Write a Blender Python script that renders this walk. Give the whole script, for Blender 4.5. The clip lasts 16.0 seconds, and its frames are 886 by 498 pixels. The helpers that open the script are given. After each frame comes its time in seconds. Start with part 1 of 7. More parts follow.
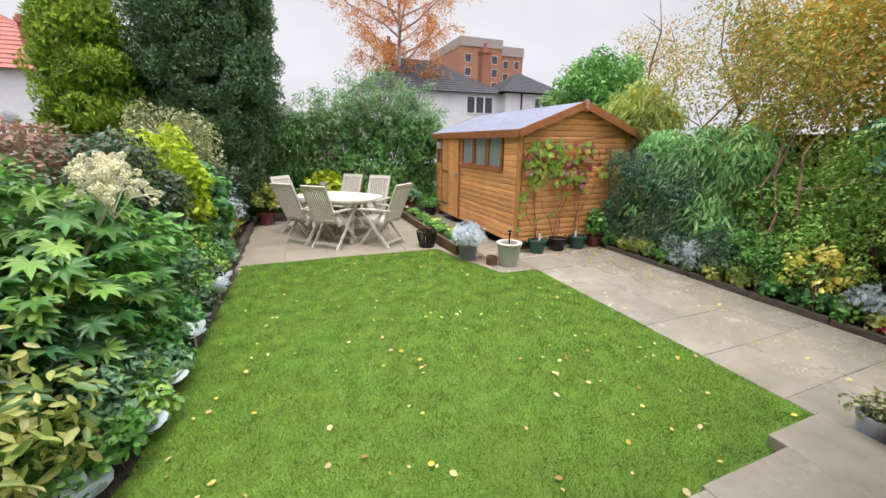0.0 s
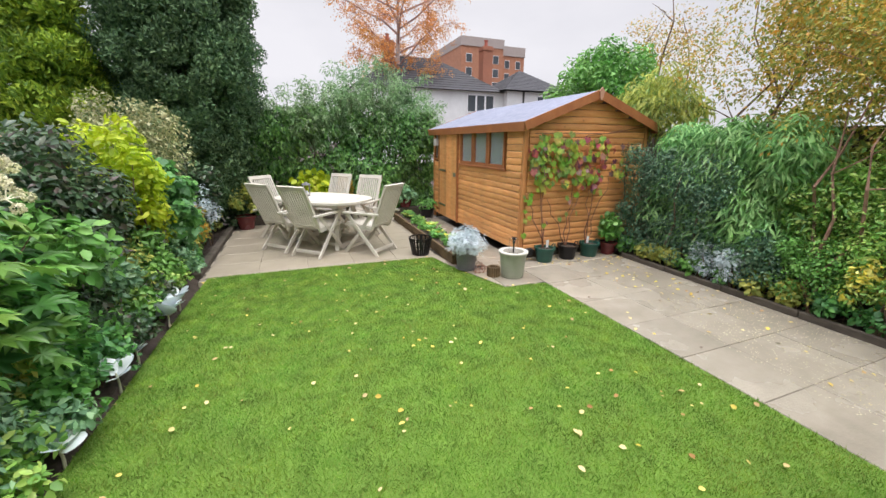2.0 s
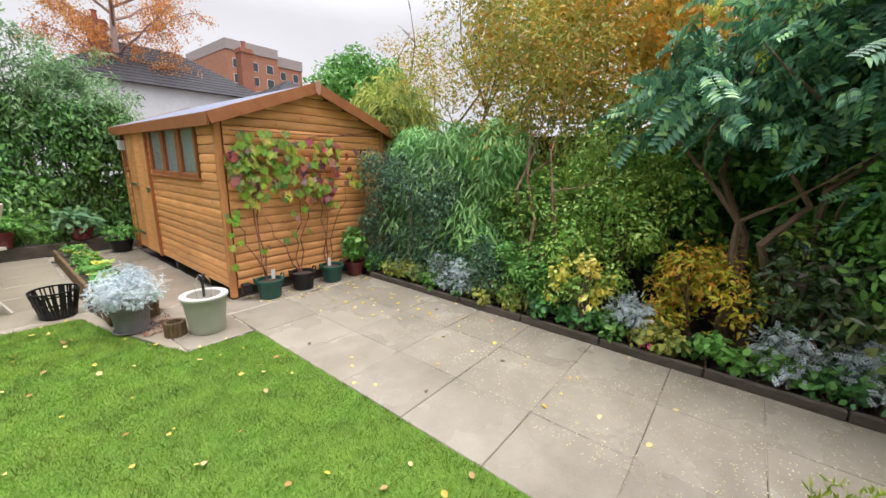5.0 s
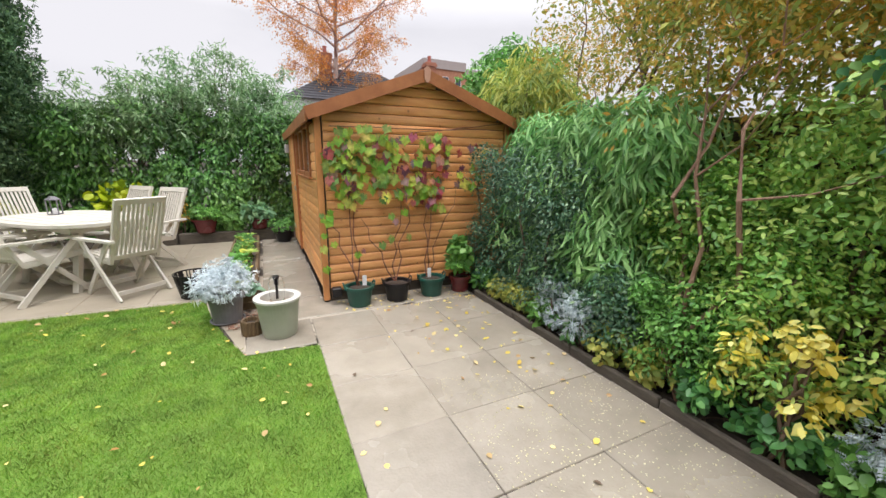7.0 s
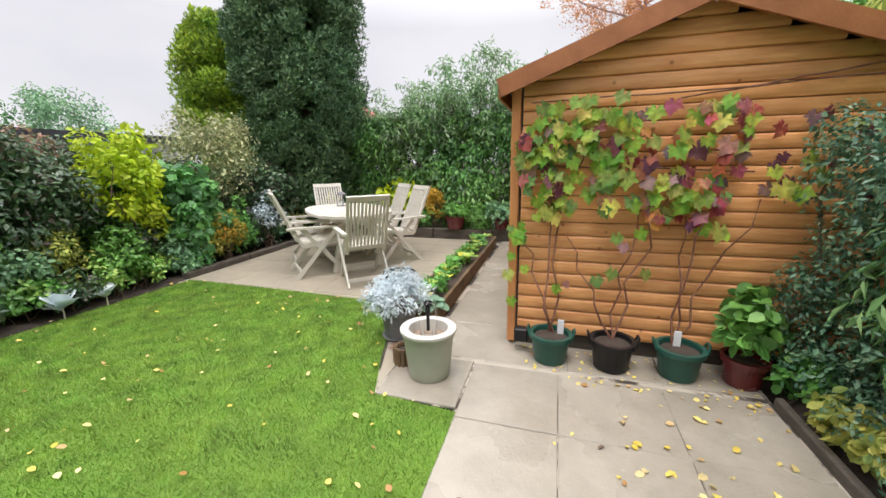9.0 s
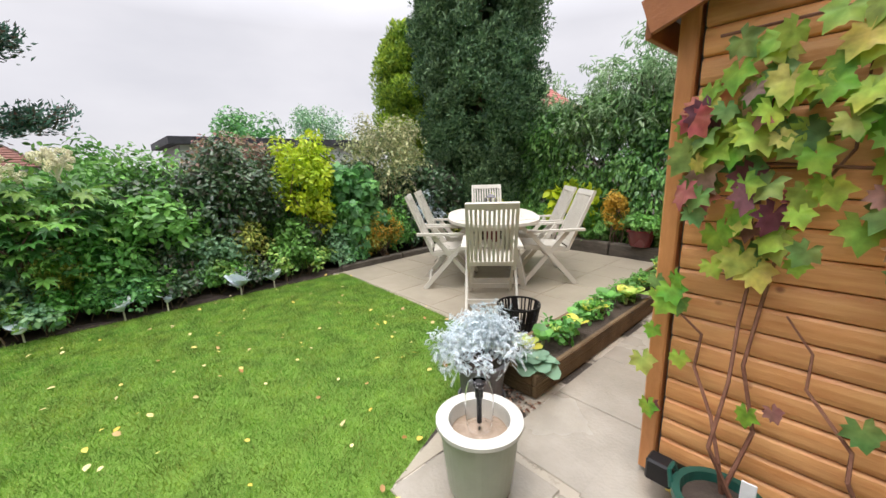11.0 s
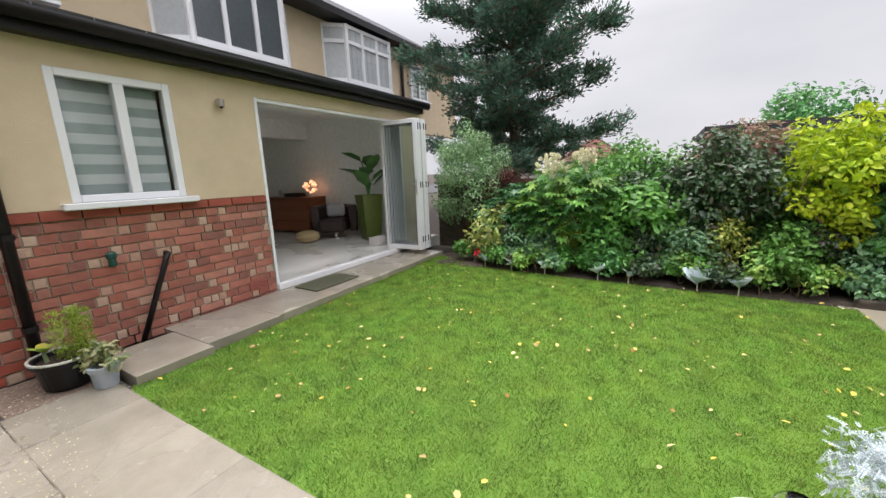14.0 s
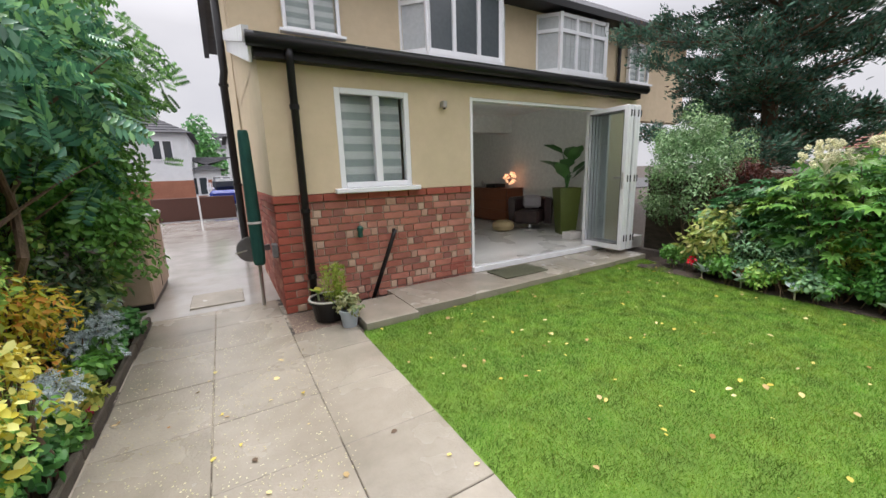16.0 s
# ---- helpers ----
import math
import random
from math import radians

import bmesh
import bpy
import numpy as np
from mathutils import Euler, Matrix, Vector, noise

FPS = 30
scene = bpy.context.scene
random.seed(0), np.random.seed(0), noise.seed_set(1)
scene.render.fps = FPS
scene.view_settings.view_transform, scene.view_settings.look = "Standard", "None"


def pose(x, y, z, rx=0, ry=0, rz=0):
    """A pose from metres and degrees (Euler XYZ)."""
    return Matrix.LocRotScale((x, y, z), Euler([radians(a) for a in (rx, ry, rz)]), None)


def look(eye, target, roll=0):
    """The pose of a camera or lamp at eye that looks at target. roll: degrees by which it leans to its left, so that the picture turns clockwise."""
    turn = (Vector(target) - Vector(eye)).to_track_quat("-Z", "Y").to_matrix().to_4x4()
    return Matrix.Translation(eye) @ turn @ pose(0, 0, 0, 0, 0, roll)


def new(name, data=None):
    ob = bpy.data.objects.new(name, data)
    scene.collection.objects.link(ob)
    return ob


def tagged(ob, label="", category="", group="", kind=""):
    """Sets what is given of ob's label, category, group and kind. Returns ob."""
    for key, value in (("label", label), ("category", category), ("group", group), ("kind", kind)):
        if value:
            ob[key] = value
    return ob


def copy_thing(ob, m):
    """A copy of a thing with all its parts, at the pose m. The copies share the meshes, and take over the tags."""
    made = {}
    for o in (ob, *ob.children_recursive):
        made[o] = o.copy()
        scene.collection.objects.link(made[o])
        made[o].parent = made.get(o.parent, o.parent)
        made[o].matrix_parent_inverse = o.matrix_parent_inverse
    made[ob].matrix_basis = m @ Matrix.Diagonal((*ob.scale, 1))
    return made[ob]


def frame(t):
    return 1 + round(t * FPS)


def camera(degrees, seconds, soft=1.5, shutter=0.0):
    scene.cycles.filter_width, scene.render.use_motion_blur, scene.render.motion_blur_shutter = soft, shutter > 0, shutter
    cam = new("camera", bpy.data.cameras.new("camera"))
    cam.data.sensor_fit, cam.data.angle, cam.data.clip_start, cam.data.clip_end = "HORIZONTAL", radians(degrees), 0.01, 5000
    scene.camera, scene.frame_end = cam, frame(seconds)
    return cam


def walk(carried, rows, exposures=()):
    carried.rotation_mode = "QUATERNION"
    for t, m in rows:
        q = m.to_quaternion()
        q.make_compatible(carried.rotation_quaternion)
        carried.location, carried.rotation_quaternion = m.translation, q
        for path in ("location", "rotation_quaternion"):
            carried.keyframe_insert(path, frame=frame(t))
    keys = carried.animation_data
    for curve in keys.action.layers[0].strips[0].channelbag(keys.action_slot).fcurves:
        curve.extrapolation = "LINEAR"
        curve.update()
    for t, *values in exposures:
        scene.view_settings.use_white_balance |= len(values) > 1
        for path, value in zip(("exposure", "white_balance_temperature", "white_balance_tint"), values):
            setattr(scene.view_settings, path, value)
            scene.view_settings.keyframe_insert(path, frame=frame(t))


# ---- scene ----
cam = camera(99.6, 16.0)
METRES, EYE, TILT, LEAN, TURN = 6.25, 1.58, 0.0, 0.0, -21.3
ROWS = [
    (0.0, 0.0000, 0.0000, 0.0000, 0.10, -15.93, -0.35),
    (0.5, 0.0009, 0.0275, -0.0030, 0.20, -16.13, -0.33),
    (1.0, 0.0067, 0.0585, -0.0033, 0.28, -16.14, -0.25),
    (1.5, 0.0118, 0.0772, -0.0044, 0.38, -16.10, -0.24),
    (2.0, 0.0125, 0.1014, -0.0118, 0.28, -15.83, -0.26),
    (2.5, 0.0148, 0.1305, -0.0158, -2.69, -14.54, -0.35),
    (3.0, 0.0337, 0.1513, -0.0188, -12.56, -14.11, -0.47),
    (3.5, 0.0647, 0.1665, -0.0215, -22.37, -13.77, -0.84),
    (4.0, 0.0989, 0.1843, -0.0255, -30.77, -13.21, -1.23),
    (6.5, 0.2865, 0.2893, -0.0394, -16.40, -12.52, -1.06),
    (7.0, 0.3109, 0.3196, -0.0427, -4.00, -12.84, -0.67),
    (7.5, 0.3295, 0.3726, -0.0514, 6.66, -13.17, -0.18),
    (8.0, 0.3436, 0.4250, -0.0476, 18.21, -13.24, 0.25),
    (8.5, 0.3588, 0.4702, -0.0454, 28.48, -13.14, 0.66),
    (9.0, 0.3605, 0.5135, -0.0484, 38.04, -13.03, 0.97),
    (11.5, 0.3123, 0.7102, -0.0497, 81.06, -12.45, 2.01),
    (12.0, 0.3025, 0.7388, -0.0484, 96.06, -12.22, 2.34),
    (12.5, 0.3083, 0.7609, -0.0505, 107.18, -11.80, 2.40),
    (13.0, 0.3217, 0.7728, -0.0501, 117.79, -11.61, 2.40),
    (13.5, 0.3233, 0.7786, -0.0496, 129.46, -11.47, 2.38),
    (14.0, 0.3215, 0.7814, -0.0482, 141.76, -11.38, 2.20),
    (14.5, 0.3207, 0.7803, -0.0458, 152.69, -11.42, 2.03),
    (15.0, 0.3255, 0.7822, -0.0461, 161.31, -11.41, 1.99),
    (15.5, 0.3266, 0.7852, -0.0456, 167.56, -11.46, 1.95),
    (16.0, 0.3255, 0.7861, -0.0458, 170.96, -11.60, 1.84),
]
walk(cam, [(t, pose(0, 0, EYE, TILT, LEAN, TURN) @ pose(METRES * x, METRES * y, METRES * z, 90 + pitch, roll, yaw)) for t, x, y, z, yaw, pitch, roll in ROWS],
     [(0.0, 0.04, 6400, 15), (13.0, 0.04, 6400, 15), (14.5, -0.06, 6400, 15), (16.0, -0.08, 6400, 15)])

# ---------- world and light ----------
SKY_ZENITH = 4.0
SKY = bpy.data.worlds.new("overcast_sky")
scene.world = SKY
SKY.use_nodes = True
wn, wl = SKY.node_tree.nodes, SKY.node_tree.links
wn.clear()
w_out = wn.new("ShaderNodeOutputWorld")
w_bg = wn.new("ShaderNodeBackground")
w_sky = wn.new("ShaderNodeTexSky")
w_sky.sky_type = 'NISHITA'
w_sky.sun_disc = False
w_sky.sun_elevation, w_sky.sun_rotation = radians(77), radians(180)
w_gain = wn.new("ShaderNodeMix")
w_gain.data_type = 'RGBA'
w_gain.blend_type = 'MULTIPLY'
w_gain.inputs[0].default_value = 1.0
w_gain.inputs[7].default_value = (0.10, 0.10, 0.10, 1)
w_co = wn.new("ShaderNodeTexCoord")
w_map = wn.new("ShaderNodeMapping")
w_map.inputs["Scale"].default_value = (1.0, 1.0, 2.6)
w_noise = wn.new("ShaderNodeTexNoise")
w_noise.inputs["Scale"].default_value = 1.7
w_noise.inputs["Detail"].default_value = 5.0
w_noise.inputs["Roughness"].default_value = 0.5
w_ramp = wn.new("ShaderNodeValToRGB")
w_ramp.color_ramp.elements[0].position, w_ramp.color_ramp.elements[1].position = 0.32, 0.66
w_ramp.color_ramp.elements[0].color = (0.79, 0.80, 0.825, 1)
w_ramp.color_ramp.elements[1].color = (0.98, 0.98, 0.985, 1)
w_mix = wn.new("ShaderNodeMix")
w_mix.data_type = 'RGBA'
w_mix.inputs[0].default_value = 0.93
wl.new(w_co.outputs["Generated"], w_map.inputs["Vector"])
wl.new(w_map.outputs["Vector"], w_noise.inputs["Vector"])
wl.new(w_noise.outputs[0], w_ramp.inputs[0])
wl.new(w_sky.outputs[0], w_gain.inputs[6])
wl.new(w_gain.outputs[2], w_mix.inputs[6])
wl.new(w_ramp.outputs[0], w_mix.inputs[7])
# an overcast sky grows brighter towards the zenith
w_sep = wn.new("ShaderNodeSeparateXYZ")
w_rise = wn.new("ShaderNodeMapRange")
w_rise.inputs["From Min"].default_value, w_rise.inputs["From Max"].default_value = 0.30, 1.0
w_rise.inputs["To Min"].default_value, w_rise.inputs["To Max"].default_value = 0.92, SKY_ZENITH
wl.new(w_co.outputs["Generated"], w_sep.inputs[0])
wl.new(w_sep.outputs["Z"], w_rise.inputs["Value"])
wl.new(w_mix.outputs[2], w_bg.inputs[0])
wl.new(w_rise.outputs[0], w_bg.inputs[1])
wl.new(w_bg.outputs[0], w_out.inputs[0])

sun = new("sun", bpy.data.lights.new("sun", 'SUN'))
sun.data.energy, sun.data.angle, sun.data.color = 2.1, radians(24), (1.0, 0.97, 0.92)
sun.matrix_world = look((2.0, 1.2, 12), (2.0, 4.0, 0))

# added fill lamp in the wide door opening, boosting the sky's light indoors
door_fill = new("door_fill", bpy.data.lights.new("door_fill", 'AREA'))
door_fill.data.shape, door_fill.data.size, door_fill.data.size_y = 'RECTANGLE', 2.4, 1.85
door_fill.data.energy, door_fill.data.color = 8, (0.98, 0.99, 1.0)
door_fill.matrix_world = look((-0.14, -0.06, 1.14), (-0.14, -1.5, 1.14))

# ---------- helpers for building ----------
R = random.Random(7)
NR = np.random.default_rng(11)


def mesh_of(bm, name):
    me = bpy.data.meshes.new(name)
    bmesh.ops.recalc_face_normals(bm, faces=bm.faces)
    bm.to_mesh(me)
    bm.free()
    return me


def part(name, bm, material, parent, label="", smooth=False):
    """Links a bmesh as one mesh under a thing or a part."""
    me = mesh_of(bm, name)
    me.materials.append(material)
    if smooth:
        me.polygons.foreach_set("use_smooth", [True] * len(me.polygons))
    ob = new(name, me)
    ob.parent = parent
    if label:
        ob["label"] = label
    return ob


def thing(name, label, category, m=None, group="", kind=""):
    ob = new(name)
    ob.empty_display_size = 0.1
    if m is not None:
        ob.matrix_world = m
    return tagged(ob, label, category, group, kind)


def solid(name, bm, material, label, category, kind="", group="", m=None, smooth=False):
    """A thing of one mesh."""
    ob = part(name, bm, material, None, "", smooth)
    if m is not None:
        ob.matrix_world = m
    return tagged(ob, label, category, group, kind)


def box(bm, x0, x1, y0, y1, z0, z1, bevel=0.0):
    vs = [bm.verts.new(p) for p in ((x0, y0, z0), (x1, y0, z0), (x1, y1, z0), (x0, y1, z0), (x0, y0, z1), (x1, y0, z1), (x1, y1, z1), (x0, y1, z1))]
    fs = [bm.faces.new([vs[i] for i in q]) for q in ((0, 3, 2, 1), (4, 5, 6, 7), (0, 1, 5, 4), (1, 2, 6, 5), (2, 3, 7, 6), (3, 0, 4, 7))]
    if bevel:
        es = list({e for f in fs for e in f.edges})
        bmesh.ops.bevel(bm, geom=es, offset=bevel, segments=1, affect='EDGES')
    return bm


def boxes(*rows, bevel=0.0):
    bm = bmesh.new()
    for r in rows:
        box(bm, *r, bevel=bevel)
    return bm


def beam(bm, a, b, w, d, up=(0, 0, 1)):
    """A square bar from a to b, w across and d along up."""
    a, b = Vector(a), Vector(b)
    t = (b - a).normalized()
    s = t.cross(Vector(up))
    if s.length < 1e-4:
        s = t.cross(Vector((0, 1, 0)))
    s.normalize()
    u = s.cross(t)
    vs = [bm.verts.new(p + s * (i * w / 2) + u * (j * d / 2)) for p in (a, b) for i, j in ((-1, -1), (1, -1), (1, 1), (-1, 1))]
    for q in ((0, 3, 2, 1), (4, 5, 6, 7), (0, 1, 5, 4), (1, 2, 6, 5), (2, 3, 7, 6), (3, 0, 4, 7)):
        bm.faces.new([vs[i] for i in q])
    return bm


def bar(a, b, w, d, up=(0, 0, 1)):
    return beam(bmesh.new(), a, b, w, d, up)


def lathe(bm, profile, c=(0, 0, 0), seg=24, close=True):
    """Turns (radius, height) pairs round the upright axis."""
    rings = []
    for r, z in profile:
        rings.append([bm.verts.new((c[0] + r * math.cos(2 * math.pi * i / seg), c[1] + r * math.sin(2 * math.pi * i / seg), c[2] + z)) for i in range(seg)])
    for a, b in zip(rings, rings[1:]):
        for i in range(seg):
            bm.faces.new((a[i], a[(i + 1) % seg], b[(i + 1) % seg], b[i]))
    if close:
        bm.faces.new(rings[0][::-1])
        bm.faces.new(rings[-1])
    return bm


def tube(bm, pts, rads, seg=7):
    """A tapered round limb along the points."""
    pts = [Vector(p) for p in pts]
    rings = []
    for i, p in enumerate(pts):
        t = (pts[min(i + 1, len(pts) - 1)] - pts[max(i - 1, 0)]).normalized()
        s = t.cross(Vector((0.31, 0.17, 0.93) if abs(t.z) < 0.9 else (1, 0, 0))).normalized()
        u = t.cross(s)
        r = rads[i] if isinstance(rads, (list, tuple)) else rads
        rings.append([bm.verts.new(p + (s * math.cos(2 * math.pi * k / seg) + u * math.sin(2 * math.pi * k / seg)) * r) for k in range(seg)])
    for a, b in zip(rings, rings[1:]):
        for i in range(seg):
            bm.faces.new((a[i], a[(i + 1) % seg], b[(i + 1) % seg], b[i]))
    bm.faces.new(rings[0][::-1])
    bm.faces.new(rings[-1])
    return bm


def limb(rng, a, b, n=5, wob=0.08):
    """Points of a crooked line from a to b."""
    a, b = Vector(a), Vector(b)
    d = (b - a).length
    out = []
    for i in range(n):
        f = i / (n - 1)
        w = 0 if i in (0, n - 1) else wob * d
        out.append(a.lerp(b, f) + Vector((rng.uniform(-w, w), rng.uniform(-w, w), rng.uniform(-w, w) * 0.5)))
    return out


# ---------- materials ----------
def surface(name, c1, c2, rough=0.7, scale=8.0, bump=0.15, fine=90.0, metal=0.0, random_hue=0.0, spec=0.5, stretch=(1, 1, 1), stain=0.25, stain_scale=1.2, rough_var=0.15):
    """Two colours in noise, broad stains, fine relief."""
    m = bpy.data.materials.new(name)
    m.use_nodes = True
    n, l = m.node_tree.nodes, m.node_tree.links
    b = n["Principled BSDF"]
    co = n.new("ShaderNodeTexCoord")
    mp = n.new("ShaderNodeMapping")
    mp.inputs["Scale"].default_value = stretch
    l.new(co.outputs["Object"], mp.inputs["Vector"])
    a = n.new("ShaderNodeTexNoise")
    a.inputs["Scale"].default_value, a.inputs["Detail"].default_value, a.inputs["Roughness"].default_value = scale, 6, 0.65
    l.new(mp.outputs[0], a.inputs["Vector"])
    s = n.new("ShaderNodeTexNoise")
    s.inputs["Scale"].default_value, s.inputs["Detail"].default_value = stain_scale, 4
    l.new(co.outputs["Object"], s.inputs["Vector"])
    f = n.new("ShaderNodeTexNoise")
    f.inputs["Scale"].default_value, f.inputs["Detail"].default_value = fine, 3
    l.new(mp.outputs[0], f.inputs["Vector"])
    r = n.new("ShaderNodeValToRGB")
    r.color_ramp.elements[0].position, r.color_ramp.elements[1].position = 0.3, 0.7
    r.color_ramp.elements[0].color, r.color_ramp.elements[1].color = (*c1, 1), (*c2, 1)
    l.new(a.outputs[0], r.inputs[0])
    x = n.new("ShaderNodeMix")
    x.data_type, x.blend_type = 'RGBA', 'MULTIPLY'
    x.inputs[0].default_value = stain
    sr = n.new("ShaderNodeValToRGB")
    sr.color_ramp.elements[0].position, sr.color_ramp.elements[1].position = 0.35, 0.62
    sr.color_ramp.elements[0].color = (0.45, 0.43, 0.4, 1)
    l.new(s.outputs[0], sr.inputs[0])
    l.new(r.outputs[0], x.inputs[6])
    l.new(sr.outputs[0], x.inputs[7])
    last = x.outputs[2]
    if random_hue:
        oi = n.new("ShaderNodeObjectInfo")
        hs = n.new("ShaderNodeHueSaturation")
        mr = n.new("ShaderNodeMapRange")
        mr.inputs["To Min"].default_value, mr.inputs["To Max"].default_value = 1 - random_hue, 1 + random_hue
        l.new(oi.outputs["Random"], mr.inputs["Value"])
        l.new(mr.outputs[0], hs.inputs["Value"])
        l.new(last, hs.inputs["Color"])
        last = hs.outputs[0]
    l.new(last, b.inputs["Base Color"])
    rr = n.new("ShaderNodeMapRange")
    rr.inputs["To Min"].default_value, rr.inputs["To Max"].default_value = max(0.03, rough - rough_var), min(1, rough + rough_var)
    l.new(s.outputs[0], rr.inputs["Value"])
    l.new(rr.outputs[0], b.inputs["Roughness"])
    b.inputs["Metallic"].default_value = metal
    b.inputs["Specular IOR Level"].default_value = spec
    bp = n.new("ShaderNodeBump")
    bp.inputs["Strength"].default_value, bp.inputs["Distance"].default_value = bump, 0.01
    l.new(f.outputs[0], bp.inputs["Height"])
    l.new(bp.outputs[0], b.inputs["Normal"])
    return m


def leaf_material(name, colours, rough=0.40, translucent=0.33, spec=0.42, patch=0.28, patch_scale=2.5, hue=0.012, gain=1.28):
    """Leaves, each island its own shade out of the colours."""
    m = bpy.data.materials.new(name)
    m.use_nodes = True
    n, l = m.node_tree.nodes, m.node_tree.links
    b = n["Principled BSDF"]
    g = n.new("ShaderNodeNewGeometry")
    r = n.new("ShaderNodeValToRGB")
    el = r.color_ramp.elements
    while len(el) < len(colours):
        el.new(0.5)
    for i, c in enumerate(colours):
        el[i].position = i / (len(colours) - 1)
        el[i].color = (*(min(0.9, v * gain) for v in c), 1)
    oi = n.new("ShaderNodeObjectInfo")
    ad, fr = n.new("ShaderNodeMath"), n.new("ShaderNodeMath")
    ad.operation, fr.operation = 'ADD', 'FRACT'
    l.new(g.outputs["Random Per Island"], ad.inputs[0])
    l.new(oi.outputs["Random"], ad.inputs[1])
    l.new(ad.outputs[0], fr.inputs[0])
    l.new(fr.outputs[0], r.inputs[0])
    t = n.new("ShaderNodeTexNoise")
    t.inputs["Scale"].default_value, t.inputs["Detail"].default_value = patch_scale, 4
    l.new(g.outputs["Position"], t.inputs["Vector"])
    h = n.new("ShaderNodeHueSaturation")
    mr = n.new("ShaderNodeMapRange")
    mr.inputs["From Min"].default_value, mr.inputs["From Max"].default_value = 0.3, 0.7
    mr.inputs["To Min"].default_value, mr.inputs["To Max"].default_value = 1 - patch, 1 + patch
    l.new(t.outputs[0], mr.inputs["Value"])
    l.new(mr.outputs[0], h.inputs["Value"])
    t2 = n.new("ShaderNodeTexNoise")
    t2.inputs["Scale"].default_value, t2.inputs["Detail"].default_value = patch_scale * 0.37, 3
    l.new(g.outputs["Position"], t2.inputs["Vector"])
    hr = n.new("ShaderNodeMapRange")
    hr.inputs["From Min"].default_value, hr.inputs["From Max"].default_value = 0.32, 0.68
    hr.inputs["To Min"].default_value, hr.inputs["To Max"].default_value = 0.5 - hue, 0.5 + hue
    l.new(t2.outputs[0], hr.inputs["Value"])
    l.new(hr.outputs[0], h.inputs["Hue"])
    l.new(r.outputs[0], h.inputs["Color"])
    l.new(h.outputs[0], b.inputs["Base Color"])
    b.inputs["Roughness"].default_value = rough
    b.inputs["Specular IOR Level"].default_value = spec
    tr = n.new("ShaderNodeBsdfTranslucent")
    l.new(h.outputs[0], tr.inputs["Color"])
    mx = n.new("ShaderNodeMixShader")
    mx.inputs[0].default_value = translucent
    l.new(b.outputs[0], mx.inputs[1])
    l.new(tr.outputs[0], mx.inputs[2])
    l.new(mx.outputs[0], n["Material Output"].inputs["Surface"])
    return m


def plain(name, c, rough=0.5, metal=0.0, spec=0.5):
    return surface(name, tuple(v * 0.9 for v in c), tuple(min(1, v * 1.08) for v in c), rough, 14, 0.06, 160, metal, 0, spec, stain=0.12, rough_var=0.08)


def glass(name, tint=(0.92, 0.96, 0.95), rough=0.02, ior=1.45):
    m = bpy.data.materials.new(name)
    m.use_nodes = True
    n, l = m.node_tree.nodes, m.node_tree.links
    b = n["Principled BSDF"]
    b.inputs["Base Color"].default_value = (*tint, 1)
    b.inputs["Roughness"].default_value = rough
    b.inputs["Transmission Weight"].default_value = 1.0
    b.inputs["IOR"].default_value = ior
    return m


def glow(name, c, strength):
    m = bpy.data.materials.new(name)
    m.use_nodes = True
    b = m.node_tree.nodes["Principled BSDF"]
    b.inputs["Base Color"].default_value = (*c, 1)
    b.inputs["Emission Color"].default_value = (*c, 1)
    b.inputs["Emission Strength"].default_value = strength
    return m


M_SOIL = surface("soil", (0.035, 0.025, 0.018), (0.075, 0.055, 0.04), 0.95, 14, 0.6, 60)
M_TURF = surface("turf", (0.10, 0.20, 0.02), (0.16, 0.29, 0.035), 0.9, 6, 0.5, 120, stain=0.2)
M_SLAB = surface("slab_stone", (0.295, 0.265, 0.21), (0.385, 0.345, 0.28), 0.25, 5, 0.25, 70, random_hue=0.07, stain=0.3, stain_scale=1.6, rough_var=0.2)
M_PATIO = surface("patio_stone", (0.31, 0.27, 0.20), (0.38, 0.335, 0.255), 0.35, 4, 0.12, 60, random_hue=0.03, stain=0.25, rough_var=0.15)
M_CONC = surface("wet_concrete", (0.36, 0.34, 0.31), (0.48, 0.46, 0.43), 0.12, 3, 0.05, 50, stain=0.3, rough_var=0.1)
M_JOINT = surface("dirty_joint", (0.10, 0.085, 0.06), (0.34, 0.29, 0.21), 0.95, 2.2, 0.5, 120)
for e, (p, c) in zip(next(q for q in M_JOINT.node_tree.nodes if q.bl_idname == "ShaderNodeValToRGB").color_ramp.elements, ((0.47, (0.05, 0.04, 0.03)), (0.53, (0.44, 0.39, 0.31)))):
    e.position, e.color = p, (*c, 1)
M_RENDER = surface("cream_render", (0.61, 0.50, 0.335), (0.68, 0.56, 0.385), 0.9, 5, 0.5, 180, stain=0.08)
M_MORTAR = surface("mortar", (0.42, 0.36, 0.29), (0.52, 0.45, 0.37), 0.95, 20, 0.4, 150)
M_UPVC = surface("white_upvc", (0.80, 0.81, 0.83), (0.85, 0.86, 0.88), 0.25, 3, 0.02, 90, stain=0.03, rough_var=0.05)
M_BLACK = plain("black_plastic", (0.014, 0.013, 0.014), 0.38, 0.0, 0.3)
M_TILE = surface("dark_roof_tile", (0.035, 0.036, 0.042), (0.075, 0.075, 0.085), 0.75, 6, 0.4, 40)
M_FELT = surface("blue_grey_felt", (0.17, 0.19, 0.26), (0.27, 0.29, 0.37), 0.85, 10, 0.3, 150)
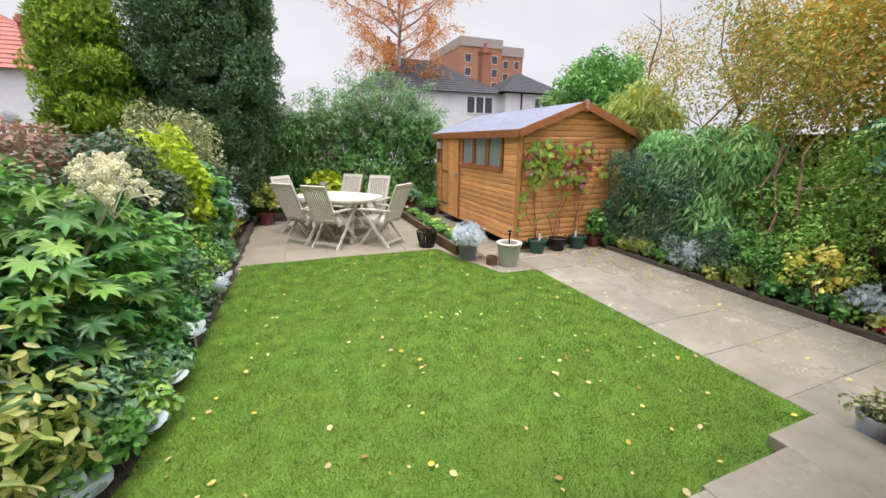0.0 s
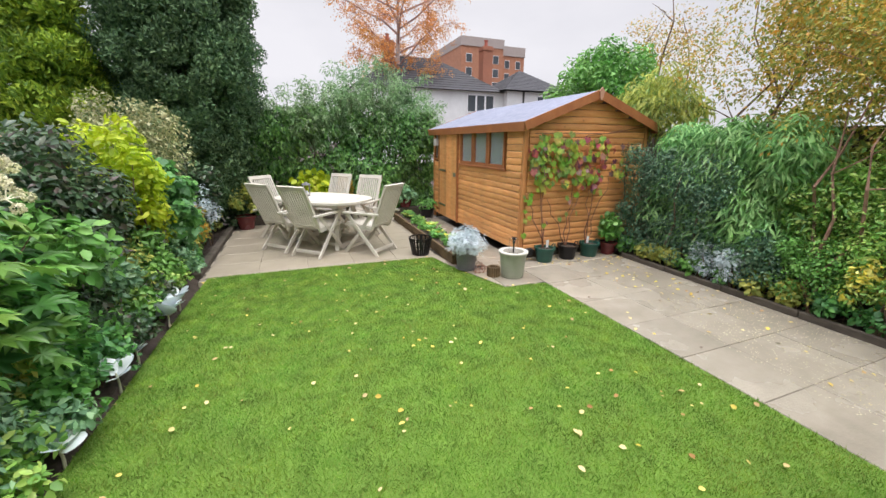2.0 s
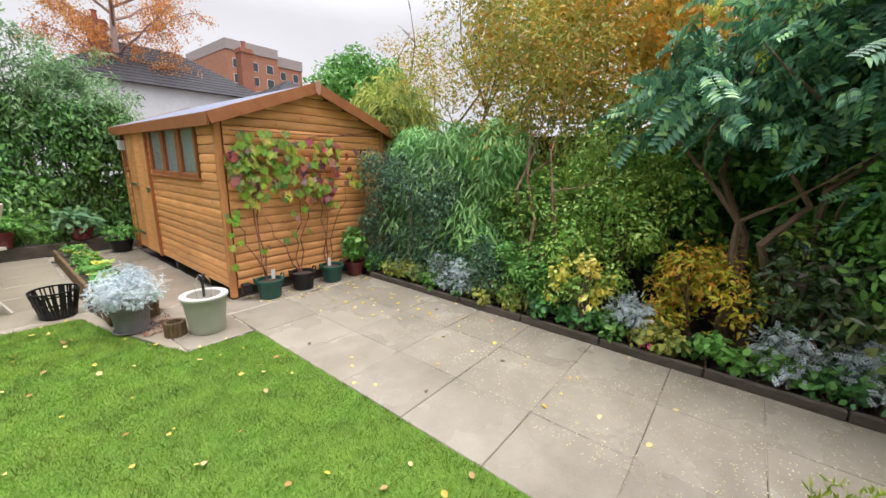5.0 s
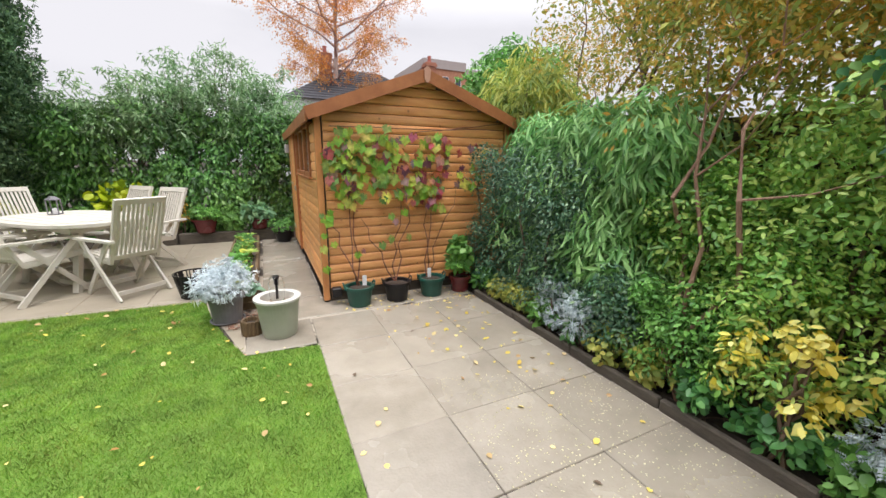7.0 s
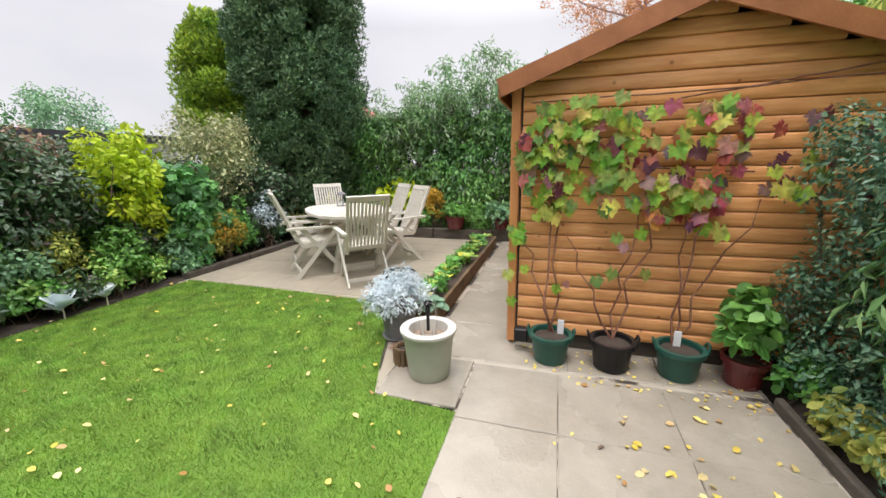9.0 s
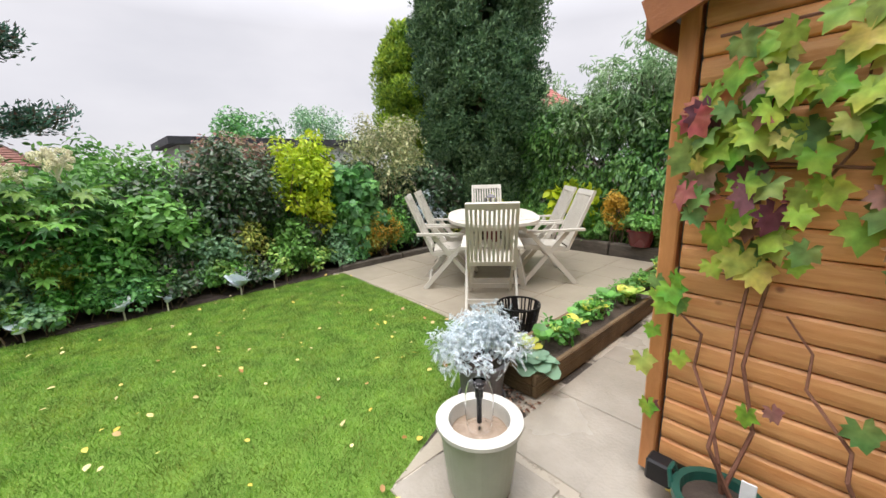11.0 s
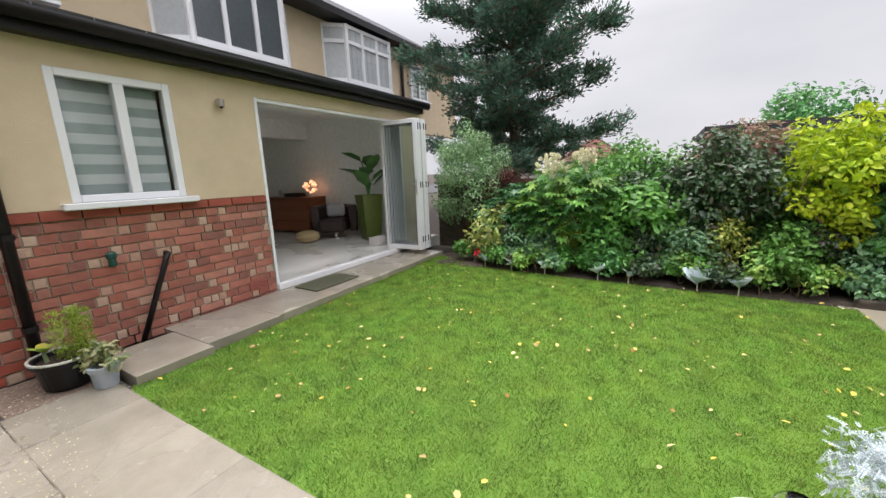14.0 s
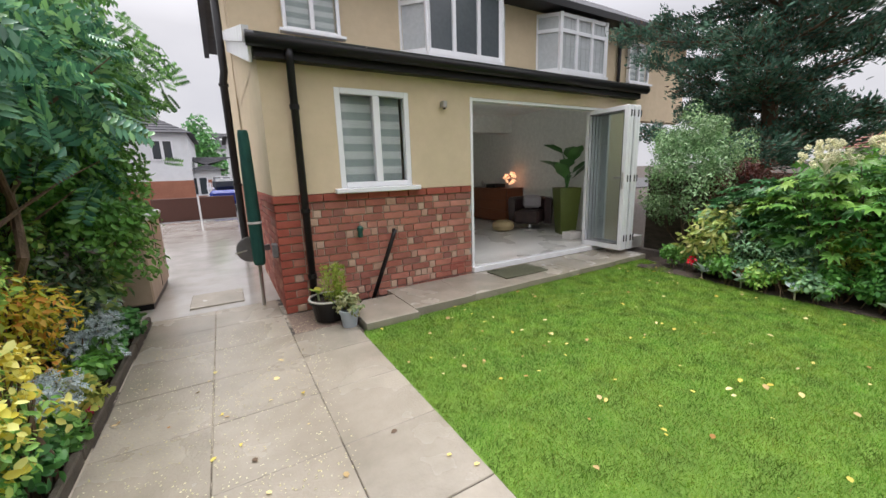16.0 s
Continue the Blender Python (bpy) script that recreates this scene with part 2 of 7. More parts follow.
M_CEDAR = surface("orange_stained_timber", (0.70, 0.29, 0.09), (0.90, 0.48, 0.19), 0.42, 4, 0.25, 60, random_hue=0.18, stretch=(1, 1, 9), stain=0.25, stain_scale=2.5)
kn, kl = M_CEDAR.node_tree.nodes, M_CEDAR.node_tree.links
# knots of the timber
k_vor, k_ramp, k_mix = kn.new("ShaderNodeTexVoronoi"), kn.new("ShaderNodeValToRGB"), kn.new("ShaderNodeMix")
k_vor.inputs["Scale"].default_value = 7.5
k_ramp.color_ramp.elements[0].position, k_ramp.color_ramp.elements[1].position = 0.06, 0.12
k_ramp.color_ramp.elements[0].color = (0.30, 0.17, 0.10, 1)
k_mix.data_type, k_mix.blend_type = 'RGBA', 'MULTIPLY'
k_mix.inputs[0].default_value = 0.75
k_shader = kn["Principled BSDF"]
kl.new(next(q for q in kn if q.bl_idname == "ShaderNodeTexCoord").outputs["Object"], k_vor.inputs["Vector"])
kl.new(k_vor.outputs["Distance"], k_ramp.inputs[0])
kl.new(k_shader.inputs["Base Color"].links[0].from_socket, k_mix.inputs[6])
kl.new(k_ramp.outputs[0], k_mix.inputs[7])
kl.new(k_mix.outputs[2], k_shader.inputs["Base Color"])
M_TRIM = surface("stained_trim", (0.30, 0.105, 0.035), (0.44, 0.17, 0.06), 0.5, 6, 0.2, 70, random_hue=0.12)
M_POST = surface("stained_post", (0.50, 0.20, 0.065), (0.66, 0.30, 0.11), 0.45, 5, 0.2, 60, random_hue=0.1, stretch=(5, 5, 1))
M_SLEEPER = surface("old_sleeper", (0.055, 0.045, 0.033), (0.125, 0.105, 0.08), 0.9, 6, 0.6, 60, stretch=(1, 1, 4))
M_DECK = surface("grooved_brown_timber", (0.09, 0.055, 0.025), (0.20, 0.13, 0.06), 0.75, 5, 0.5, 60, random_hue=0.1)
M_CREAM = surface("cream_painted_wood", (0.54, 0.51, 0.43), (0.62, 0.59, 0.51), 0.5, 8, 0.12, 80, stain=0.12)
M_BARK = surface("bark", (0.10, 0.065, 0.04), (0.22, 0.15, 0.10), 0.95, 14, 0.7, 60, stretch=(1, 1, 0.3))
M_TWIG = surface("red_twig", (0.16, 0.06, 0.035), (0.28, 0.13, 0.08), 0.8, 20, 0.3, 80)

# ---------- foliage helpers ----------
KITE = ([(0, 0, 0), (0.45, 0.5, 0.07), (1, 0, -0.08), (0.45, -0.5, 0.07)], [(0, 2, 1), (0, 3, 2)])
OVAL = ([(0, 0, 0), (0.3, 0.45, 0.07), (0.7, 0.42, 0.06), (1, 0, -0.06), (0.7, -0.42, 0.06), (0.3, -0.45, 0.07)], [(0, 3, 2), (0, 2, 1), (0, 5, 4), (0, 4, 3)])


def lobed(n, spread, inner, sweep=0.0):
    """A leaf of n pointed lobes fanned over spread degrees."""
    vs = [(0, 0, 0)]
    for i in range(n):
        a = radians(-spread / 2 + spread * i / (n - 1))
        r = 1 - 0.35 * abs(a) / radians(spread / 2)
        h = radians(spread / (n - 1)) / 2
        if i:
            vs.append((inner * r * math.cos(a - h), inner * r * math.sin(a - h), 0.06))
        w = h * 0.62
        vs.append((0.68 * r * math.cos(a - w), 0.68 * r * math.sin(a - w), 0.05))
        vs.append((r * math.cos(a), r * math.sin(a), -0.12 * r))
        vs.append((0.68 * r * math.cos(a + w), 0.68 * r * math.sin(a + w), 0.05))
    return vs, [(0, i, i + 1) for i in range(1, len(vs) - 1)]


def pinnate(pairs):
    """A leaf of paired leaflets along one rib."""
    vs, fs = [], []
    for i in range(pairs):
        u = 0.15 + 0.8 * i / pairs
        for s in (-1, 1):
            k = len(vs)
            d = 0.42 * (1 - 0.35 * abs(i / pairs - 0.4))
            vs += [(u, 0, 0), (u + 0.10, s * d * 0.45, 0.03), (u + 0.10, s * d, -0.04), (u - 0.02, s * d * 0.5, 0.03)]
            fs += [(k, k + 1, k + 2), (k, k + 2, k + 3)]
    k = len(vs)
    vs += [(0, -0.012, 0), (0, 0.012, 0), (1, 0, -0.08)]
    fs.append((k, k + 1, k + 2))
    return vs, fs


PALM = lobed(9, 290, 0.56)
VINE = lobed(5, 280, 0.84)
RIB = pinnate(8)
FERN = pinnate(6)


def unit(v):
    return v / np.maximum(np.linalg.norm(v, axis=-1, keepdims=True), 1e-9)


def leaf_mesh(name, shape, P, D, N, L, W):
    """One mesh of leaves: places, directions, normals, lengths, widths."""
    tv, tf = np.array(shape[0]), np.array(shape[1])
    D = unit(D)
    B = unit(np.cross(N, D))
    N = np.cross(D, B)
    L = L[:, None, None]
    V = P[:, None, :] + L * (tv[None, :, 0:1] * D[:, None, :] + tv[None, :, 1:2] * W * B[:, None, :] + tv[None, :, 2:3] * N[:, None, :])
    n, k = len(P), len(tv)
    F = (tf[None] + (np.arange(n) * k)[:, None, None]).reshape(-1)
    me = bpy.data.meshes.new(name)
    me.vertices.add(n * k)
    me.vertices.foreach_set("co", V.reshape(-1).astype(np.float32))
    nf = n * len(tf)
    me.loops.add(nf * 3)
    me.loops.foreach_set("vertex_index", F.astype(np.int32))
    me.polygons.add(nf)
    me.polygons.foreach_set("loop_start", np.arange(0, nf * 3, 3, dtype=np.int32))
    me.update(calc_edges=True)
    return me


def rand_dirs(n):
    return unit(NR.normal(size=(n, 3)))


def blob_leaves(C, r, n, up=0.35, droop=0.3, shell=0.6):
    """Leaves over many small blobs: places, directions, normals."""
    i = NR.integers(0, len(C), n)
    d = rand_dirs(n)
    rad = (r[i] if isinstance(r, np.ndarray) else np.full(n, r)) * (shell + (1 - shell) * NR.random(n))
    P = C[i] + d * rad[:, None]
    N = unit(d + np.array([0, 0, up]) + 0.5 * rand_dirs(n))
    T = unit(np.cross(N, rand_dirs(n)) + np.array([0, 0, -droop]) + 0.4 * d)
    return P, T, N


def crown_blobs(c, radii, n, low=-0.6, fill=0.55):
    """Blob centres in the outer part of a rounded crown."""
    d = rand_dirs(n * 3)
    d = d[d[:, 2] > low][:n]
    f = fill + (1 - fill) * NR.random(len(d))
    return np.array(c) + d * np.array(radii) * f[:, None]


def box_blobs(x0, x1, y0, y1, z0, z1, n):
    return np.column_stack([NR.uniform(x0, x1, n), NR.uniform(y0, y1, n), NR.uniform(z0, z1, n)])


def foliage(parent, mat, C, r, n, length, width=0.5, shape=KITE, up=0.35, droop=0.3, name="foliage", ground=0.02, label="", shell=0.6):
    P, T, N = blob_leaves(C, r, n, up, droop, shell)
    L = length * (0.65 + 0.7 * NR.random(n))
    if ground is not None:
        P[:, 2] = np.maximum(P[:, 2], ground + L * 0.6)
    me = leaf_mesh(name, shape, P, T, N, L, width)
    me.materials.append(mat)
    ob = new(name, me)
    ob.parent = parent
    if label:
        ob["label"] = label
    return ob


def stems(parent, mat, base, tops, r=0.012, name="stem", spread=0.08):
    for t in tops:
        b = Vector(base) + Vector((R.uniform(-spread, spread), R.uniform(-spread, spread), 0))
        part(name, tube(bmesh.new(), limb(R, b, t, 5, 0.07), [r, r * 0.9, r * 0.75, r * 0.55, r * 0.3], 5), mat, parent)


def shrub(name, label, category, base, c, radii, mat, n, length, width=0.5, shape=KITE, blobs=60, r=0.14, low=-0.7, up=0.35, droop=0.3, nstem=7, stem_r=0.012, fill=0.5, kind="", group="", fm=None):
    """A bush: stems from the ground and a crown of leaves."""
    t = thing(name, label, category, pose(*base), group, kind)
    rel = np.array(c) - np.array(base)
    C = crown_blobs(rel, radii, blobs, low, fill)
    C = C[C[:, 2] > r * 0.5]
    stems(t, fm or M_BARK, (0, 0, -0.01), [Vector(C[i]) for i in NR.integers(0, len(C), nstem)], stem_r)
    foliage(t, mat, C, r, n, length, width, shape, up, droop)
    return t


LM = leaf_material
L_DARK = LM("dark_glossy_leaf", [(0.053, 0.145, 0.053), (0.087, 0.246, 0.073), (0.145, 0.347, 0.088)], 0.35)
L_MID = LM("mid_green_leaf", [(0.067, 0.173, 0.039), (0.115, 0.288, 0.059), (0.192, 0.403, 0.088)])
L_FATSIA = LM("fatsia_leaf", [(0.052, 0.150, 0.041), (0.081, 0.218, 0.047), (0.150, 0.321, 0.058), (0.260, 0.420, 0.075)], 0.32, 0.25, gain=1.05)
L_FATSIA_DARK = LM("old_fatsia_leaf", [(0.030, 0.105, 0.038), (0.053, 0.150, 0.051), (0.075, 0.195, 0.057)], 0.32, 0.2)
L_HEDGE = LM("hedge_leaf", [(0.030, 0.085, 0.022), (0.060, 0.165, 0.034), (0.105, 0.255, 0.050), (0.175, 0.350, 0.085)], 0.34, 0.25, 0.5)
L_MAHONIA = LM("mahonia_leaf", [(0.020, 0.070, 0.040), (0.040, 0.120, 0.070), (0.065, 0.170, 0.090), (0.160, 0.290, 0.110)], 0.30, 0.3, 0.5, gain=2.1)
L_TURNING = LM("turning_leaf", [(0.12, 0.19, 0.04), (0.22, 0.27, 0.05), (0.40, 0.34, 0.06), (0.50, 0.28, 0.05), (0.16, 0.24, 0.06)], 0.5, 0.35)
L_COTON = LM("small_blue_green_leaf", [(0.030, 0.085, 0.050), (0.055, 0.135, 0.075), (0.10, 0.20, 0.11), (0.20, 0.30, 0.17)], 0.4, 0.2)
L_BLUE = LM("blue_green_leaf", [(0.10, 0.21, 0.11), (0.17, 0.32, 0.17), (0.27, 0.42, 0.21)])
L_WILLOW = LM("grey_green_leaf", [(0.10, 0.19, 0.08), (0.19, 0.33, 0.14), (0.36, 0.48, 0.28)])
L_BAMBOO = LM("bamboo_leaf", [(0.10, 0.25, 0.075), (0.21, 0.42, 0.14), (0.40, 0.62, 0.26)])
L_YELLOW = LM("golden_leaf", [(0.24, 0.36, 0.02), (0.42, 0.54, 0.02), (0.54, 0.60, 0.04)], 0.5, 0.4, gain=1.1)
L_VARIEG = LM("cream_edged_leaf", [(0.10, 0.16, 0.06), (0.30, 0.32, 0.15), (0.50, 0.48, 0.27)])
L_SILVER = LM("silver_leaf", [(0.32, 0.40, 0.42), (0.48, 0.56, 0.58), (0.62, 0.68, 0.70)], 0.8, 0.2, 0.2, gain=1.1)
L_WHITE = LM("white_felt_leaf", [(0.46, 0.54, 0.58), (0.60, 0.67, 0.71), (0.72, 0.77, 0.80)], 0.8, 0.2, 0.2, gain=1.18)
L_YEW = LM("dark_yew_spray", [(0.030, 0.072, 0.034), (0.060, 0.125, 0.050), (0.115, 0.195, 0.080)], 0.6, 0.15, gain=1.45)
L_CYPRESS = LM("yellow_green_cypress", [(0.060, 0.120, 0.015), (0.144, 0.228, 0.020), (0.264, 0.336, 0.031)], 0.6, gain=1.75)
L_SPRUCE = LM("blue_spruce_spray", [(0.022, 0.055, 0.038), (0.042, 0.095, 0.066), (0.075, 0.15, 0.105), (0.085, 0.050, 0.034)], 0.6, 0.2, gain=1.9)
L_ORANGE = LM("orange_birch_leaf", [(0.42, 0.17, 0.05), (0.55, 0.24, 0.06), (0.60, 0.33, 0.10)], 0.6, 0.4)
L_AUTUMN = LM("autumn_leaf", [(0.115, 0.172, 0.029), (0.345, 0.299, 0.039), (0.575, 0.299, 0.039), (0.184, 0.207, 0.039)], 0.6, 0.4)
L_OLIVE = LM("olive_leaf", [(0.17, 0.24, 0.055), (0.32, 0.37, 0.08), (0.50, 0.48, 0.11), (0.15, 0.26, 0.065)], 0.5, 0.35)
L_RED = LM("dark_red_leaf", [(0.06, 0.018, 0.015), (0.11, 0.035, 0.02)], 0.6)
L_CREAMFL = LM("cream_umbel", [(0.55, 0.53, 0.36), (0.68, 0.66, 0.48)], 0.9, 0.1)
L_REDFL = LM("red_petal", [(0.6, 0.02, 0.02), (0.75, 0.06, 0.04)], 0.6)
L_PINKFL = LM("pink_petal", [(0.75, 0.03, 0.12), (0.85, 0.10, 0.25)], 0.6)
L_YELFL = LM("yellow_petal", [(0.65, 0.55, 0.06), (0.78, 0.72, 0.25)], 0.6)
L_VINE = LM("vine_leaf", [(0.13, 0.28, 0.03), (0.22, 0.38, 0.05), (0.34, 0.44, 0.06), (0.10, 0.20, 0.06), (0.50, 0.46, 0.09)], 0.5, 0.35, 0.3, 0.35, 26.0, 0.04)
L_VINE_RED = LM("purple_vine_leaf", [(0.10, 0.04, 0.06), (0.16, 0.05, 0.06), (0.42, 0.07, 0.07), (0.13, 0.10, 0.11), (0.50, 0.18, 0.05), (0.30, 0.20, 0.20)], 0.5, 0.3, 0.3, 0.35, 22.0, 0.03)
L_GRASS = LM("grass_blade", [(0.078, 0.175, 0.016), (0.105, 0.222, 0.020), (0.145, 0.268, 0.026), (0.220, 0.340, 0.052), (0.330, 0.360, 0.115)], 0.5, 0.36, 0.2, 0.46, 7.0, 0.02, 1.10)
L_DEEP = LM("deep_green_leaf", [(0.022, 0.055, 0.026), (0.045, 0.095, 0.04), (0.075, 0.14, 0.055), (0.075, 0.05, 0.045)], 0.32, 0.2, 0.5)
L_SPOT = LM("spotted_laurel_leaf", [(0.07, 0.17, 0.04), (0.26, 0.36, 0.08), (0.50, 0.52, 0.15), (0.58, 0.56, 0.24)], 0.35, 0.3)
L_AMBER = LM("amber_leaf", [(0.24, 0.25, 0.04), (0.50, 0.36, 0.05), (0.62, 0.32, 0.05), (0.30, 0.29, 0.06)], 0.6, 0.45)
L_NANDINA = LM("lime_orange_leaf", [(0.20, 0.34, 0.04), (0.48, 0.50, 0.05), (0.62, 0.50, 0.06), (0.60, 0.28, 0.05)], 0.5, 0.4)
L_FRESH = LM("fresh_green_leaf", [(0.10, 0.24, 0.05), (0.17, 0.36, 0.07), (0.28, 0.46, 0.10), (0.40, 0.50, 0.13)], 0.35, 0.3)
L_FALLEN = LM("fallen_leaf", [(0.50, 0.36, 0.05), (0.62, 0.50, 0.12), (0.60, 0.50, 0.25), (0.30, 0.14, 0.04)], 0.7, 0.2)
L_PETAL = LM("pale_petal", [(0.50, 0.45, 0.26), (0.66, 0.60, 0.40)], 0.8, 0.2, gain=1.0)

# ---------- ground, lawn, paving ----------
HX = 3.29          # corner of the house
LAWN = [(-1.42, 0.72), (2.78, 0.90), (2.81, 0.96), (2.81, 3.84), (2.32, 3.88), (2.16, 4.3), (2.03, 4.75), (1.93, 5.2), (0.5, 5.28), (-0.76, 5.31), (-0.80, 4.5), (-0.85, 2.8), (-0.90, 1.9), (-1.15, 1.2)]
bm = bmesh.new()
lathe(bm, [(1500, -0.2), (1500, -0.09), (12, -0.09), (0.01, -0.09)], (1, 3, 0), 48)
solid("ground", bm, M_SOIL, "dark bare soil under the beds reaching far", "ground", "structure")


def slab_poly(pts, z0, z1):
    bm = bmesh.new()
    lo = [bm.verts.new((x, y, z0)) for x, y in pts]
    hi = [bm.verts.new((x, y, z1)) for x, y in pts]
    bm.faces.new(hi)
    bm.faces.new(lo[::-1])
    for i in range(len(pts)):
        j = (i + 1) % len(pts)
        bm.faces.new((lo[i], lo[j], hi[j], hi[i]))
    return bm


def soil_bed(name, label, x0, x1, y0, y1, z):
    """A bed of uneven soil."""
    bm = bmesh.new()
    nx, ny = max(4, int((x1 - x0) / 0.09)), int((y1 - y0) / 0.09)
    grid = [[bm.verts.new((x0 + (x1 - x0) * i / nx, y0 + (y1 - y0) * j / ny, -0.1 if i in (0, nx) or j in (0, ny) else z + 0.035 * noise.noise(Vector((i * 0.31, j * 0.31, x0))) + R.uniform(-0.008, 0.008))) for j in range(ny + 1)] for i in range(nx + 1)]
    for i in range(nx):
        for j in range(ny):
            bm.faces.new((grid[i][j], grid[i + 1][j], grid[i + 1][j + 1], grid[i][j + 1]))
    return solid(name, bm, M_SOIL, label, "soil", "structure")


soil_bed("flower_bed", "dark crumbly soil of the long flower bed", -2.28, -0.80, 0.75, 8.6, 0.0)
soil_bed("shrub_bed", "dark soil of the shrub bed beside the path", 4.46, 5.94, -0.7, 4.62, 0.015)
lawn = solid("lawn", slab_poly(LAWN, -0.08, -0.005), M_TURF, "bright green mown lawn with fallen yellow leaves", "lawn", "structure")


def inside(px, py, poly):
    ok = np.zeros(len(px), bool)
    for i in range(len(poly)):
        (x1, y1), (x2, y2) = poly[i], poly[(i + 1) % len(poly)]
        c = ((y1 > py) != (y2 > py)) & (px < (x2 - x1) * (py - y1) / (y2 - y1 + 1e-12) + x1)
        ok ^= c
    return ok


def scatter(poly, n):
    xs, ys = [p[0] for p in poly], [p[1] for p in poly]
    px, py = NR.uniform(min(xs), max(xs), n), NR.uniform(min(ys), max(ys), n)
    k = inside(px, py, poly)
    return px[k], py[k]


gx, gy = scatter(LAWN, 860000)
gn = len(gx)
G_P = np.column_stack([gx, gy, np.full(gn, -0.008)])
G_D = unit(np.column_stack([NR.normal(0, 0.62, gn), NR.normal(0, 0.62, gn), np.ones(gn)]))
grass = new("grass", leaf_mesh("grass", ([(0, 0.5, 0), (0, -0.5, 0), (1, 0, 0)], [(0, 1, 2)]), G_P, G_D, rand_dirs(gn), (0.011 + 0.013 * NR.random(gn)) * np.where(NR.random(gn) < 0.07, 1.7, 1.0), 0.13))
grass.data.materials.append(L_GRASS)
tagged(grass, "short dense green grass blades of the lawn", "grass", "", "stuff")


def litter(name, label, poly, n, mat, size, z, kind="stuff"):
    px, py = scatter(poly, n)
    k = len(px)
    N = unit(np.column_stack([NR.normal(0, 0.25, k), NR.normal(0, 0.25, k), np.ones(k)]))
    ob = new(name, leaf_mesh(name, OVAL, np.column_stack([px, py, np.full(k, z)]), unit(np.cross(N, rand_dirs(k))), N, size * (0.6 + 0.8 * NR.random(k)), 0.75))
    ob.data.materials.append(mat)
    return tagged(ob, label, "leaves", "", kind)


litter("fallen_leaves", "scattered yellow and brown fallen leaves on the grass", LAWN, 300, L_FALLEN, 0.032, 0.019)
PATH_AREA = [(2.83, 1.0), (4.38, 1.0), (4.38, 4.3), (2.83, 4.3)]
for x, y, a in ((3.06, 2.23, 0.3), (2.95, 3.3, 1.2), (3.72, 2.05, 2.2), (3.5, 3.75, 0.8)):
    lf = new("brown_leaf", leaf_mesh("brown_leaf", OVAL, np.zeros((1, 3)), np.array([[math.cos(a), math.sin(a), 0.1]]), np.array([[0, 0.3, 1.0]]), np.array([0.04]), 0.6))
    lf.data.materials.append(M_BARK)
    lf.location = (x, y, 0.004)
    tagged(lf, "curled dark brown leaf lying on the paving", "leaf", "brown leaves on the paving")
litter("fallen_petals", "small pale petals strewn over the damp paving", [(3.0, 0.2), (4.38, 0.2), (4.38, 2.7), (3.4, 3.1)], 3400, L_PETAL, 0.0085, 0.005)
litter("path_leaves", "a few yellow leaves fallen on the paving", PATH_AREA, 45, L_FALLEN, 0.032, 0.007)

litter("shed_litter", "yellow and brown leaves drifted on the paving before the shed", [(3.1, 4.25), (4.38, 4.20), (4.38, 4.66), (3.1, 4.66)], 130, L_FALLEN, 0.026, 0.007)
litter("shed_litter", "scattered yellow leaves on the paving by the shrubs", [(3.5, 2.9), (4.38, 2.6), (4.38, 4.2), (3.6, 4.2)], 70, L_FALLEN, 0.034, 0.007)

bed = solid("path_bed", boxes((2.79, 4.42, -0.95, 4.72, -0.085, -0.0065), (1.95, 2.99, 3.86, 8.2, -0.085, -0.006), (-0.84, 1.95, 5.2, 8.25, -0.085, -0.0075)), M_JOINT, "dirty mortar bed between the paving slabs", "paving", "structure")


def slab_piece(parent, x0, x1, y0, y1, z0, z1, mat, name="slab"):
    g = 0.0016
    bm = boxes((x0 + g, x1 - g, y0 + g, y1 - g, z0, z1), bevel=0.004)
    me = mesh_of(bm, name)
    me.materials.append(mat)
    ob = new(name, me)
    ob.parent = parent
    ob.rotation_euler = (0, 0, 0)
    return ob


path = thing("path", "buff concrete slab path, damp, with dark open joints", "path", kind="structure")
patio = thing("patio", "smooth buff paved patio, damp", "patio", kind="structure")


def lay_slabs():
    xs = [2.81, 3.325, 3.885, 4.40]
    ys = [-0.42, 0.10, 0.62, 1.12, 1.66, 2.19, 2.72, 3.25, 3.80, 4.345]
    for j in range(len(ys) - 1):
        for i in range(3):
            x0, x1 = xs[i], xs[i + 1]
            if i == 0 and ys[j + 1] <= 0.63:
                continue
            slab_piece(path, x0, x1, ys[j] if not (i == 0 and j == 2) else 0.66, ys[j + 1], -0.05, R.uniform(-0.002, 0.002), M_SLAB)
    for x0, x1 in ((2.86, 3.38), (3.38, 3.92), (3.92, 4.40)):
        slab_piece(path, x0, x1, 4.385, 4.72, -0.05, 0.0, M_SLAB)
    slab_piece(path, 2.32, 2.80, 3.87, 4.36, -0.05, 0.001, M_SLAB)
    for k in range(7):
        slab_piece(path, 2.44, 2.98, 4.40 + k * 0.545, 4.40 + (k + 1) * 0.545, -0.05, R.uniform(-0.002, 0.002), M_SLAB)
    for i in range(5):
        for j in range(6):
            x0 = -0.80 + i * 0.565
            y0 = 5.30 + j * 0.485
            slab_piece(patio, x0, x0 + 0.565 if i < 4 else 2.02, y0, y0 + 0.485, -0.05, 0.0, M_PATIO)


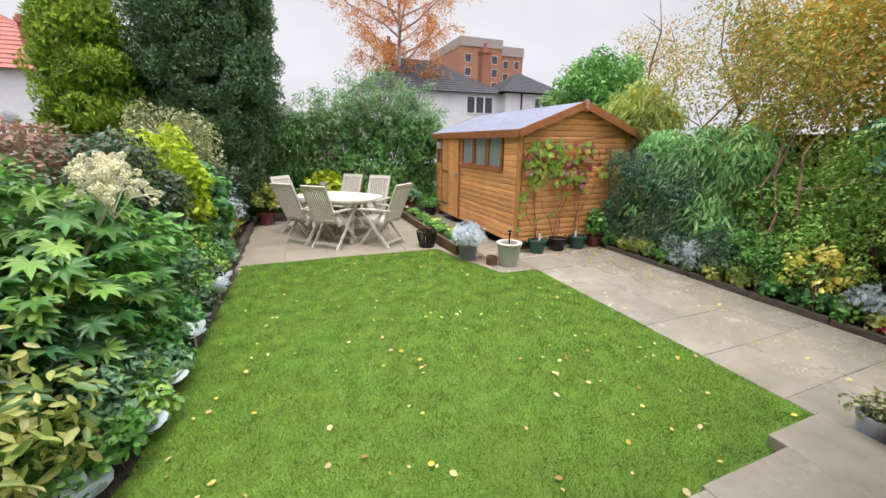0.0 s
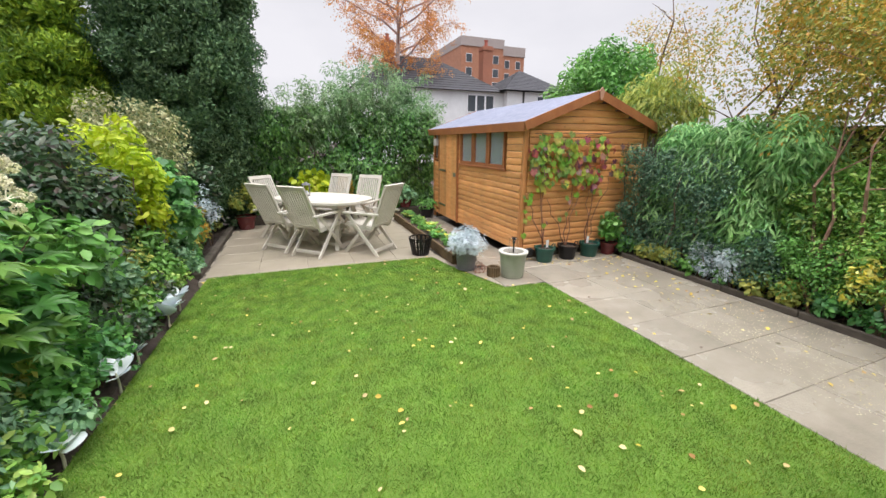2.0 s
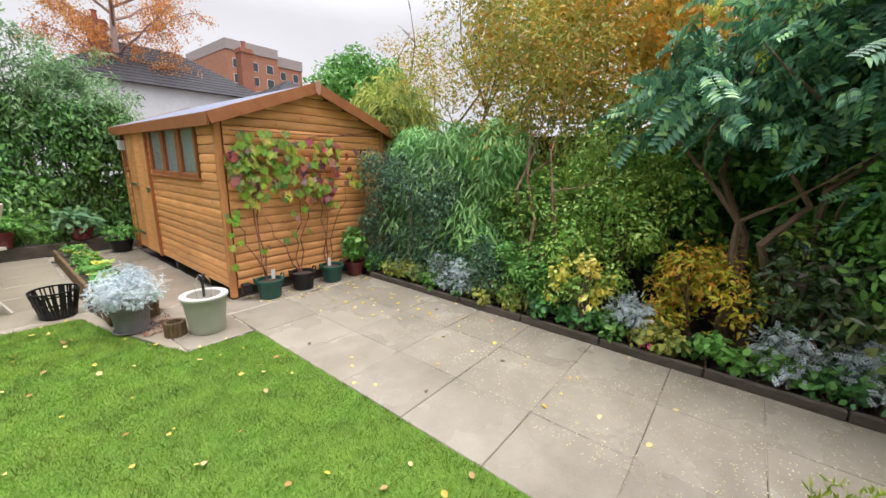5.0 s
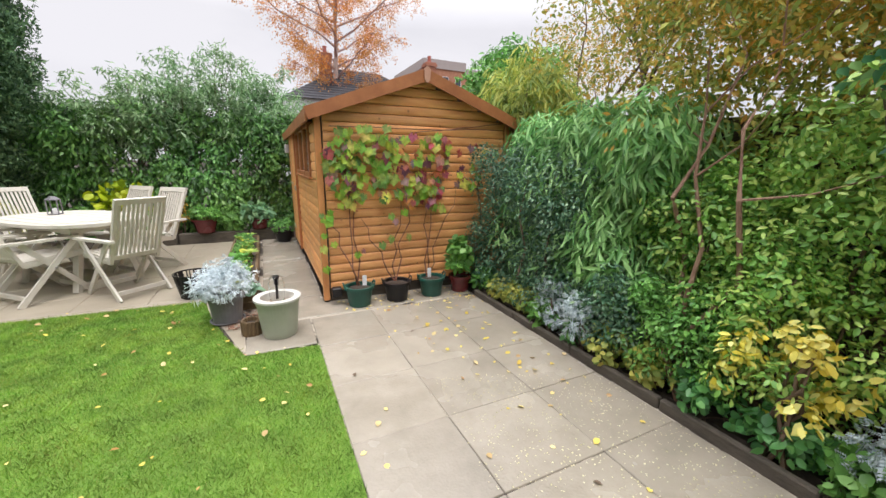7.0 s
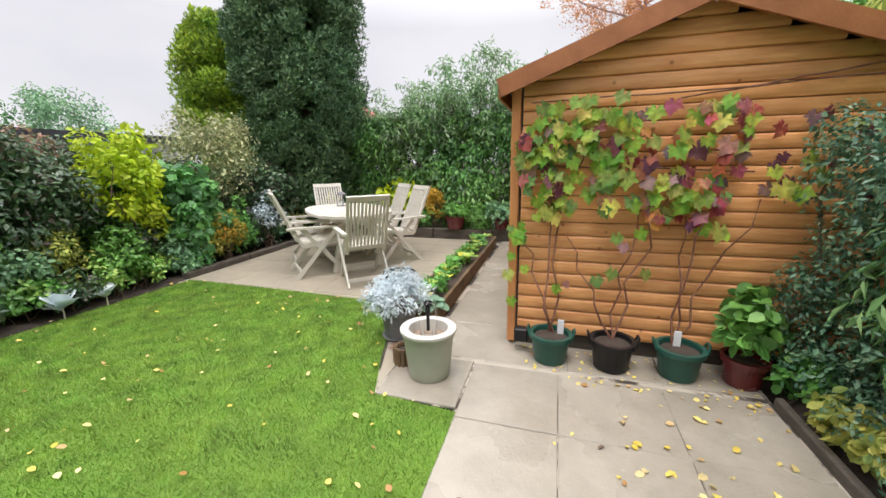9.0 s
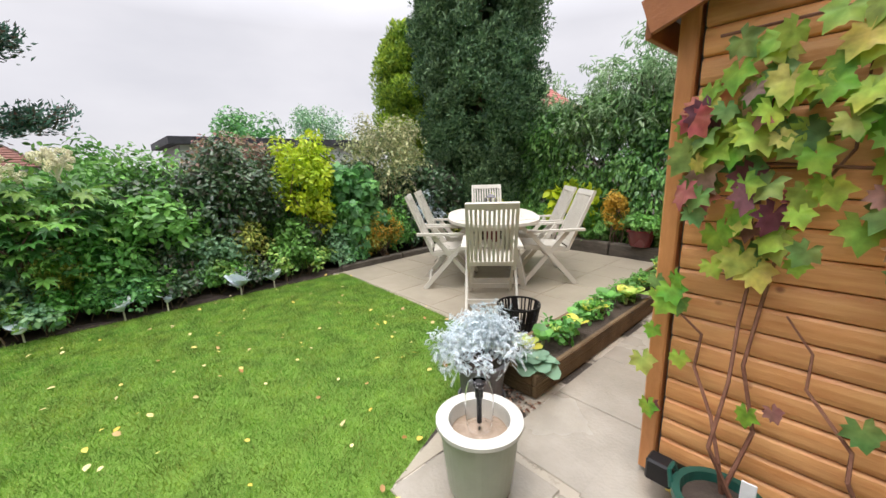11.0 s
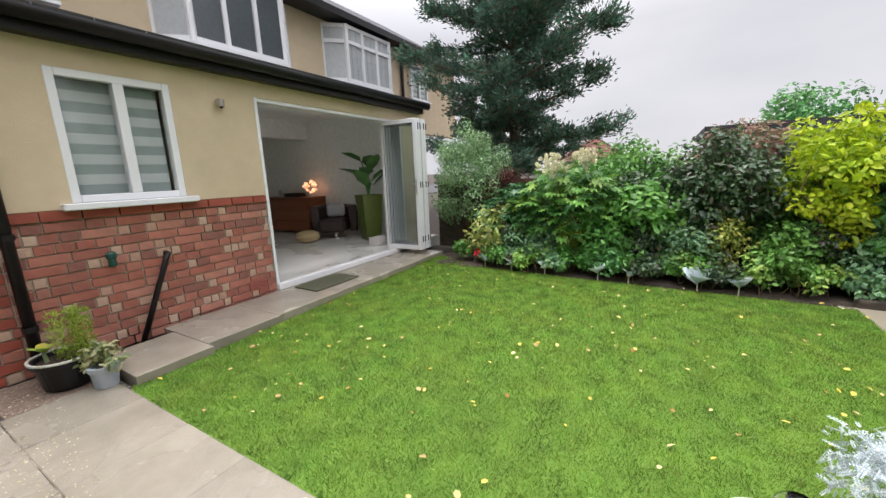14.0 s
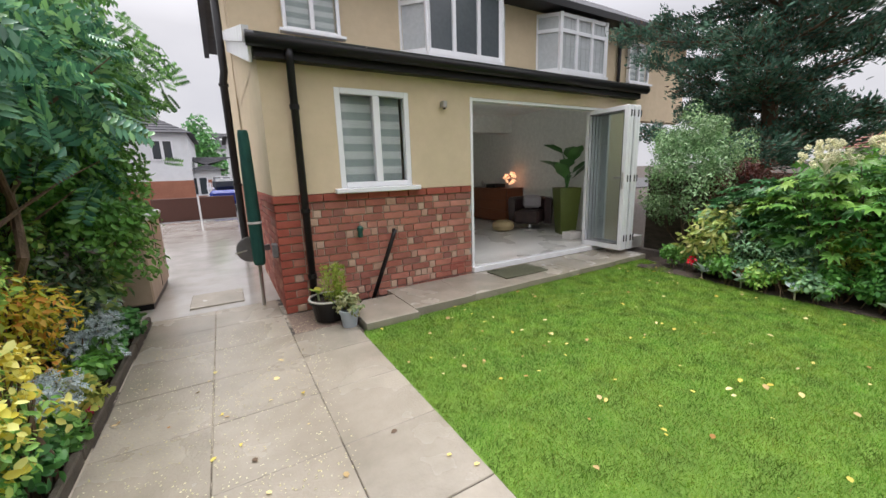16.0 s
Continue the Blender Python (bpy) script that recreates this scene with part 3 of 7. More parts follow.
# patio fringe between the slabs and the curved lawn edge
solid("patio_edge", slab_poly([(-0.78, 5.302), (0.5, 5.272), (1.94, 5.19), (2.05, 4.76), (2.18, 4.32), (2.31, 3.90), (2.315, 4.5), (2.06, 5.0), (2.03, 5.298)], -0.05, -0.003), M_PATIO, "narrow cut paving along the curved lawn edge", "paving", "structure")

# stone step along the house
step = thing("house_step", "raised buff stone slabs along the house wall", "step", kind="structure")


def step_slab(x0, x1, y0, y1):
    slab_piece(step, x0, x1, y0, y1, -0.05, 0.06, M_SLAB)


step_slab(2.27, 2.77, 0.32, 0.93)
step_slab(1.62, 2.27, 0.14, 0.84)
step_slab(0.85, 1.62, 0.14, 0.82)
step_slab(0.0, 0.85, 0.14, 0.81)
step_slab(-0.72, 0.0, 0.14, 0.80)
step_slab(-1.42, -0.72, 0.14, 0.78)
solid("drain_gravel", boxes((2.79, 3.30, 0.13, 0.64, -0.06, -0.006)), surface("gravel", (0.12, 0.08, 0.06), (0.34, 0.25, 0.19), 0.9, 60, 0.9, 60), "small brown pebbles round the drain", "gravel", "structure")
chips_x, chips_y = scatter([(2.19, 4.36), (2.42, 4.36), (2.44, 4.76), (2.08, 4.76)], 520)
chips = new("bark_chips", leaf_mesh("bark_chips", KITE, np.column_stack([chips_x, chips_y, np.full(len(chips_x), 0.008)]), rand_dirs(len(chips_x)) * np.array([1, 1, 0.3]), unit(rand_dirs(len(chips_x)) * 0.5 + np.array([0, 0, 1.0])), 0.014 + 0.016 * NR.random(len(chips_x)), 0.6))
chips.data.materials.append(LM("bark_chip", [(0.10, 0.045, 0.03), (0.22, 0.11, 0.07), (0.38, 0.26, 0.18)], 0.9, 0.0))
tagged(chips, "reddish bark chips and pebbles round the grey pot", "bark chips", "", "stuff")
mat_ob = solid("doormat", boxes((0.32, 0.98, 0.22, 0.60, 0.06, 0.075), bevel=0.004), surface("green_grey_mat", (0.06, 0.065, 0.035), (0.12, 0.12, 0.07), 0.95, 40, 0.6, 150), "green grey coir doormat on the step", "doormat")

drive = solid("driveway", boxes((3.0, 9.0, -10.6, -0.43, -0.10, -0.004)), M_CONC, "pale wet concrete driveway beside the house", "driveway", "structure")
solid("street", boxes((-40, 60, -22, -10.65, -0.10, -0.03)), surface("asphalt", (0.04, 0.04, 0.042), (0.07, 0.07, 0.07), 0.7, 20, 0.4, 60), "grey street beyond the gates", "street", "structure")
patch = solid("drive_patch", boxes((3.62, 4.12, -1.12, -0.60, -0.02, 0.012), bevel=0.006), M_SLAB, "raised rectangular concrete patch in the driveway", "paving", "structure")

# ---------- house ----------
INSIDE = plain("interior_wall_paint", (0.80, 0.81, 0.77), 0.85)
solid("wall_garden", boxes((1.12, 1.89, -0.18, 0.115, 1.13, 2.32), (1.89, 2.66, -0.18, 0.115, 1.13, 1.17), (1.89, 2.66, -0.18, 0.115, 2.11, 2.32), (2.66, HX, -0.18, 0.115, 1.13, 2.32), (-1.40, 1.12, -0.18, 0.115, 2.12, 2.32), (-2.0, -1.40, -0.18, 0.115, -0.05, 2.32)), M_RENDER, "cream textured rendered wall above the brickwork", "wall", "structure")
plinth = solid("wall_plinth", boxes((1.13, HX - 0.02, -0.18, 0.10, -0.05, 1.128), (2.99, HX - 0.02, -3.0, -0.19, -0.05, 1.128)), M_MORTAR, "mortar of the multi-red brick plinth", "wall", "structure")
solid("wall_side", boxes((3.0, HX - 0.005, -3.0, -0.18, 1.13, 2.34)), M_RENDER, "cream rendered side wall of the extension", "wall", "structure")
bm = bmesh.new()
v = [bm.verts.new(p) for p in ((HX - 0.005, -0.18, 2.32), (HX - 0.005, -3.0, 3.30), (HX - 0.005, -3.0, 2.32), (3.0, -0.18, 2.32), (3.0, -3.0, 3.30), (3.0, -3.0, 2.32))]
for q in ((0, 1, 2), (3, 5, 4), (0, 3, 4, 1), (0, 2, 5, 3), (1, 4, 5, 2)):
    bm.faces.new([v[i] for i in q])
solid("wall_cheek", bm, M_RENDER, "cream rendered cheek under the sloping roof", "wall", "structure")
solid("house_floor", boxes((-2.4, 3.0, -4.6, 0.10, -0.05, 0.135)), surface("pale_floor_tile", (0.58, 0.57, 0.53), (0.66, 0.65, 0.61), 0.3, 4, 0.05, 60), "pale grey tiled floor inside the house", "floor", "structure")
solid("wall_room_side", boxes((-2.4, -2.08, -4.6, -0.19, 0.135, 2.6)), INSIDE, "pale painted side wall of the room", "wall", "structure")
solid("wall_room_back", boxes((-2.08, 3.0, -4.75, -4.6, 0.135, 2.6)), INSIDE, "pale painted back wall of the room", "wall", "structure")
solid("wall_room_inner", boxes((1.5, 1.6, -4.6, -0.19, 0.135, 2.45)), INSIDE, "pale painted inner wall of the room", "wall", "structure")
solid("ceiling", boxes((-2.08, 3.0, -4.6, -0.18, 2.45, 2.55)), plain("ceiling_paint", (0.78, 0.78, 0.76), 0.9), "white painted ceiling of the room", "ceiling", "structure")
solid("ceiling_beam", boxes((-2.08, 1.5, -3.2, -2.9, 2.10, 2.45)), plain("beam_paint", (0.74, 0.74, 0.71), 0.9), "white boxed beam under the ceiling", "beam", "structure")
sill = solid("door_sill", boxes((-1.40, 1.12, -0.04, 0.16, 0.062, 0.132), bevel=0.006), M_UPVC, "white threshold of the folding doors", "sill", "structure")
solid("door_frame", boxes((1.085, 1.118, 0.0, 0.118, 0.133, 2.12), (-1.40, 1.085, 0.0, 0.105, 2.085, 2.118), (-1.398, -1.36, 0.0, 0.118, 0.133, 2.085)), M_UPVC, "white frame round the folding door opening", "frame", "structure")


def door_leaf(m):
    t = thing("folding_door", "white framed glazed folding door leaf, standing open", "door", m, "open folding door leaves")
    part("frame", boxes((-0.028, 0.028, 0, 0.065, 0, 1.95), (-0.028, 0.028, 0.595, 0.66, 0, 1.95), (-0.028, 0.028, 0.065, 0.595, 0, 0.085), (-0.028, 0.028, 0.065, 0.595, 1.885, 1.95), bevel=0.006), M_UPVC, t)
    p = part("pane", boxes((-0.008, 0.008, 0.065, 0.595, 0.085, 1.885)), M_PANE, t, "clear double glazed pane")
    p.visible_shadow = False
    part("gasket", boxes((0.0285, 0.031, 0.058, 0.066, 0.078, 1.892), (0.0285, 0.031, 0.594, 0.602, 0.078, 1.892), (0.0285, 0.031, 0.066, 0.594, 0.078, 0.086), (0.0285, 0.031, 0.066, 0.594, 1.884, 1.892)), M_GASKET, t, "thin dark glazing seal")
    part("handle", boxes((0.028, 0.043, 0.615, 0.64, 0.86, 1.08), (0.043, 0.073, 0.62, 0.636, 1.0, 1.02), (0.058, 0.073, 0.52, 0.636, 1.0, 1.02), bevel=0.004), M_CHROME, t, "satin metal lever handle")
    for z in (0.12, 0.95, 1.80):
        part("hinge", boxes((-0.036, -0.0285, 0.645, 0.672, z, z + 0.09), bevel=0.003), M_GASKET, t, "dark folding hinge")
    return t


M_GASKET = plain("dark_seal", (0.05, 0.05, 0.055), 0.5)
M_PANE = glass("clear_glass")
M_CHROME = plain("satin_metal", (0.55, 0.55, 0.55), 0.3, 1.0)
for i, dx in enumerate((-1.06, -1.135, -1.21, -1.285)):
    door_leaf(pose(dx, -0.03, 0.134, 0, 0, 0.8 - 1.6 * (i % 2)))

# ---------- extension roof ----------
bm = bmesh.new()
v = [bm.verts.new(p) for p in ((-1.92, 0.30, 2.40), (HX + 0.06, 0.30, 2.40), (HX + 0.06, -3.05, 3.38), (-1.92, -3.05, 3.38), (-1.92, 0.30, 2.34), (HX + 0.06, 0.30, 2.34), (HX + 0.06, -3.05, 3.30), (-1.92, -3.05, 3.30))]
for q in ((0, 1, 2, 3), (7, 6, 5, 4), (0, 4, 5, 1), (1, 5, 6, 2), (2, 6, 7, 3), (3, 7, 4, 0)):
    bm.faces.new([v[i] for i in q])
roof = solid("extension_roof", bm, M_TILE, "dark tiled lean-to roof of the extension", "roof", "structure")
for j in range(2):
    for i in range(17):
        y0 = 0.34 - j * 0.30
        z0 = 2.415 + j * 0.088
        b2 = bmesh.new()
        x0 = -1.92 + i * 0.308
        beam(b2, (x0 + 0.151, y0, z0), (x0 + 0.151, y0 - 0.33, z0 + 0.097), 0.298, 0.022)
        tile = part("tile", b2, M_TILE, roof)
solid("fascia", boxes((-1.90, HX + 0.03, 0.118, 0.225, 2.27, 2.40), bevel=0.004), M_BLACK, "black fascia board under the gutter", "fascia", "structure")
bm = bmesh.new()
tube(bm, [(-1.94, 0.285, 2.385), (HX + 0.08, 0.285, 2.385)], 0.058, 10)
solid("gutter", bm, M_BLACK, "black plastic gutter along the roof edge", "gutter", "structure", smooth=True)
verge = thing("roof_verge", "white dry verge caps along the roof side", "trim", kind="structure")
for k in range(10):
    y = 0.10 - k * 0.31
    part("cap", bar((HX + 0.07, y + 0.15, 2.46 + (0.15 - y) * 0.292 - 0.05), (HX + 0.07, y - 0.14, 2.46 + (0.15 - y) * 0.292 + 0.035), 0.05, 0.12), M_UPVC, verge)
part("barge", bar((HX + 0.05, 0.2, 2.30), (HX + 0.05, -3.0, 3.235), 0.025, 0.14), M_UPVC, verge)


def pipe(name, label, pts, r, mat, brackets=()):
    t = thing(name, label, "pipe", kind="structure")
    part("tube", tube(bmesh.new(), pts, r, 12), mat, t, smooth=True)
    for x, y, z in brackets:
        part("bracket", lathe(bmesh.new(), [(r * 1.25, -0.02), (r * 1.25, 0.02)], (x, y, z), 12), mat, t)
    return t


pipe("downpipe", "black round downpipe on the brick wall", [(3.05, 0.285, 2.36), (3.05, 0.28, 2.25), (3.03, 0.165, 2.10), (3.03, 0.165, 0.02)], 0.034, M_BLACK, ((3.03, 0.165, 0.98), (3.03, 0.165, 1.9), (3.03, 0.165, 0.35)))
pipe("waste_pipe", "black waste pipe slanting down the brick wall", [(2.14, 0.12, 0.70), (2.14, 0.155, 0.70), (2.17, 0.165, 0.64), (2.44, 0.175, 0.0)], 0.022, M_BLACK)
pipe("soil_pipe", "tall black soil pipe on the side wall", [(3.45, -3.1, 0.0), (3.45, -3.1, 2.75), (3.42, -3.1, 2.9), (3.42, -3.1, 5.2)], 0.055, M_BLACK, ((3.45, -3.1, 1.2), (3.45, -3.1, 2.7)))

M_BLIND = surface("striped_blind", (0.60, 0.62, 0.60), (0.68, 0.70, 0.68), 0.8, 10, 0.1, 120, stain=0.05)
M_BLIND2 = surface("dark_blind_band", (0.33, 0.37, 0.36), (0.40, 0.44, 0.43), 0.8, 10, 0.1, 120, stain=0.05)
# dark grey that stands in for the shade of unlit interiors
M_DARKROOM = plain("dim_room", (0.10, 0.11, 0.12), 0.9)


def window(name, label, m, w, h, mullions, blind=True, sill=True, top_lights=False):
    """A white window: local x across from 0 to w, y out of the wall, z up from 0 to h."""
    t = thing(name, label, "window", m, kind="structure")
    f = 0.055
    part("window_frame", boxes((0, f, -0.06, 0.02, 0, h), (w - f, w, -0.06, 0.02, 0, h), (f, w - f, -0.06, 0.02, 0, f), (f, w - f, -0.06, 0.02, h - f, h), bevel=0.005), M_UPVC, t)
    xs = [f] + list(mullions) + [w - f]
    for x in mullions:
        part("mullion", boxes((x - 0.035, x + 0.035, -0.058, 0.024, f, h - f), bevel=0.005), M_UPVC, t)
    for a, b in zip(xs, xs[1:]):
        a2, b2 = a + (0.035 if a != f else 0), b - (0.035 if b != w - f else 0)
        p = part("pane", boxes((a2, b2, -0.028, -0.018, f, h - f)), M_PANE, t)
        p.visible_shadow = False
        if top_lights:
            part("transom", boxes((a2, b2, -0.05, 0.018, h * 0.72, h * 0.72 + 0.05)), M_UPVC, t)
    if sill:
        part("window_sill", boxes((-0.07, w + 0.07, -0.02, 0.10, -0.05, 0.0), bevel=0.008), M_UPVC, t)
    n = 11
    if blind:
        for a, b in zip(xs, xs[1:]):
            for k in range(n):
                z0, z1 = f + (h - 2 * f) * k / n, f + (h - 2 * f) * (k + 1) / n
                part("blind_band", boxes((a + 0.02, b - 0.02, -0.080, -0.074, z0, z1)), M_BLIND if k % 2 else M_BLIND2, t)
    # backing sheet behind the panes, the room's dimness put into its colour
    part("dim_backing", boxes((0.0, w, -0.30, -0.29, 0, h)), M_DARKROOM, t)
    return t


# local x runs towards -x of the world
window("window_1", "white casement window with a striped roller blind", pose(2.66, 0.095, 1.17, 0, 0, 180) @ Matrix.Scale(-1, 4, (0, 1, 0)) @ Matrix.Scale(1, 4), 0.77, 0.94, [0.41])

# ---------- main house above ----------
MY = -3.0
solid("wall_upper", boxes((-9.0, 3.28, MY - 0.3, MY, 2.55, 4.85)), M_RENDER, "cream rendered upper storey wall", "wall", "structure")
solid("wall_main_side", boxes((3.0, 3.29, -9.2, MY - 0.3, 1.2, 4.85)), M_RENDER, "cream rendered side wall of the house", "wall", "structure")
M_BRICKFAR = surface("red_brick_far", (0.28, 0.10, 0.06), (0.42, 0.19, 0.12), 0.9, 30, 0.4, 60)
solid("wall_main_base", boxes((3.0, 3.295, -9.2, MY - 0.0, -0.05, 1.2)), M_BRICKFAR, "red brick base of the side wall", "wall", "structure")
bm = bmesh.new()
v = [bm.verts.new(p) for p in ((-9.2, MY + 0.45, 4.84), (3.6, MY + 0.45, 4.84), (3.6, -6.1, 7.0), (-9.2, -6.1, 7.0), (3.6, -9.6, 4.84), (-9.2, -9.6, 4.84))]
for q in ((0, 1, 2, 3), (3, 2, 4, 5), (1, 4, 2), (0, 3, 5), (0, 5, 4, 1)):
    bm.faces.new([v[i] for i in q])
solid("main_roof", bm, M_TILE, "dark tiled main roof of the house", "roof", "structure")
solid("main_fascia", boxes((-9.2, 3.62, MY + 0.36, MY + 0.47, 4.72, 4.86), (-9.2, 3.55, MY, MY + 0.36, 4.72, 4.75), (3.5, 3.62, -9.6, MY + 0.36, 4.72, 4.86)), M_BLACK, "dark eaves boards and gutter of the main roof", "fascia", "structure")
window("window_2", "white upper window with a striped blind", pose(2.53, MY + 0.10, 3.55, 0, 0, 180) @ Matrix.Scale(-1, 4, (0, 1, 0)), 0.90, 1.0, [0.45])


M_BAYGLASS = plain("glass_over_net_curtain", (0.50, 0.53, 0.54), 0.08)
M_BAYDARK = plain("dark_bay_glass", (0.10, 0.115, 0.125), 0.04)


def bay(name, label, x1, x0, blind):
    """A shallow bay: canted sides and a wide front."""
    t = thing(name, label, "window", pose(0, 0, 0), kind="structure")
    d = c = 0.38
    z0, z1 = 3.44, 4.66
    runs = [((x1, MY), (x1 - c, MY + d), 1), ((x1 - c, MY + d), (x0 + c, MY + d), 3), ((x0 + c, MY + d), (x0, MY), 1)]
    for a, b, n in runs:
        a, b = Vector((*a, 0)), Vector((*b, 0))
        along = (b - a).normalized()
        back = Vector((along.y, -along.x, 0))
        if back.y > 0:
            back = -back
        for k in range(n + 1):
            p = a.lerp(b, k / n) + back * 0.03
            part("mullion", bar((p.x, p.y, z0), (p.x, p.y, z1), 0.07, 0.07, along), M_UPVC, t)
        for z in (z0 + 0.04, z1 - 0.04) + ((z0 + 0.86,) if n == 1 or blind else ()):
            part("rail", bar(a + back * 0.03 + Vector((0, 0, z)), b + back * 0.03 + Vector((0, 0, z)), 0.055, 0.075), M_UPVC, t)
        for k in range(n):
            p, q = a.lerp(b, k / n) + back * 0.045, a.lerp(b, (k + 1) / n) + back * 0.045
            up = Vector((0, 0, (z0 + z1) / 2))
            part("pane", bar(p + up, q + up, 0.01, z1 - z0), M_BAYGLASS if blind or n == 1 else M_BAYDARK, t)
            if blind and n == 3:
                for f in (0.33, 0.66):
                    m = p.lerp(q, f) - back * 0.008
                    part("lead", bar((m.x, m.y, z0 + 0.08), (m.x, m.y, z1 - 0.08), 0.012, 0.004, along), M_BLIND2, t, "thin leaded glazing strip")
                for z in (z0 + 0.30, z0 + 0.56):
                    part("lead", bar(p - back * 0.008 + Vector((0, 0, z)), q - back * 0.008 + Vector((0, 0, z)), 0.004, 0.012), M_BLIND2, t, "thin leaded glazing strip")
    part("sill_board", slab_poly([(x1 + 0.02, MY), (x1 - c + 0.03, MY + d + 0.05), (x0 + c - 0.03, MY + d + 0.05), (x0 - 0.02, MY)], z0 - 0.07, z0 - 0.005), M_UPVC, t)
    return t


bay("window_3", "white bay window with dark glass", 0.50, -1.96, False)
bay("window_4", "white leaded bay window with net curtains", -2.87, -5.18, True)
window("window_5", "small white upper window", pose(-6.1, MY + 0.10, 3.5, 0, 0, 180) @ Matrix.Scale(-1, 4, (0, 1, 0)), 0.9, 1.0, [0.45])
pipe("rainwater_pipe", "brown rainwater pipe between the houses", [(-5.75, MY + 0.06, 4.75), (-5.75, MY + 0.06, 2.6)], 0.045, M_BLACK)

# ---------- shed ----------
SX0, SX1, SY0, SY1, SE, SP = 2.99, 4.97, 4.70, 8.02, 1.76, 2.12
SC = (SX0 + SX1) / 2
shed = thing("garden_shed", "orange stained timber garden shed with a felt roof", "shed", pose(SX0, SY0, 0))
W, D = SX1 - SX0, SY1 - SY0
# block filling the shed, the shade inside put into its dark colour
part("dim_filling", boxes((0.03, W - 0.03, 0.03, D - 0.03, 0.12, SE - 0.02)), M_DARKROOM, shed)
for y in (0.02, D / 2, D - 0.1):
    part("bearer", boxes((0.02, W, y, y + 0.08, 0.0, 0.10)), M_SLEEPER, shed)
PITCH = 0.0865


def clad(parent, a, b, z, out, mat=M_CEDAR):
    """One rounded cladding board from a to b at height z; out: the way it faces."""
    a, b, o = Vector(a), Vector(b), Vector(out)
    bm = bmesh.new()
    prof = [(-0.015, 0.0), (0.004, 0.0), (0.011, 0.005), (0.0155, 0.022), (0.016, 0.050), (0.0125, 0.072), (0.004, PITCH - 0.004), (-0.015, PITCH - 0.004)]
    ends = [[bm.verts.new(p + o * u + Vector((0, 0, z + h))) for u, h in prof] for p in (a, b)]
    k = len(prof)
    for i in range(k):
        bm.faces.new((ends[0][i], ends[0][(i + 1) % k], ends[1][(i + 1) % k], ends[1][i]))
    bm.faces.new(ends[0][::-1])
    bm.faces.new(ends[1])
    return part("board", bm, mat, parent)


def clad_shed():
    n = int((SP - 0.12) / PITCH)
    for k in range(n):
        z = 0.11 + k * PITCH
        top = z + PITCH
        ins = max(0.0, (z + PITCH * 0.45 - SE) / (SP - SE) * W / 2)
        if ins < W / 2 - 0.05:
            clad(shed, (0.05 + ins, 0.0, 0), (W - 0.05 - ins, 0.0, 0), z, (0, -1, 0))
        if top < SE - 0.01:
            spans = [(0.05, 2.07), (2.96, D - 0.05)]
            if 1.15 < z + PITCH / 2 < 1.70:
                spans = [(0.05, 0.42), (2.0, 2.07), (2.96, 3.02), (3.26, D - 0.05)]
            for y0, y1 in spans:
                clad(shed, (0.0, y0, 0), (0.0, y1, 0), z, (-1, 0, 0))
            clad(shed, (W, 0.05, 0), (W, D - 0.05, 0), z, (1, 0, 0))
        if ins < W / 2 - 0.05:
            clad(shed, (0.05 + ins, D, 0), (W - 0.05 - ins, D, 0), z, (0, 1, 0))


for x, y in ((-0.022, -0.022), (W - 0.035, -0.022), (-0.022, D - 0.035), (W - 0.035, D - 0.035)):
    part("corner_post", boxes((x, x + 0.057, y, y + 0.057, 0.02, SE + 0.0), bevel=0.006), M_POST, shed)
# roof: two felted slopes, barge boards, finial
OV = 0.10
rs = (SP - SE) / (W / 2)
for s in (-1, 1):
    bm = bmesh.new()
    ex = -0.09 if s < 0 else W + 0.09
    ez = SE - rs * 0.09 + 0.035
    v = [bm.verts.new(p) for p in ((W / 2, -OV, SP + 0.035), (W / 2, D + OV, SP + 0.035), (ex, D + OV, ez), (ex, -OV, ez), (W / 2, -OV, SP + 0.01), (W / 2, D + OV, SP + 0.01), (ex, D + OV, ez - 0.025), (ex, -OV, ez - 0.025))]
    for q in ((0, 1, 2, 3), (7, 6, 5, 4), (0, 3, 7, 4), (1, 5, 6, 2), (2, 6, 7, 3), (0, 4, 5, 1)):
        bm.faces.new([v[i] for i in q])
    part("roof_slope", bm, M_FELT, shed, "blue grey mineral felt slope")
    for y in (-OV - 0.012, D + OV + 0.012):
        part("barge_board", bar((W / 2, y, SP - 0.012), (ex, y, ez - 0.055), 0.022, 0.105), M_TRIM, shed)
    part("eaves_board", boxes((ex - 0.008, ex + 0.012, -OV, D + OV, ez - 0.115, ez - 0.004), bevel=0.003), M_TRIM, shed)
bm = bmesh.new()
v = [bm.verts.new((x, -OV - 0.026 - dy, z)) for dy in (0, 0.014) for x, z in ((W / 2 - 0.035, SP + 0.03), (W / 2, SP + 0.065), (W / 2 + 0.035, SP + 0.03), (W / 2 + 0.025, SP - 0.06), (W / 2, SP - 0.09), (W / 2 - 0.025, SP - 0.06))]
bm.faces.new(v[:6]); bm.faces.new(v[6:][::-1])
for i in range(6):
    bm.faces.new((v[i], v[i + 6], v[(i + 1) % 6 + 6], v[(i + 1) % 6]))
part("finial", bm, surface("worn_finial", (0.42, 0.22, 0.14), (0.5, 0.28, 0.2), 0.6), shed, "pale diamond finial")
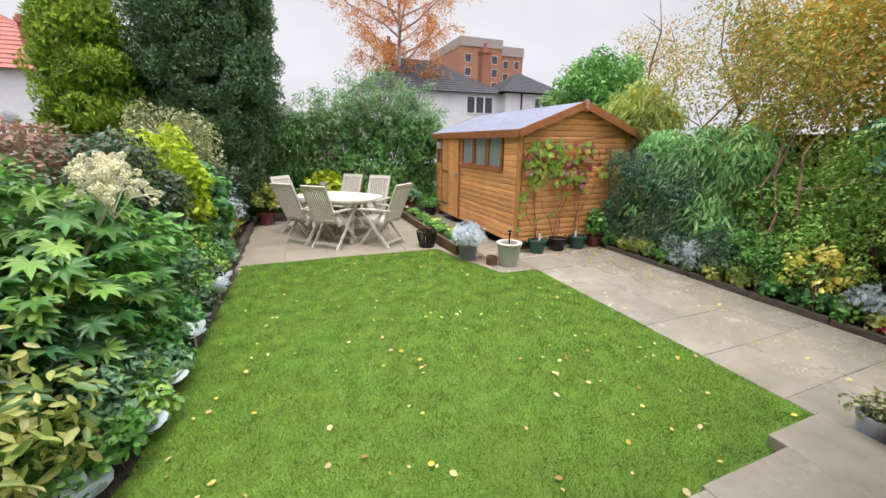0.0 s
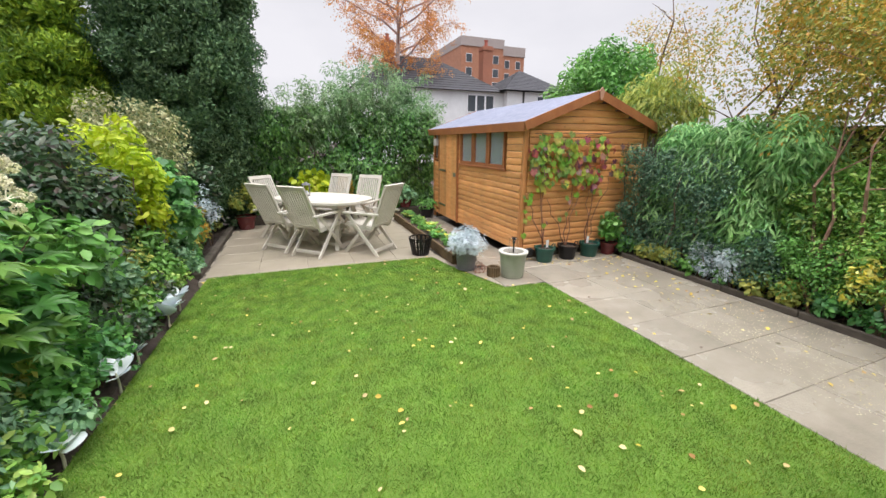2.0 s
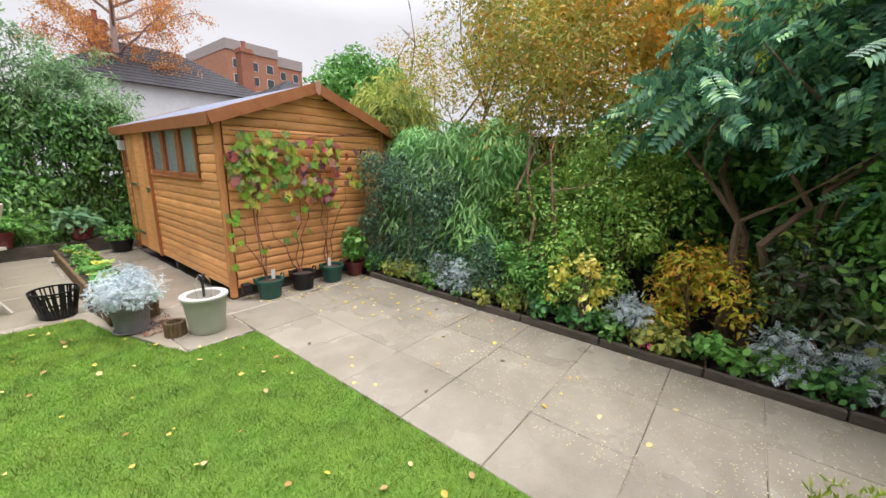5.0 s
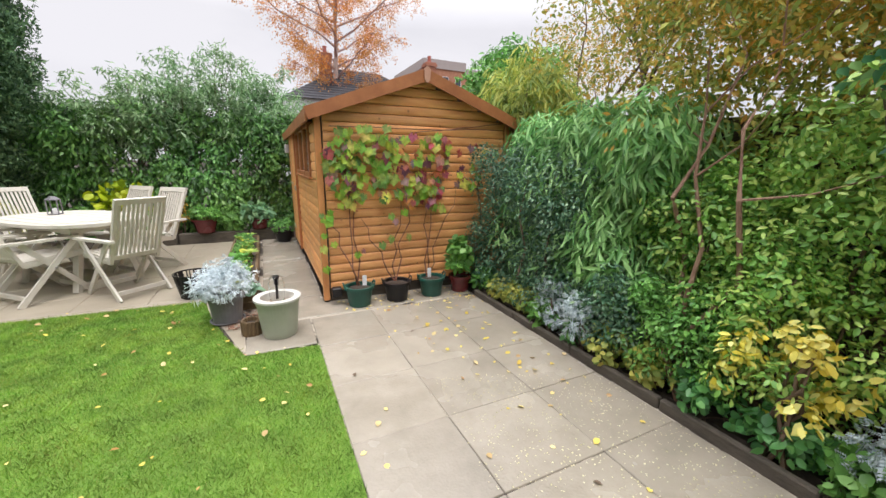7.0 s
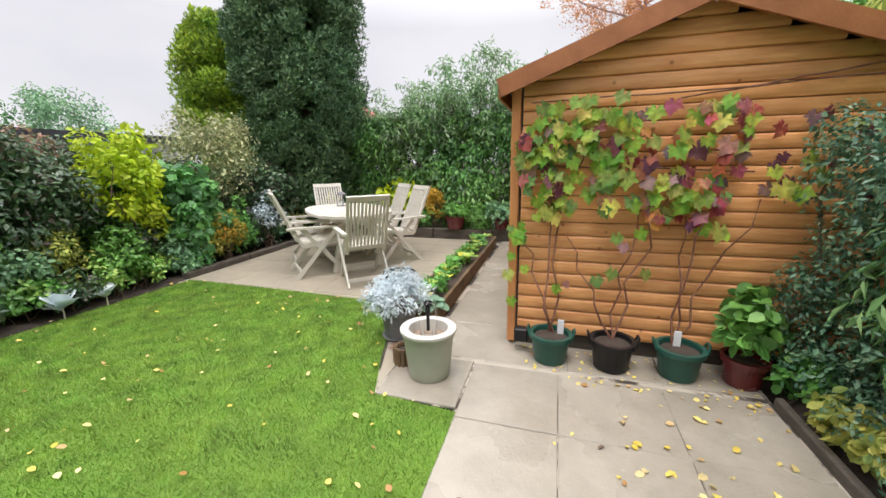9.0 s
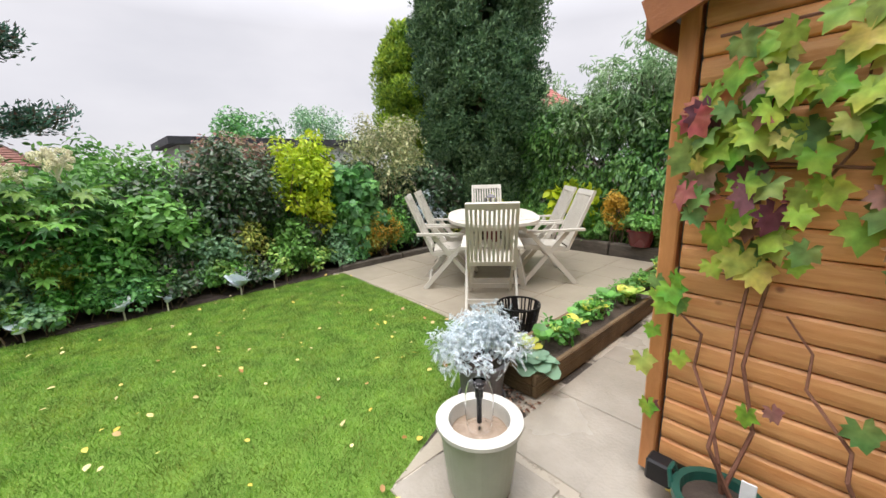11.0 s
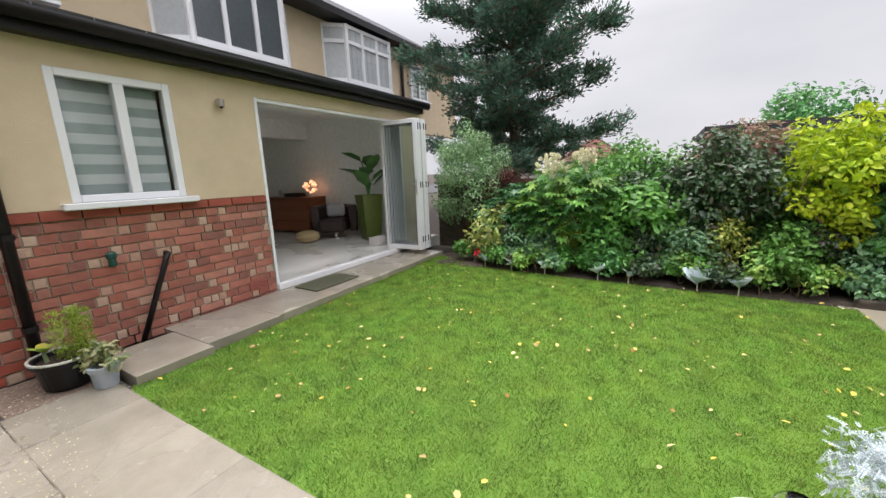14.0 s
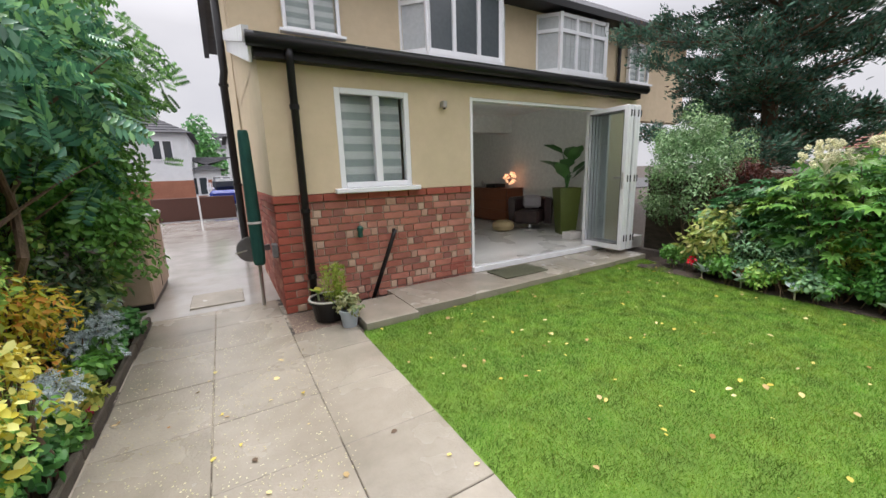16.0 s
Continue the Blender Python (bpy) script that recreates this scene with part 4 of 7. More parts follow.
# side windows and door
for k in range(3):
    y0 = 0.46 + k * 0.505
    wdw = part("window", boxes((-0.03, 0.02, y0, y0 + 0.045, 1.17, 1.70), (-0.03, 0.02, y0 + 0.445, y0 + 0.49, 1.17, 1.70), (-0.03, 0.02, y0 + 0.045, y0 + 0.445, 1.17, 1.215), (-0.03, 0.02, y0 + 0.045, y0 + 0.445, 1.655, 1.70), bevel=0.004), M_TRIM, shed)
    part("pane", boxes((-0.004, 0.002, y0 + 0.045, y0 + 0.445, 1.215, 1.655)), M_PANE, wdw)
    part("net_curtain", boxes((0.006, 0.012, y0 + 0.045, y0 + 0.445, 1.215, 1.655)), plain("pale_net", (0.62, 0.64, 0.68), 0.9), wdw)
part("window_drip", boxes((-0.045, 0.0, 0.42, 2.0, 1.145, 1.168), bevel=0.004), M_TRIM, shed)
wdw = part("window", boxes((-0.03, 0.02, 3.02, 3.055, 1.17, 1.70), (-0.03, 0.02, 3.225, 3.26, 1.17, 1.70), (-0.03, 0.02, 3.055, 3.225, 1.17, 1.21), (-0.03, 0.02, 3.055, 3.225, 1.66, 1.70)), M_TRIM, shed)
part("pane", boxes((-0.004, 0.002, 3.055, 3.225, 1.21, 1.66)), M_PANE, wdw)
part("net_curtain", boxes((0.006, 0.012, 3.055, 3.225, 1.21, 1.66)), plain("grey_net", (0.45, 0.47, 0.5), 0.9), wdw)
door = part("door", boxes((-0.03, 0.0, 2.09, 2.94, 0.11, 1.72), bevel=0.005), M_CEDAR, shed)
for k in range(7):
    part("plank", boxes((-0.042, -0.0305, 2.095 + k * 0.121, 2.095 + k * 0.121 + 0.114, 0.12, 1.71), bevel=0.003), M_CEDAR, door)
for y0, y1 in ((2.05, 2.088), (2.942, 2.98)):
    part("door_jamb", boxes((-0.045, 0.0, y0, y1, 0.10, 1.74), bevel=0.003), M_TRIM, shed)
for z in (0.32, 0.98):
    part("hinge", boxes((-0.052, -0.043, 2.60, 2.93, z, z + 0.035)), M_CHROME, door, "pale metal strap hinge")
part("latch", boxes((-0.06, -0.043, 2.11, 2.20, 0.92, 0.99), bevel=0.004), M_CHROME, door, "pale metal latch")
part("junction_box", boxes((-0.10, -0.023, 3.02, 3.12, 1.45, 1.58), bevel=0.006), plain("grey_box", (0.55, 0.55, 0.55), 0.5), shed, "pale outdoor lamp box")

# ---------- table and chairs ----------
table = thing("garden_table", "cream painted oval wooden garden table on the patio", "table", pose(0.64, 6.50, 0, 0, 0, 135))
bm = bmesh.new()
n = 40
ring = []
for i in range(n):
    a = 2 * math.pi * i / n
    cx, sx = math.cos(a), math.sin(a)
    ring.append((0.76 * math.copysign(abs(cx) ** 0.75, cx), 0.50 * math.copysign(abs(sx) ** 0.75, sx)))
part("tabletop", slab_poly(ring, 0.675, 0.705), M_CREAM, table)
for k in range(-3, 4):
    part("slat", boxes((-0.62 + 0.05 * abs(k), 0.62 - 0.05 * abs(k), k * 0.118 - 0.054, k * 0.118 + 0.054, 0.7055, 0.711), bevel=0.002), M_CREAM, table)
part("apron", boxes((-0.5, 0.5, -0.28, -0.255, 0.60, 0.674), (-0.5, 0.5, 0.255, 0.28, 0.60, 0.674), (-0.5, -0.475, -0.255, 0.255, 0.60, 0.674), (0.475, 0.5, -0.255, 0.255, 0.60, 0.674)), M_CREAM, table)
for sx in (-1, 1):
    for sy in (-1, 1):
        part("leg", bar((sx * 0.40, sy * 0.17, 0.60), (sx * 0.46, sy * 0.30, 0.0), 0.055, 0.055), M_CREAM, table)
    part("foot_rail", bar((sx * 0.45, -0.30, 0.05), (sx * 0.45, 0.30, 0.05), 0.05, 0.06), M_CREAM, table)
part("stretcher", bar((-0.43, 0, 0.30), (0.43, 0, 0.30), 0.05, 0.07), M_CREAM, table)


def garden_chair(m):
    """A folding slatted armchair that faces +y."""
    c = thing("garden_chair", "cream painted slatted folding garden armchair on the patio", "chair", m @ Matrix.Diagonal((0.86, 1, 1, 1)), "chairs round the garden table")
    b0, b1 = Vector((0, -0.20, 0.36)), Vector((0, -0.455, 0.965))
    d = b1 - b0
    up = Vector((0, 0.9, 0.38))
    for s in (-1, 1):
        part("back_stile", bar(b0 + Vector((s * 0.235, 0, 0)), b1 + Vector((s * 0.235, 0, 0)), 0.032, 0.028, up), M_CREAM, c)
        part("armrest", bar((s * 0.275, -0.36, 0.585), (s * 0.275, 0.24, 0.575), 0.058, 0.024), M_CREAM, c)
        part("front_leg", bar((s * 0.262, -0.30, 0.0), (s * 0.262, 0.20, 0.565), 0.024, 0.045, (0, 1, 0)), M_CREAM, c)
        part("rear_leg", bar((s * 0.234, 0.27, 0.0), (s * 0.234, -0.20, 0.565), 0.024, 0.045, (0, 1, 0)), M_CREAM, c)
        part("seat_rail", bar((s * 0.225, -0.20, 0.365), (s * 0.225, 0.25, 0.405), 0.024, 0.04), M_CREAM, c)
        part("bolt", bar((s * 0.295, 0.0, 0.31), (s * 0.20, 0.0, 0.31), 0.014, 0.014), M_CHROME, c, "metal pivot bolt")
    for f, h in ((0.97, 0.055), (0.10, 0.04)):
        p = b0 + d * f
        part("back_rail", bar(p - Vector((0.25, 0, 0)), p + Vector((0.25, 0, 0)), 0.026, h, d), M_CREAM, c)
    for k in range(10):
        x = -0.195 + k * 0.0433
        part("back_slat", bar(b0 + d * 0.11 + Vector((x, 0, 0)), b0 + d * 0.94 + Vector((x, 0, 0)), 0.025, 0.013, up), M_CREAM, c)
    for k in range(9):
        x = -0.20 + k * 0.05
        part("seat_slat", bar((x, -0.19, 0.392), (x, 0.26, 0.432), 0.037, 0.016), M_CREAM, c)
    for y, z in ((-0.24, 0.07), (0.215, 0.07)):
        part("stretcher", bar((-0.25, y, z), (0.25, y, z), 0.02, 0.04), M_CREAM, c)
    return c


chair = garden_chair(pose(0.52, 5.97, 0, 0, 0, -43))
for x, y, a in ((0.12, 6.42, -47), (0.73, 7.18, 135), (1.18, 6.73, 138), (0.05, 7.13, -135), (1.20, 5.82, 42)):
    copy_thing(chair, pose(x, y, 0, 0, 0, a))

# ---------- sleepers round the patio, raised planter ----------
def sleeper(x0, x1, y0, y1, z1, label="old dark timber sleeper edging the bed"):
    return solid("timber_sleeper", boxes((x0, x1, y0, y1, -0.02, z1), bevel=0.012), M_SLEEPER, label, "edging", "", "sleepers along the beds")


for k in range(3):
    sleeper(-0.92, -0.825, 5.32 + k * 0.97, 6.27 + k * 0.97, 0.065)
for k in range(3):
    sleeper(-0.82 + k * 1.03, 0.19 + k * 1.03, 8.26, 8.40, 0.16)
sleeper(2.28, 2.96, 8.26, 8.40, 0.18)
for k in range(7):
    y0 = -0.42 + k * 0.68
    solid("edging_board", boxes((4.41, 4.45, y0, y0 + 0.672, -0.03, 0.05 + R.uniform(0, 0.012)), bevel=0.008), M_SLEEPER, "dark weathered timber edging board of the bed", "edging", "", "edging boards beside the path", pose(0, 0, 0))
planter = thing("raised_planter", "long raised planter of grooved brown timber beside the shed", "planter", pose(0, 0, 0))
PX0, PX1, PY0, PY1 = 2.06, 2.40, 4.78, 7.85
for j in range(2):
    z0 = 0.006 + j * 0.072
    for a in ((PX0, PX0 + 0.028, PY0, PY1), (PX1 - 0.028, PX1, PY0, PY1), (PX0 + 0.03, PX1 - 0.03, PY0, PY0 + 0.028), (PX0 + 0.03, PX1 - 0.03, PY1 - 0.028, PY1)):
        bd = part("board", boxes((*a, z0, z0 + 0.069), bevel=0.004), M_DECK, planter)
        for g in range(4):
            zz = z0 + 0.004 + g * 0.016
            if a[1] - a[0] < 0.1:
                xo = (a[0] - 0.004, a[0] + 0.001) if a[0] == PX0 else (a[1] - 0.001, a[1] + 0.004)
                part("ridge", boxes((*xo, a[2] + 0.002, a[3] - 0.002, zz, zz + 0.011)), M_DECK, bd)
            elif a[2] == PY0:
                part("ridge", boxes((a[0], a[1], a[2] - 0.004, a[2] + 0.001, zz, zz + 0.011)), M_DECK, bd)
part("soil", boxes((PX0 + 0.03, PX1 - 0.03, PY0 + 0.03, PY1 - 0.03, 0.0, 0.125)), M_SOIL, planter)

# ---------- planting: boundary hedge, left bed, right bed, trees ----------
def hedge(name, label, c, mat, n, length, width, r=0.16, blobs=140, kind="", droop=0.4, shape=KITE, dark=True):
    """A hedge filling the box c = (x0, x1, y0, y1, z0, z1)."""
    t = thing(name, label, "hedge", pose((c[0] + c[1]) / 2, (c[2] + c[3]) / 2, 0), kind=kind)
    C = box_blobs(*c, blobs) - np.array([(c[0] + c[1]) / 2, (c[2] + c[3]) / 2, 0])
    for i in NR.integers(0, len(C), 12):
        stems(t, M_BARK, (C[i][0], C[i][1], -0.01), [Vector(C[i])], 0.014)
    foliage(t, mat, C, r, n, length, width, shape, 0.3, droop)
    return t


# back boundary hedge: a clipped leafy face below, loose grey-green growth above
def boundary_hedge():
    t = thing("boundary_hedge", "tall dark green leafy hedge behind the patio", "hedge", pose(1.1, 9.0, 0))
    for x in np.linspace(-1.9, 2.1, 15):
        stems(t, M_BARK, (x, 0, -0.01), [Vector((x + R.uniform(-0.2, 0.2), R.uniform(-0.1, 0.1), R.uniform(1.2, 2.0)))], 0.016)
    nb = 680
    bx, bz = NR.uniform(-2.0, 2.15, nb), NR.uniform(0.12, 2.1, nb)
    face = -0.16 - 0.13 * np.sin(bx * 2.1 + 0.6) * np.sin(bz * 2.7) - 0.10 * NR.random(nb)
    foliage(t, L_HEDGE, np.column_stack([bx, face, bz]), 0.15, 40000, 0.082, 0.42, KITE, 0.25, 0.95, shell=0.75)
    # darker leaves behind the face, the hedge's inner shade put into their colour
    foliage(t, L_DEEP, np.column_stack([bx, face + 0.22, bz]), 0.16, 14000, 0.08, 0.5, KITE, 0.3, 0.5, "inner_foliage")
    return t


boundary_hedge()


def spray_shrub():
    t = thing("willow_shrub", "grey green narrow-leaved shrub in loose sprays over the hedge", "shrub", pose(1.3, 9.1, 0))
    C = []
    for k in range(56):
        x = R.uniform(-1.7, 2.1)
        top = 2.5 + 0.35 * math.sin(x * 1.7 + 0.5) + R.uniform(-0.35, 0.30) 
        p = limb(R, (x * 0.75, R.uniform(-0.05, 0.1), 1.2), (x, R.uniform(-0.55, 0.25), top), 6, 0.05)
        part("branch", tube(bmesh.new(), p, [0.012, 0.010, 0.008, 0.006, 0.004, 0.002], 5), M_BARK, t)
        for i in range(2, 6):
            for q in range(4 if i < 5 else 2):
                C.append(list(p[i] + Vector((R.gauss(0, 0.13), R.gauss(-0.05, 0.12), R.gauss(0, 0.10)))))
    for x, y in ((-0.7, -0.03), (0.0, 0.02), (0.8, 0.0)):
        part("trunk", tube(bmesh.new(), limb(R, (x, y, -0.03), (x * 0.8, y, 1.6), 5, 0.03), [0.035, 0.03, 0.026, 0.02, 0.015], 7), M_BARK, t)
    foliage(t, L_WILLOW, np.array(C), 0.125, 21000, 0.095, 0.23, KITE, 0.2, 0.55, shell=0.3)
    return t


spray_shrub()
# yew column and cypress
def column(name, label, base, h, rad, mat, n, length, width, taper=0.75, blobs=300, r=0.28):
    t = thing(name, label, "tree", pose(*base))
    part("trunk", tube(bmesh.new(), limb(R, (0, 0, -0.05), (0.05, 0, h * 0.9), 6, 0.01), [0.12, 0.11, 0.09, 0.06, 0.04, 0.02], 9), M_BARK, t)
    z = NR.random(blobs) ** 0.85 * h
    f = z / h
    k = rad * np.clip(np.minimum(0.55 + 1.3 * f, 1.0), 0, 1) * np.sqrt(np.clip(1 - (np.maximum(f - 0.35, 0) / 0.68) ** 2, 0.02, 1))
    a = NR.random(blobs) * 2 * np.pi
    q = 0.72 + 0.28 * NR.random(blobs)
    C = np.column_stack([k * q * np.cos(a), k * q * np.sin(a), 0.15 + z])
    inner = C * np.array([0.72, 0.72, 1.0])
    foliage(t, mat, inner, r, n // 5, length * 1.9, 0.6, KITE, 0.2, -0.6, "inner_crown")
    foliage(t, mat, C, r, n, length, width, KITE, 0.2, -0.6, "crown", shell=0.82)
    return t


column("yew_tree", "broad dark green columnar yew behind the patio", (-1.25, 8.42, 0), 7.0, 1.10, L_YEW, 210000, 0.06, 0.40, blobs=1300, r=0.165)
column("cypress_tree", "yellow green conifer with feathery sprays", (-2.9, 8.15, 0), 3.6, 0.62, L_CYPRESS, 30000, 0.08, 0.33, blobs=95, r=0.27)


M_STALK = plain("cream_stalk", (0.62, 0.60, 0.44), 0.8)


def fatsia(name, label, base, c, radii, n, size, mat, flowers=()):
    """A shrub of large hand-shaped leaves on long stalks."""
    t = thing(name, label, "shrub", pose(*base))
    rel = np.array(c) - np.array(base)
    d = rand_dirs(n * 4)
    d = d[d[:, 2] > -0.45][:n]
    P = rel + d * np.array(radii) * (0.62 + 0.38 * NR.random(n))[:, None]
    P[:, 2] = np.maximum(P[:, 2], 0.12)
    N = unit(d * 1.0 + np.array([0, 0, 0.6]) + 0.45 * rand_dirs(n))
    T = unit(d * np.array([1, 1, 0.1]) + np.array([0, 0, -0.25]) + 0.3 * rand_dirs(n))
    L = size * (0.6 + 0.6 * NR.random(n))
    stems(t, M_BARK, (0, 0, -0.01), [Vector(P[i]) for i in NR.integers(0, n, 26)], 0.012)
    for i in range(n):
        me = leaf_mesh("leaf", PALM, P[i:i + 1] * 0, T[i:i + 1], N[i:i + 1], L[i:i + 1], 1.0)
        me.materials.append(mat)
        lf = new("leaf", me)
        lf.parent = t
        lf.location = P[i]
    for fx, fy, fz, fr in flowers:
        o = Vector((fx, fy, fz)) - Vector(base)
        st = bmesh.new()
        C = []
        tube(st, [o + Vector((-0.26, 0.05, -0.40)), o + Vector((-0.10, 0.02, -0.16)), o], [0.012, 0.011, 0.008], 6)
        for k in range(9):
            a, e = k * 2.4, 0.15 + 1.25 * k / 9
            q = Vector((math.cos(a) * math.cos(e), math.sin(a) * math.cos(e), math.sin(e))) * fr * R.uniform(0.55, 0.8)
            tube(st, [o + Vector((0, 0, -0.10 + 0.10 * k / 9)), o + q * 0.6, o + q], [0.006, 0.005, 0.004], 4)
            for i in range(5):
                w = o + q + Vector(rand_dirs(1)[0]) * fr * 0.30 + Vector((0, 0, 0.012))
                tube(st, [o + q, (o + q + w) / 2 + Vector((0, 0, 0.006)), w], [0.003, 0.0028, 0.0022], 3)
                C.append(list(w))
        part("flower_stalk", st, M_STALK, t, "pale cream branching stalk")
        foliage(t, L_CREAMFL, np.array(C), 0.021, 5200, 0.011, 0.8, KITE, 0.1, 0, "flower_head", None, "cream globe flower cluster", 0.75)
    return t


# left bed
fatsia("fatsia_shrub", "large fatsia with glossy hand-shaped leaves and cream flower heads", (-1.42, 2.70, -0.02), (-1.33, 2.72, 0.70), (0.50, 0.78, 0.64), 400, 0.125, L_FATSIA, ((-0.98, 2.62, 1.25, 0.22), (-1.10, 2.98, 1.34, 0.17)))
fatsia("fatsia_shrub", "dark green fatsia beside the lawn edge", (-1.55, 1.95, -0.02), (-1.5, 1.95, 0.60), (0.42, 0.5, 0.5), 120, 0.14, L_FATSIA_DARK)
shrub("spotted_laurel", "yellow variegated laurel at the bed corner", "shrub", (-1.27, 1.72, 0), (-1.25, 1.74, 0.46), (0.26, 0.34, 0.40), L_SPOT, 1300, 0.085, 0.38, OVAL, 40, 0.13)
shrub("hebe_shrub", "low dark blue-green evergreen at the lawn edge", "shrub", (-1.12, 2.36, 0), (-1.12, 2.36, 0.30), (0.24, 0.36, 0.28), L_BLUE, 2300, 0.055, 0.35, KITE, 40, 0.10)
shrub("hydrangea_shrub", "broad green leafy shrub with pointed leaves", "shrub", (-1.35, 3.55, 0), (-1.4, 3.6, 0.58), (0.42, 0.55, 0.55), L_MID, 3000, 0.085, 0.55, OVAL, 60, 0.15)
shrub("escallonia_shrub", "tall dark shrub with reddish tips", "shrub", (-1.6, 4.35, 0), (-1.55, 4.35, 0.95), (0.55, 0.6, 0.70), L_DEEP, 7500, 0.065, 0.5, KITE, 90, 0.17)
shrub("golden_shrub", "bright golden yellow leaved shrub in the bed", "shrub", (-1.35, 5.15, 0), (-1.38, 5.15, 1.05), (0.36, 0.42, 0.70), L_YELLOW, 3600, 0.07, 0.5, OVAL, 60, 0.13)
shrub("fig_leaf_shrub", "lobed green shrub between the golden bushes", "shrub", (-1.25, 5.8, 0), (-1.3, 5.8, 0.70), (0.38, 0.42, 0.62), L_DARK, 1900, 0.09, 0.8, VINE, 50, 0.15)
shrub("variegated_holly", "large cream variegated holly bush", "shrub", (-1.7, 6.7, 0), (-1.65, 6.7, 1.35), (0.60, 0.75, 0.72), L_VARIEG, 8000, 0.05, 0.55, KITE, 110, 0.17)
shrub("camellia_shrub", "dark glossy evergreen with a few red berries", "shrub", (-1.3, 7.3, 0), (-1.3, 7.3, 0.75), (0.42, 0.6, 0.65), L_DEEP, 4500, 0.075, 0.55, OVAL, 70, 0.16)
shrub("copper_shrub", "low copper and olive shrub beside the patio", "shrub", (-1.05, 6.1, 0), (-1.08, 6.1, 0.38), (0.22, 0.32, 0.34), L_AUTUMN, 2200, 0.045, 0.5, KITE, 40, 0.10)
shrub("red_barberry", "dark red leaved shrub behind the laurel", "shrub", (-1.95, 1.65, 0), (-1.95, 1.7, 0.95), (0.30, 0.35, 0.35), L_RED, 2600, 0.04, 0.5, KITE, 40, 0.12)
shrub("grey_shrub", "large grey-green variegated shrub by the doors", "shrub", (-2.2, 0.9, 0), (-2.05, 0.98, 1.10), (0.58, 0.62, 0.90), L_WILLOW, 13000, 0.048, 0.45, KITE, 90, 0.17)
for k in range(26):
    y = 1.30 + k * 0.172 + R.uniform(-0.06, 0.06)
    x = -0.98 + R.uniform(-0.10, 0.04) - (0.15 if y < 1.8 else 0)
    shrub("edging_plant", "low green bedding plant along the lawn edge", "plant", (x, y, 0), (x, y, 0.15), (0.16, 0.17, R.uniform(0.12, 0.24)), R.choice([L_MID, L_DEEP, L_MID, L_BLUE, L_MID, L_DARK, L_FRESH]), 480, 0.045, 0.6, OVAL, 16, 0.06, -0.2, nstem=3, stem_r=0.005, group="bedding plants at the lawn edge")


MIDS = [(L_DEEP, KITE, 0.05, "dark leafy perennial filling the bed"), (L_MID, OVAL, 0.06, "fresh green perennial filling the bed"), (L_OLIVE, KITE, 0.05, "olive tinted perennial filling the bed"), (L_BLUE, OVAL, 0.06, "blue-green perennial filling the bed")]
for k in range(15):
    y = 2.0 + k * 0.40 + R.uniform(-0.1, 0.1)
    lm, shp, ln, lb = MIDS[(k * 3) % 4]
    hgt = R.uniform(0.28, 0.42)
    shrub("perennial_plant", lb, "plant", (-1.20, y, 0), (-1.20 + R.uniform(-0.08, 0.06), y, hgt), (0.20, 0.26, hgt * 0.95), lm, 1300, ln, 0.5, shp, 34, 0.10, nstem=4, stem_r=0.006, group="perennials in the long bed")
for k in range(5):
    y = 3.6 + k * 0.85
    shrub("bed_shrub", "taller evergreen shrub towards the fence", "shrub", (-1.75, y, 0), (-1.72, y, 0.75), (0.30, 0.45, 0.62), [L_DEEP, L_MID, L_DARK, L_DEEP, L_WILLOW][k], 3000, 0.065, 0.5, OVAL, 50, 0.16, group="shrubs along the fence")


FELT = ([(0, 0, 0), (0.10, 0.14, 0.01), (0.35, 0.36, 0.05), (0.65, 0.42, 0.03), (0.9, 0.25, -0.05), (1, 0, -0.10), (0.9, -0.25, -0.05), (0.65, -0.42, 0.03), (0.35, -0.36, 0.05), (0.10, -0.14, 0.01), (0.55, 0, -0.03)], [(i, 10, i + 1) for i in range(9)] + [(9, 10, 0)])


def white_plant(x, y, s, n=5):
    """A loose tuft of broad white felted leaves."""
    t = thing("white_groundsel", "low plant with broad felted white leaves", "plant", pose(x, y, -0.01), "white leaved plants in the bed")
    part("stem", tube(bmesh.new(), [(0, 0, -0.03), (0.005, 0, 0.05), (0.0, 0, 0.12)], [0.008, 0.007, 0.005], 6), M_STALK, t)
    for i in range(n):
        a = i * 2.4 + R.uniform(-0.5, 0.5)
        d = np.array([[math.cos(a), math.sin(a), R.uniform(0.35, 1.5)]])
        me = leaf_mesh("leaf", FELT, np.zeros((1, 3)), d, np.array([[R.uniform(-0.3, 0.3), R.uniform(-0.3, 0.3), 1.0]]), np.array([s * R.uniform(0.75, 1.25)]), 0.95)
        me.materials.append(L_WHITE)
        lf = new("leaf", me)
        lf.parent = t
        lf.location = (0, 0, 0.07 + 0.05 * R.random())
    return t


for x, y, s, n in ((-0.99, 1.72, 0.14, 6), (-0.90, 2.14, 0.15, 7), (-0.88, 2.58, 0.13, 5), (-0.87, 3.20, 0.14, 6), (-0.87, 3.52, 0.10, 4), (-0.85, 4.16, 0.18, 8), (-0.85, 4.50, 0.13, 6)):
    white_plant(x, y, s, n)
for x, y in ((-1.06, 1.58), (-0.96, 2.04)):
    shrub("red_cyclamen", "small red flowers at the lawn edge", "flower", (x, y, 0), (x, y, 0.15), (0.05, 0.05, 0.05), L_REDFL, 60, 0.03, 0.7, OVAL, 6, 0.03, nstem=3, stem_r=0.004)
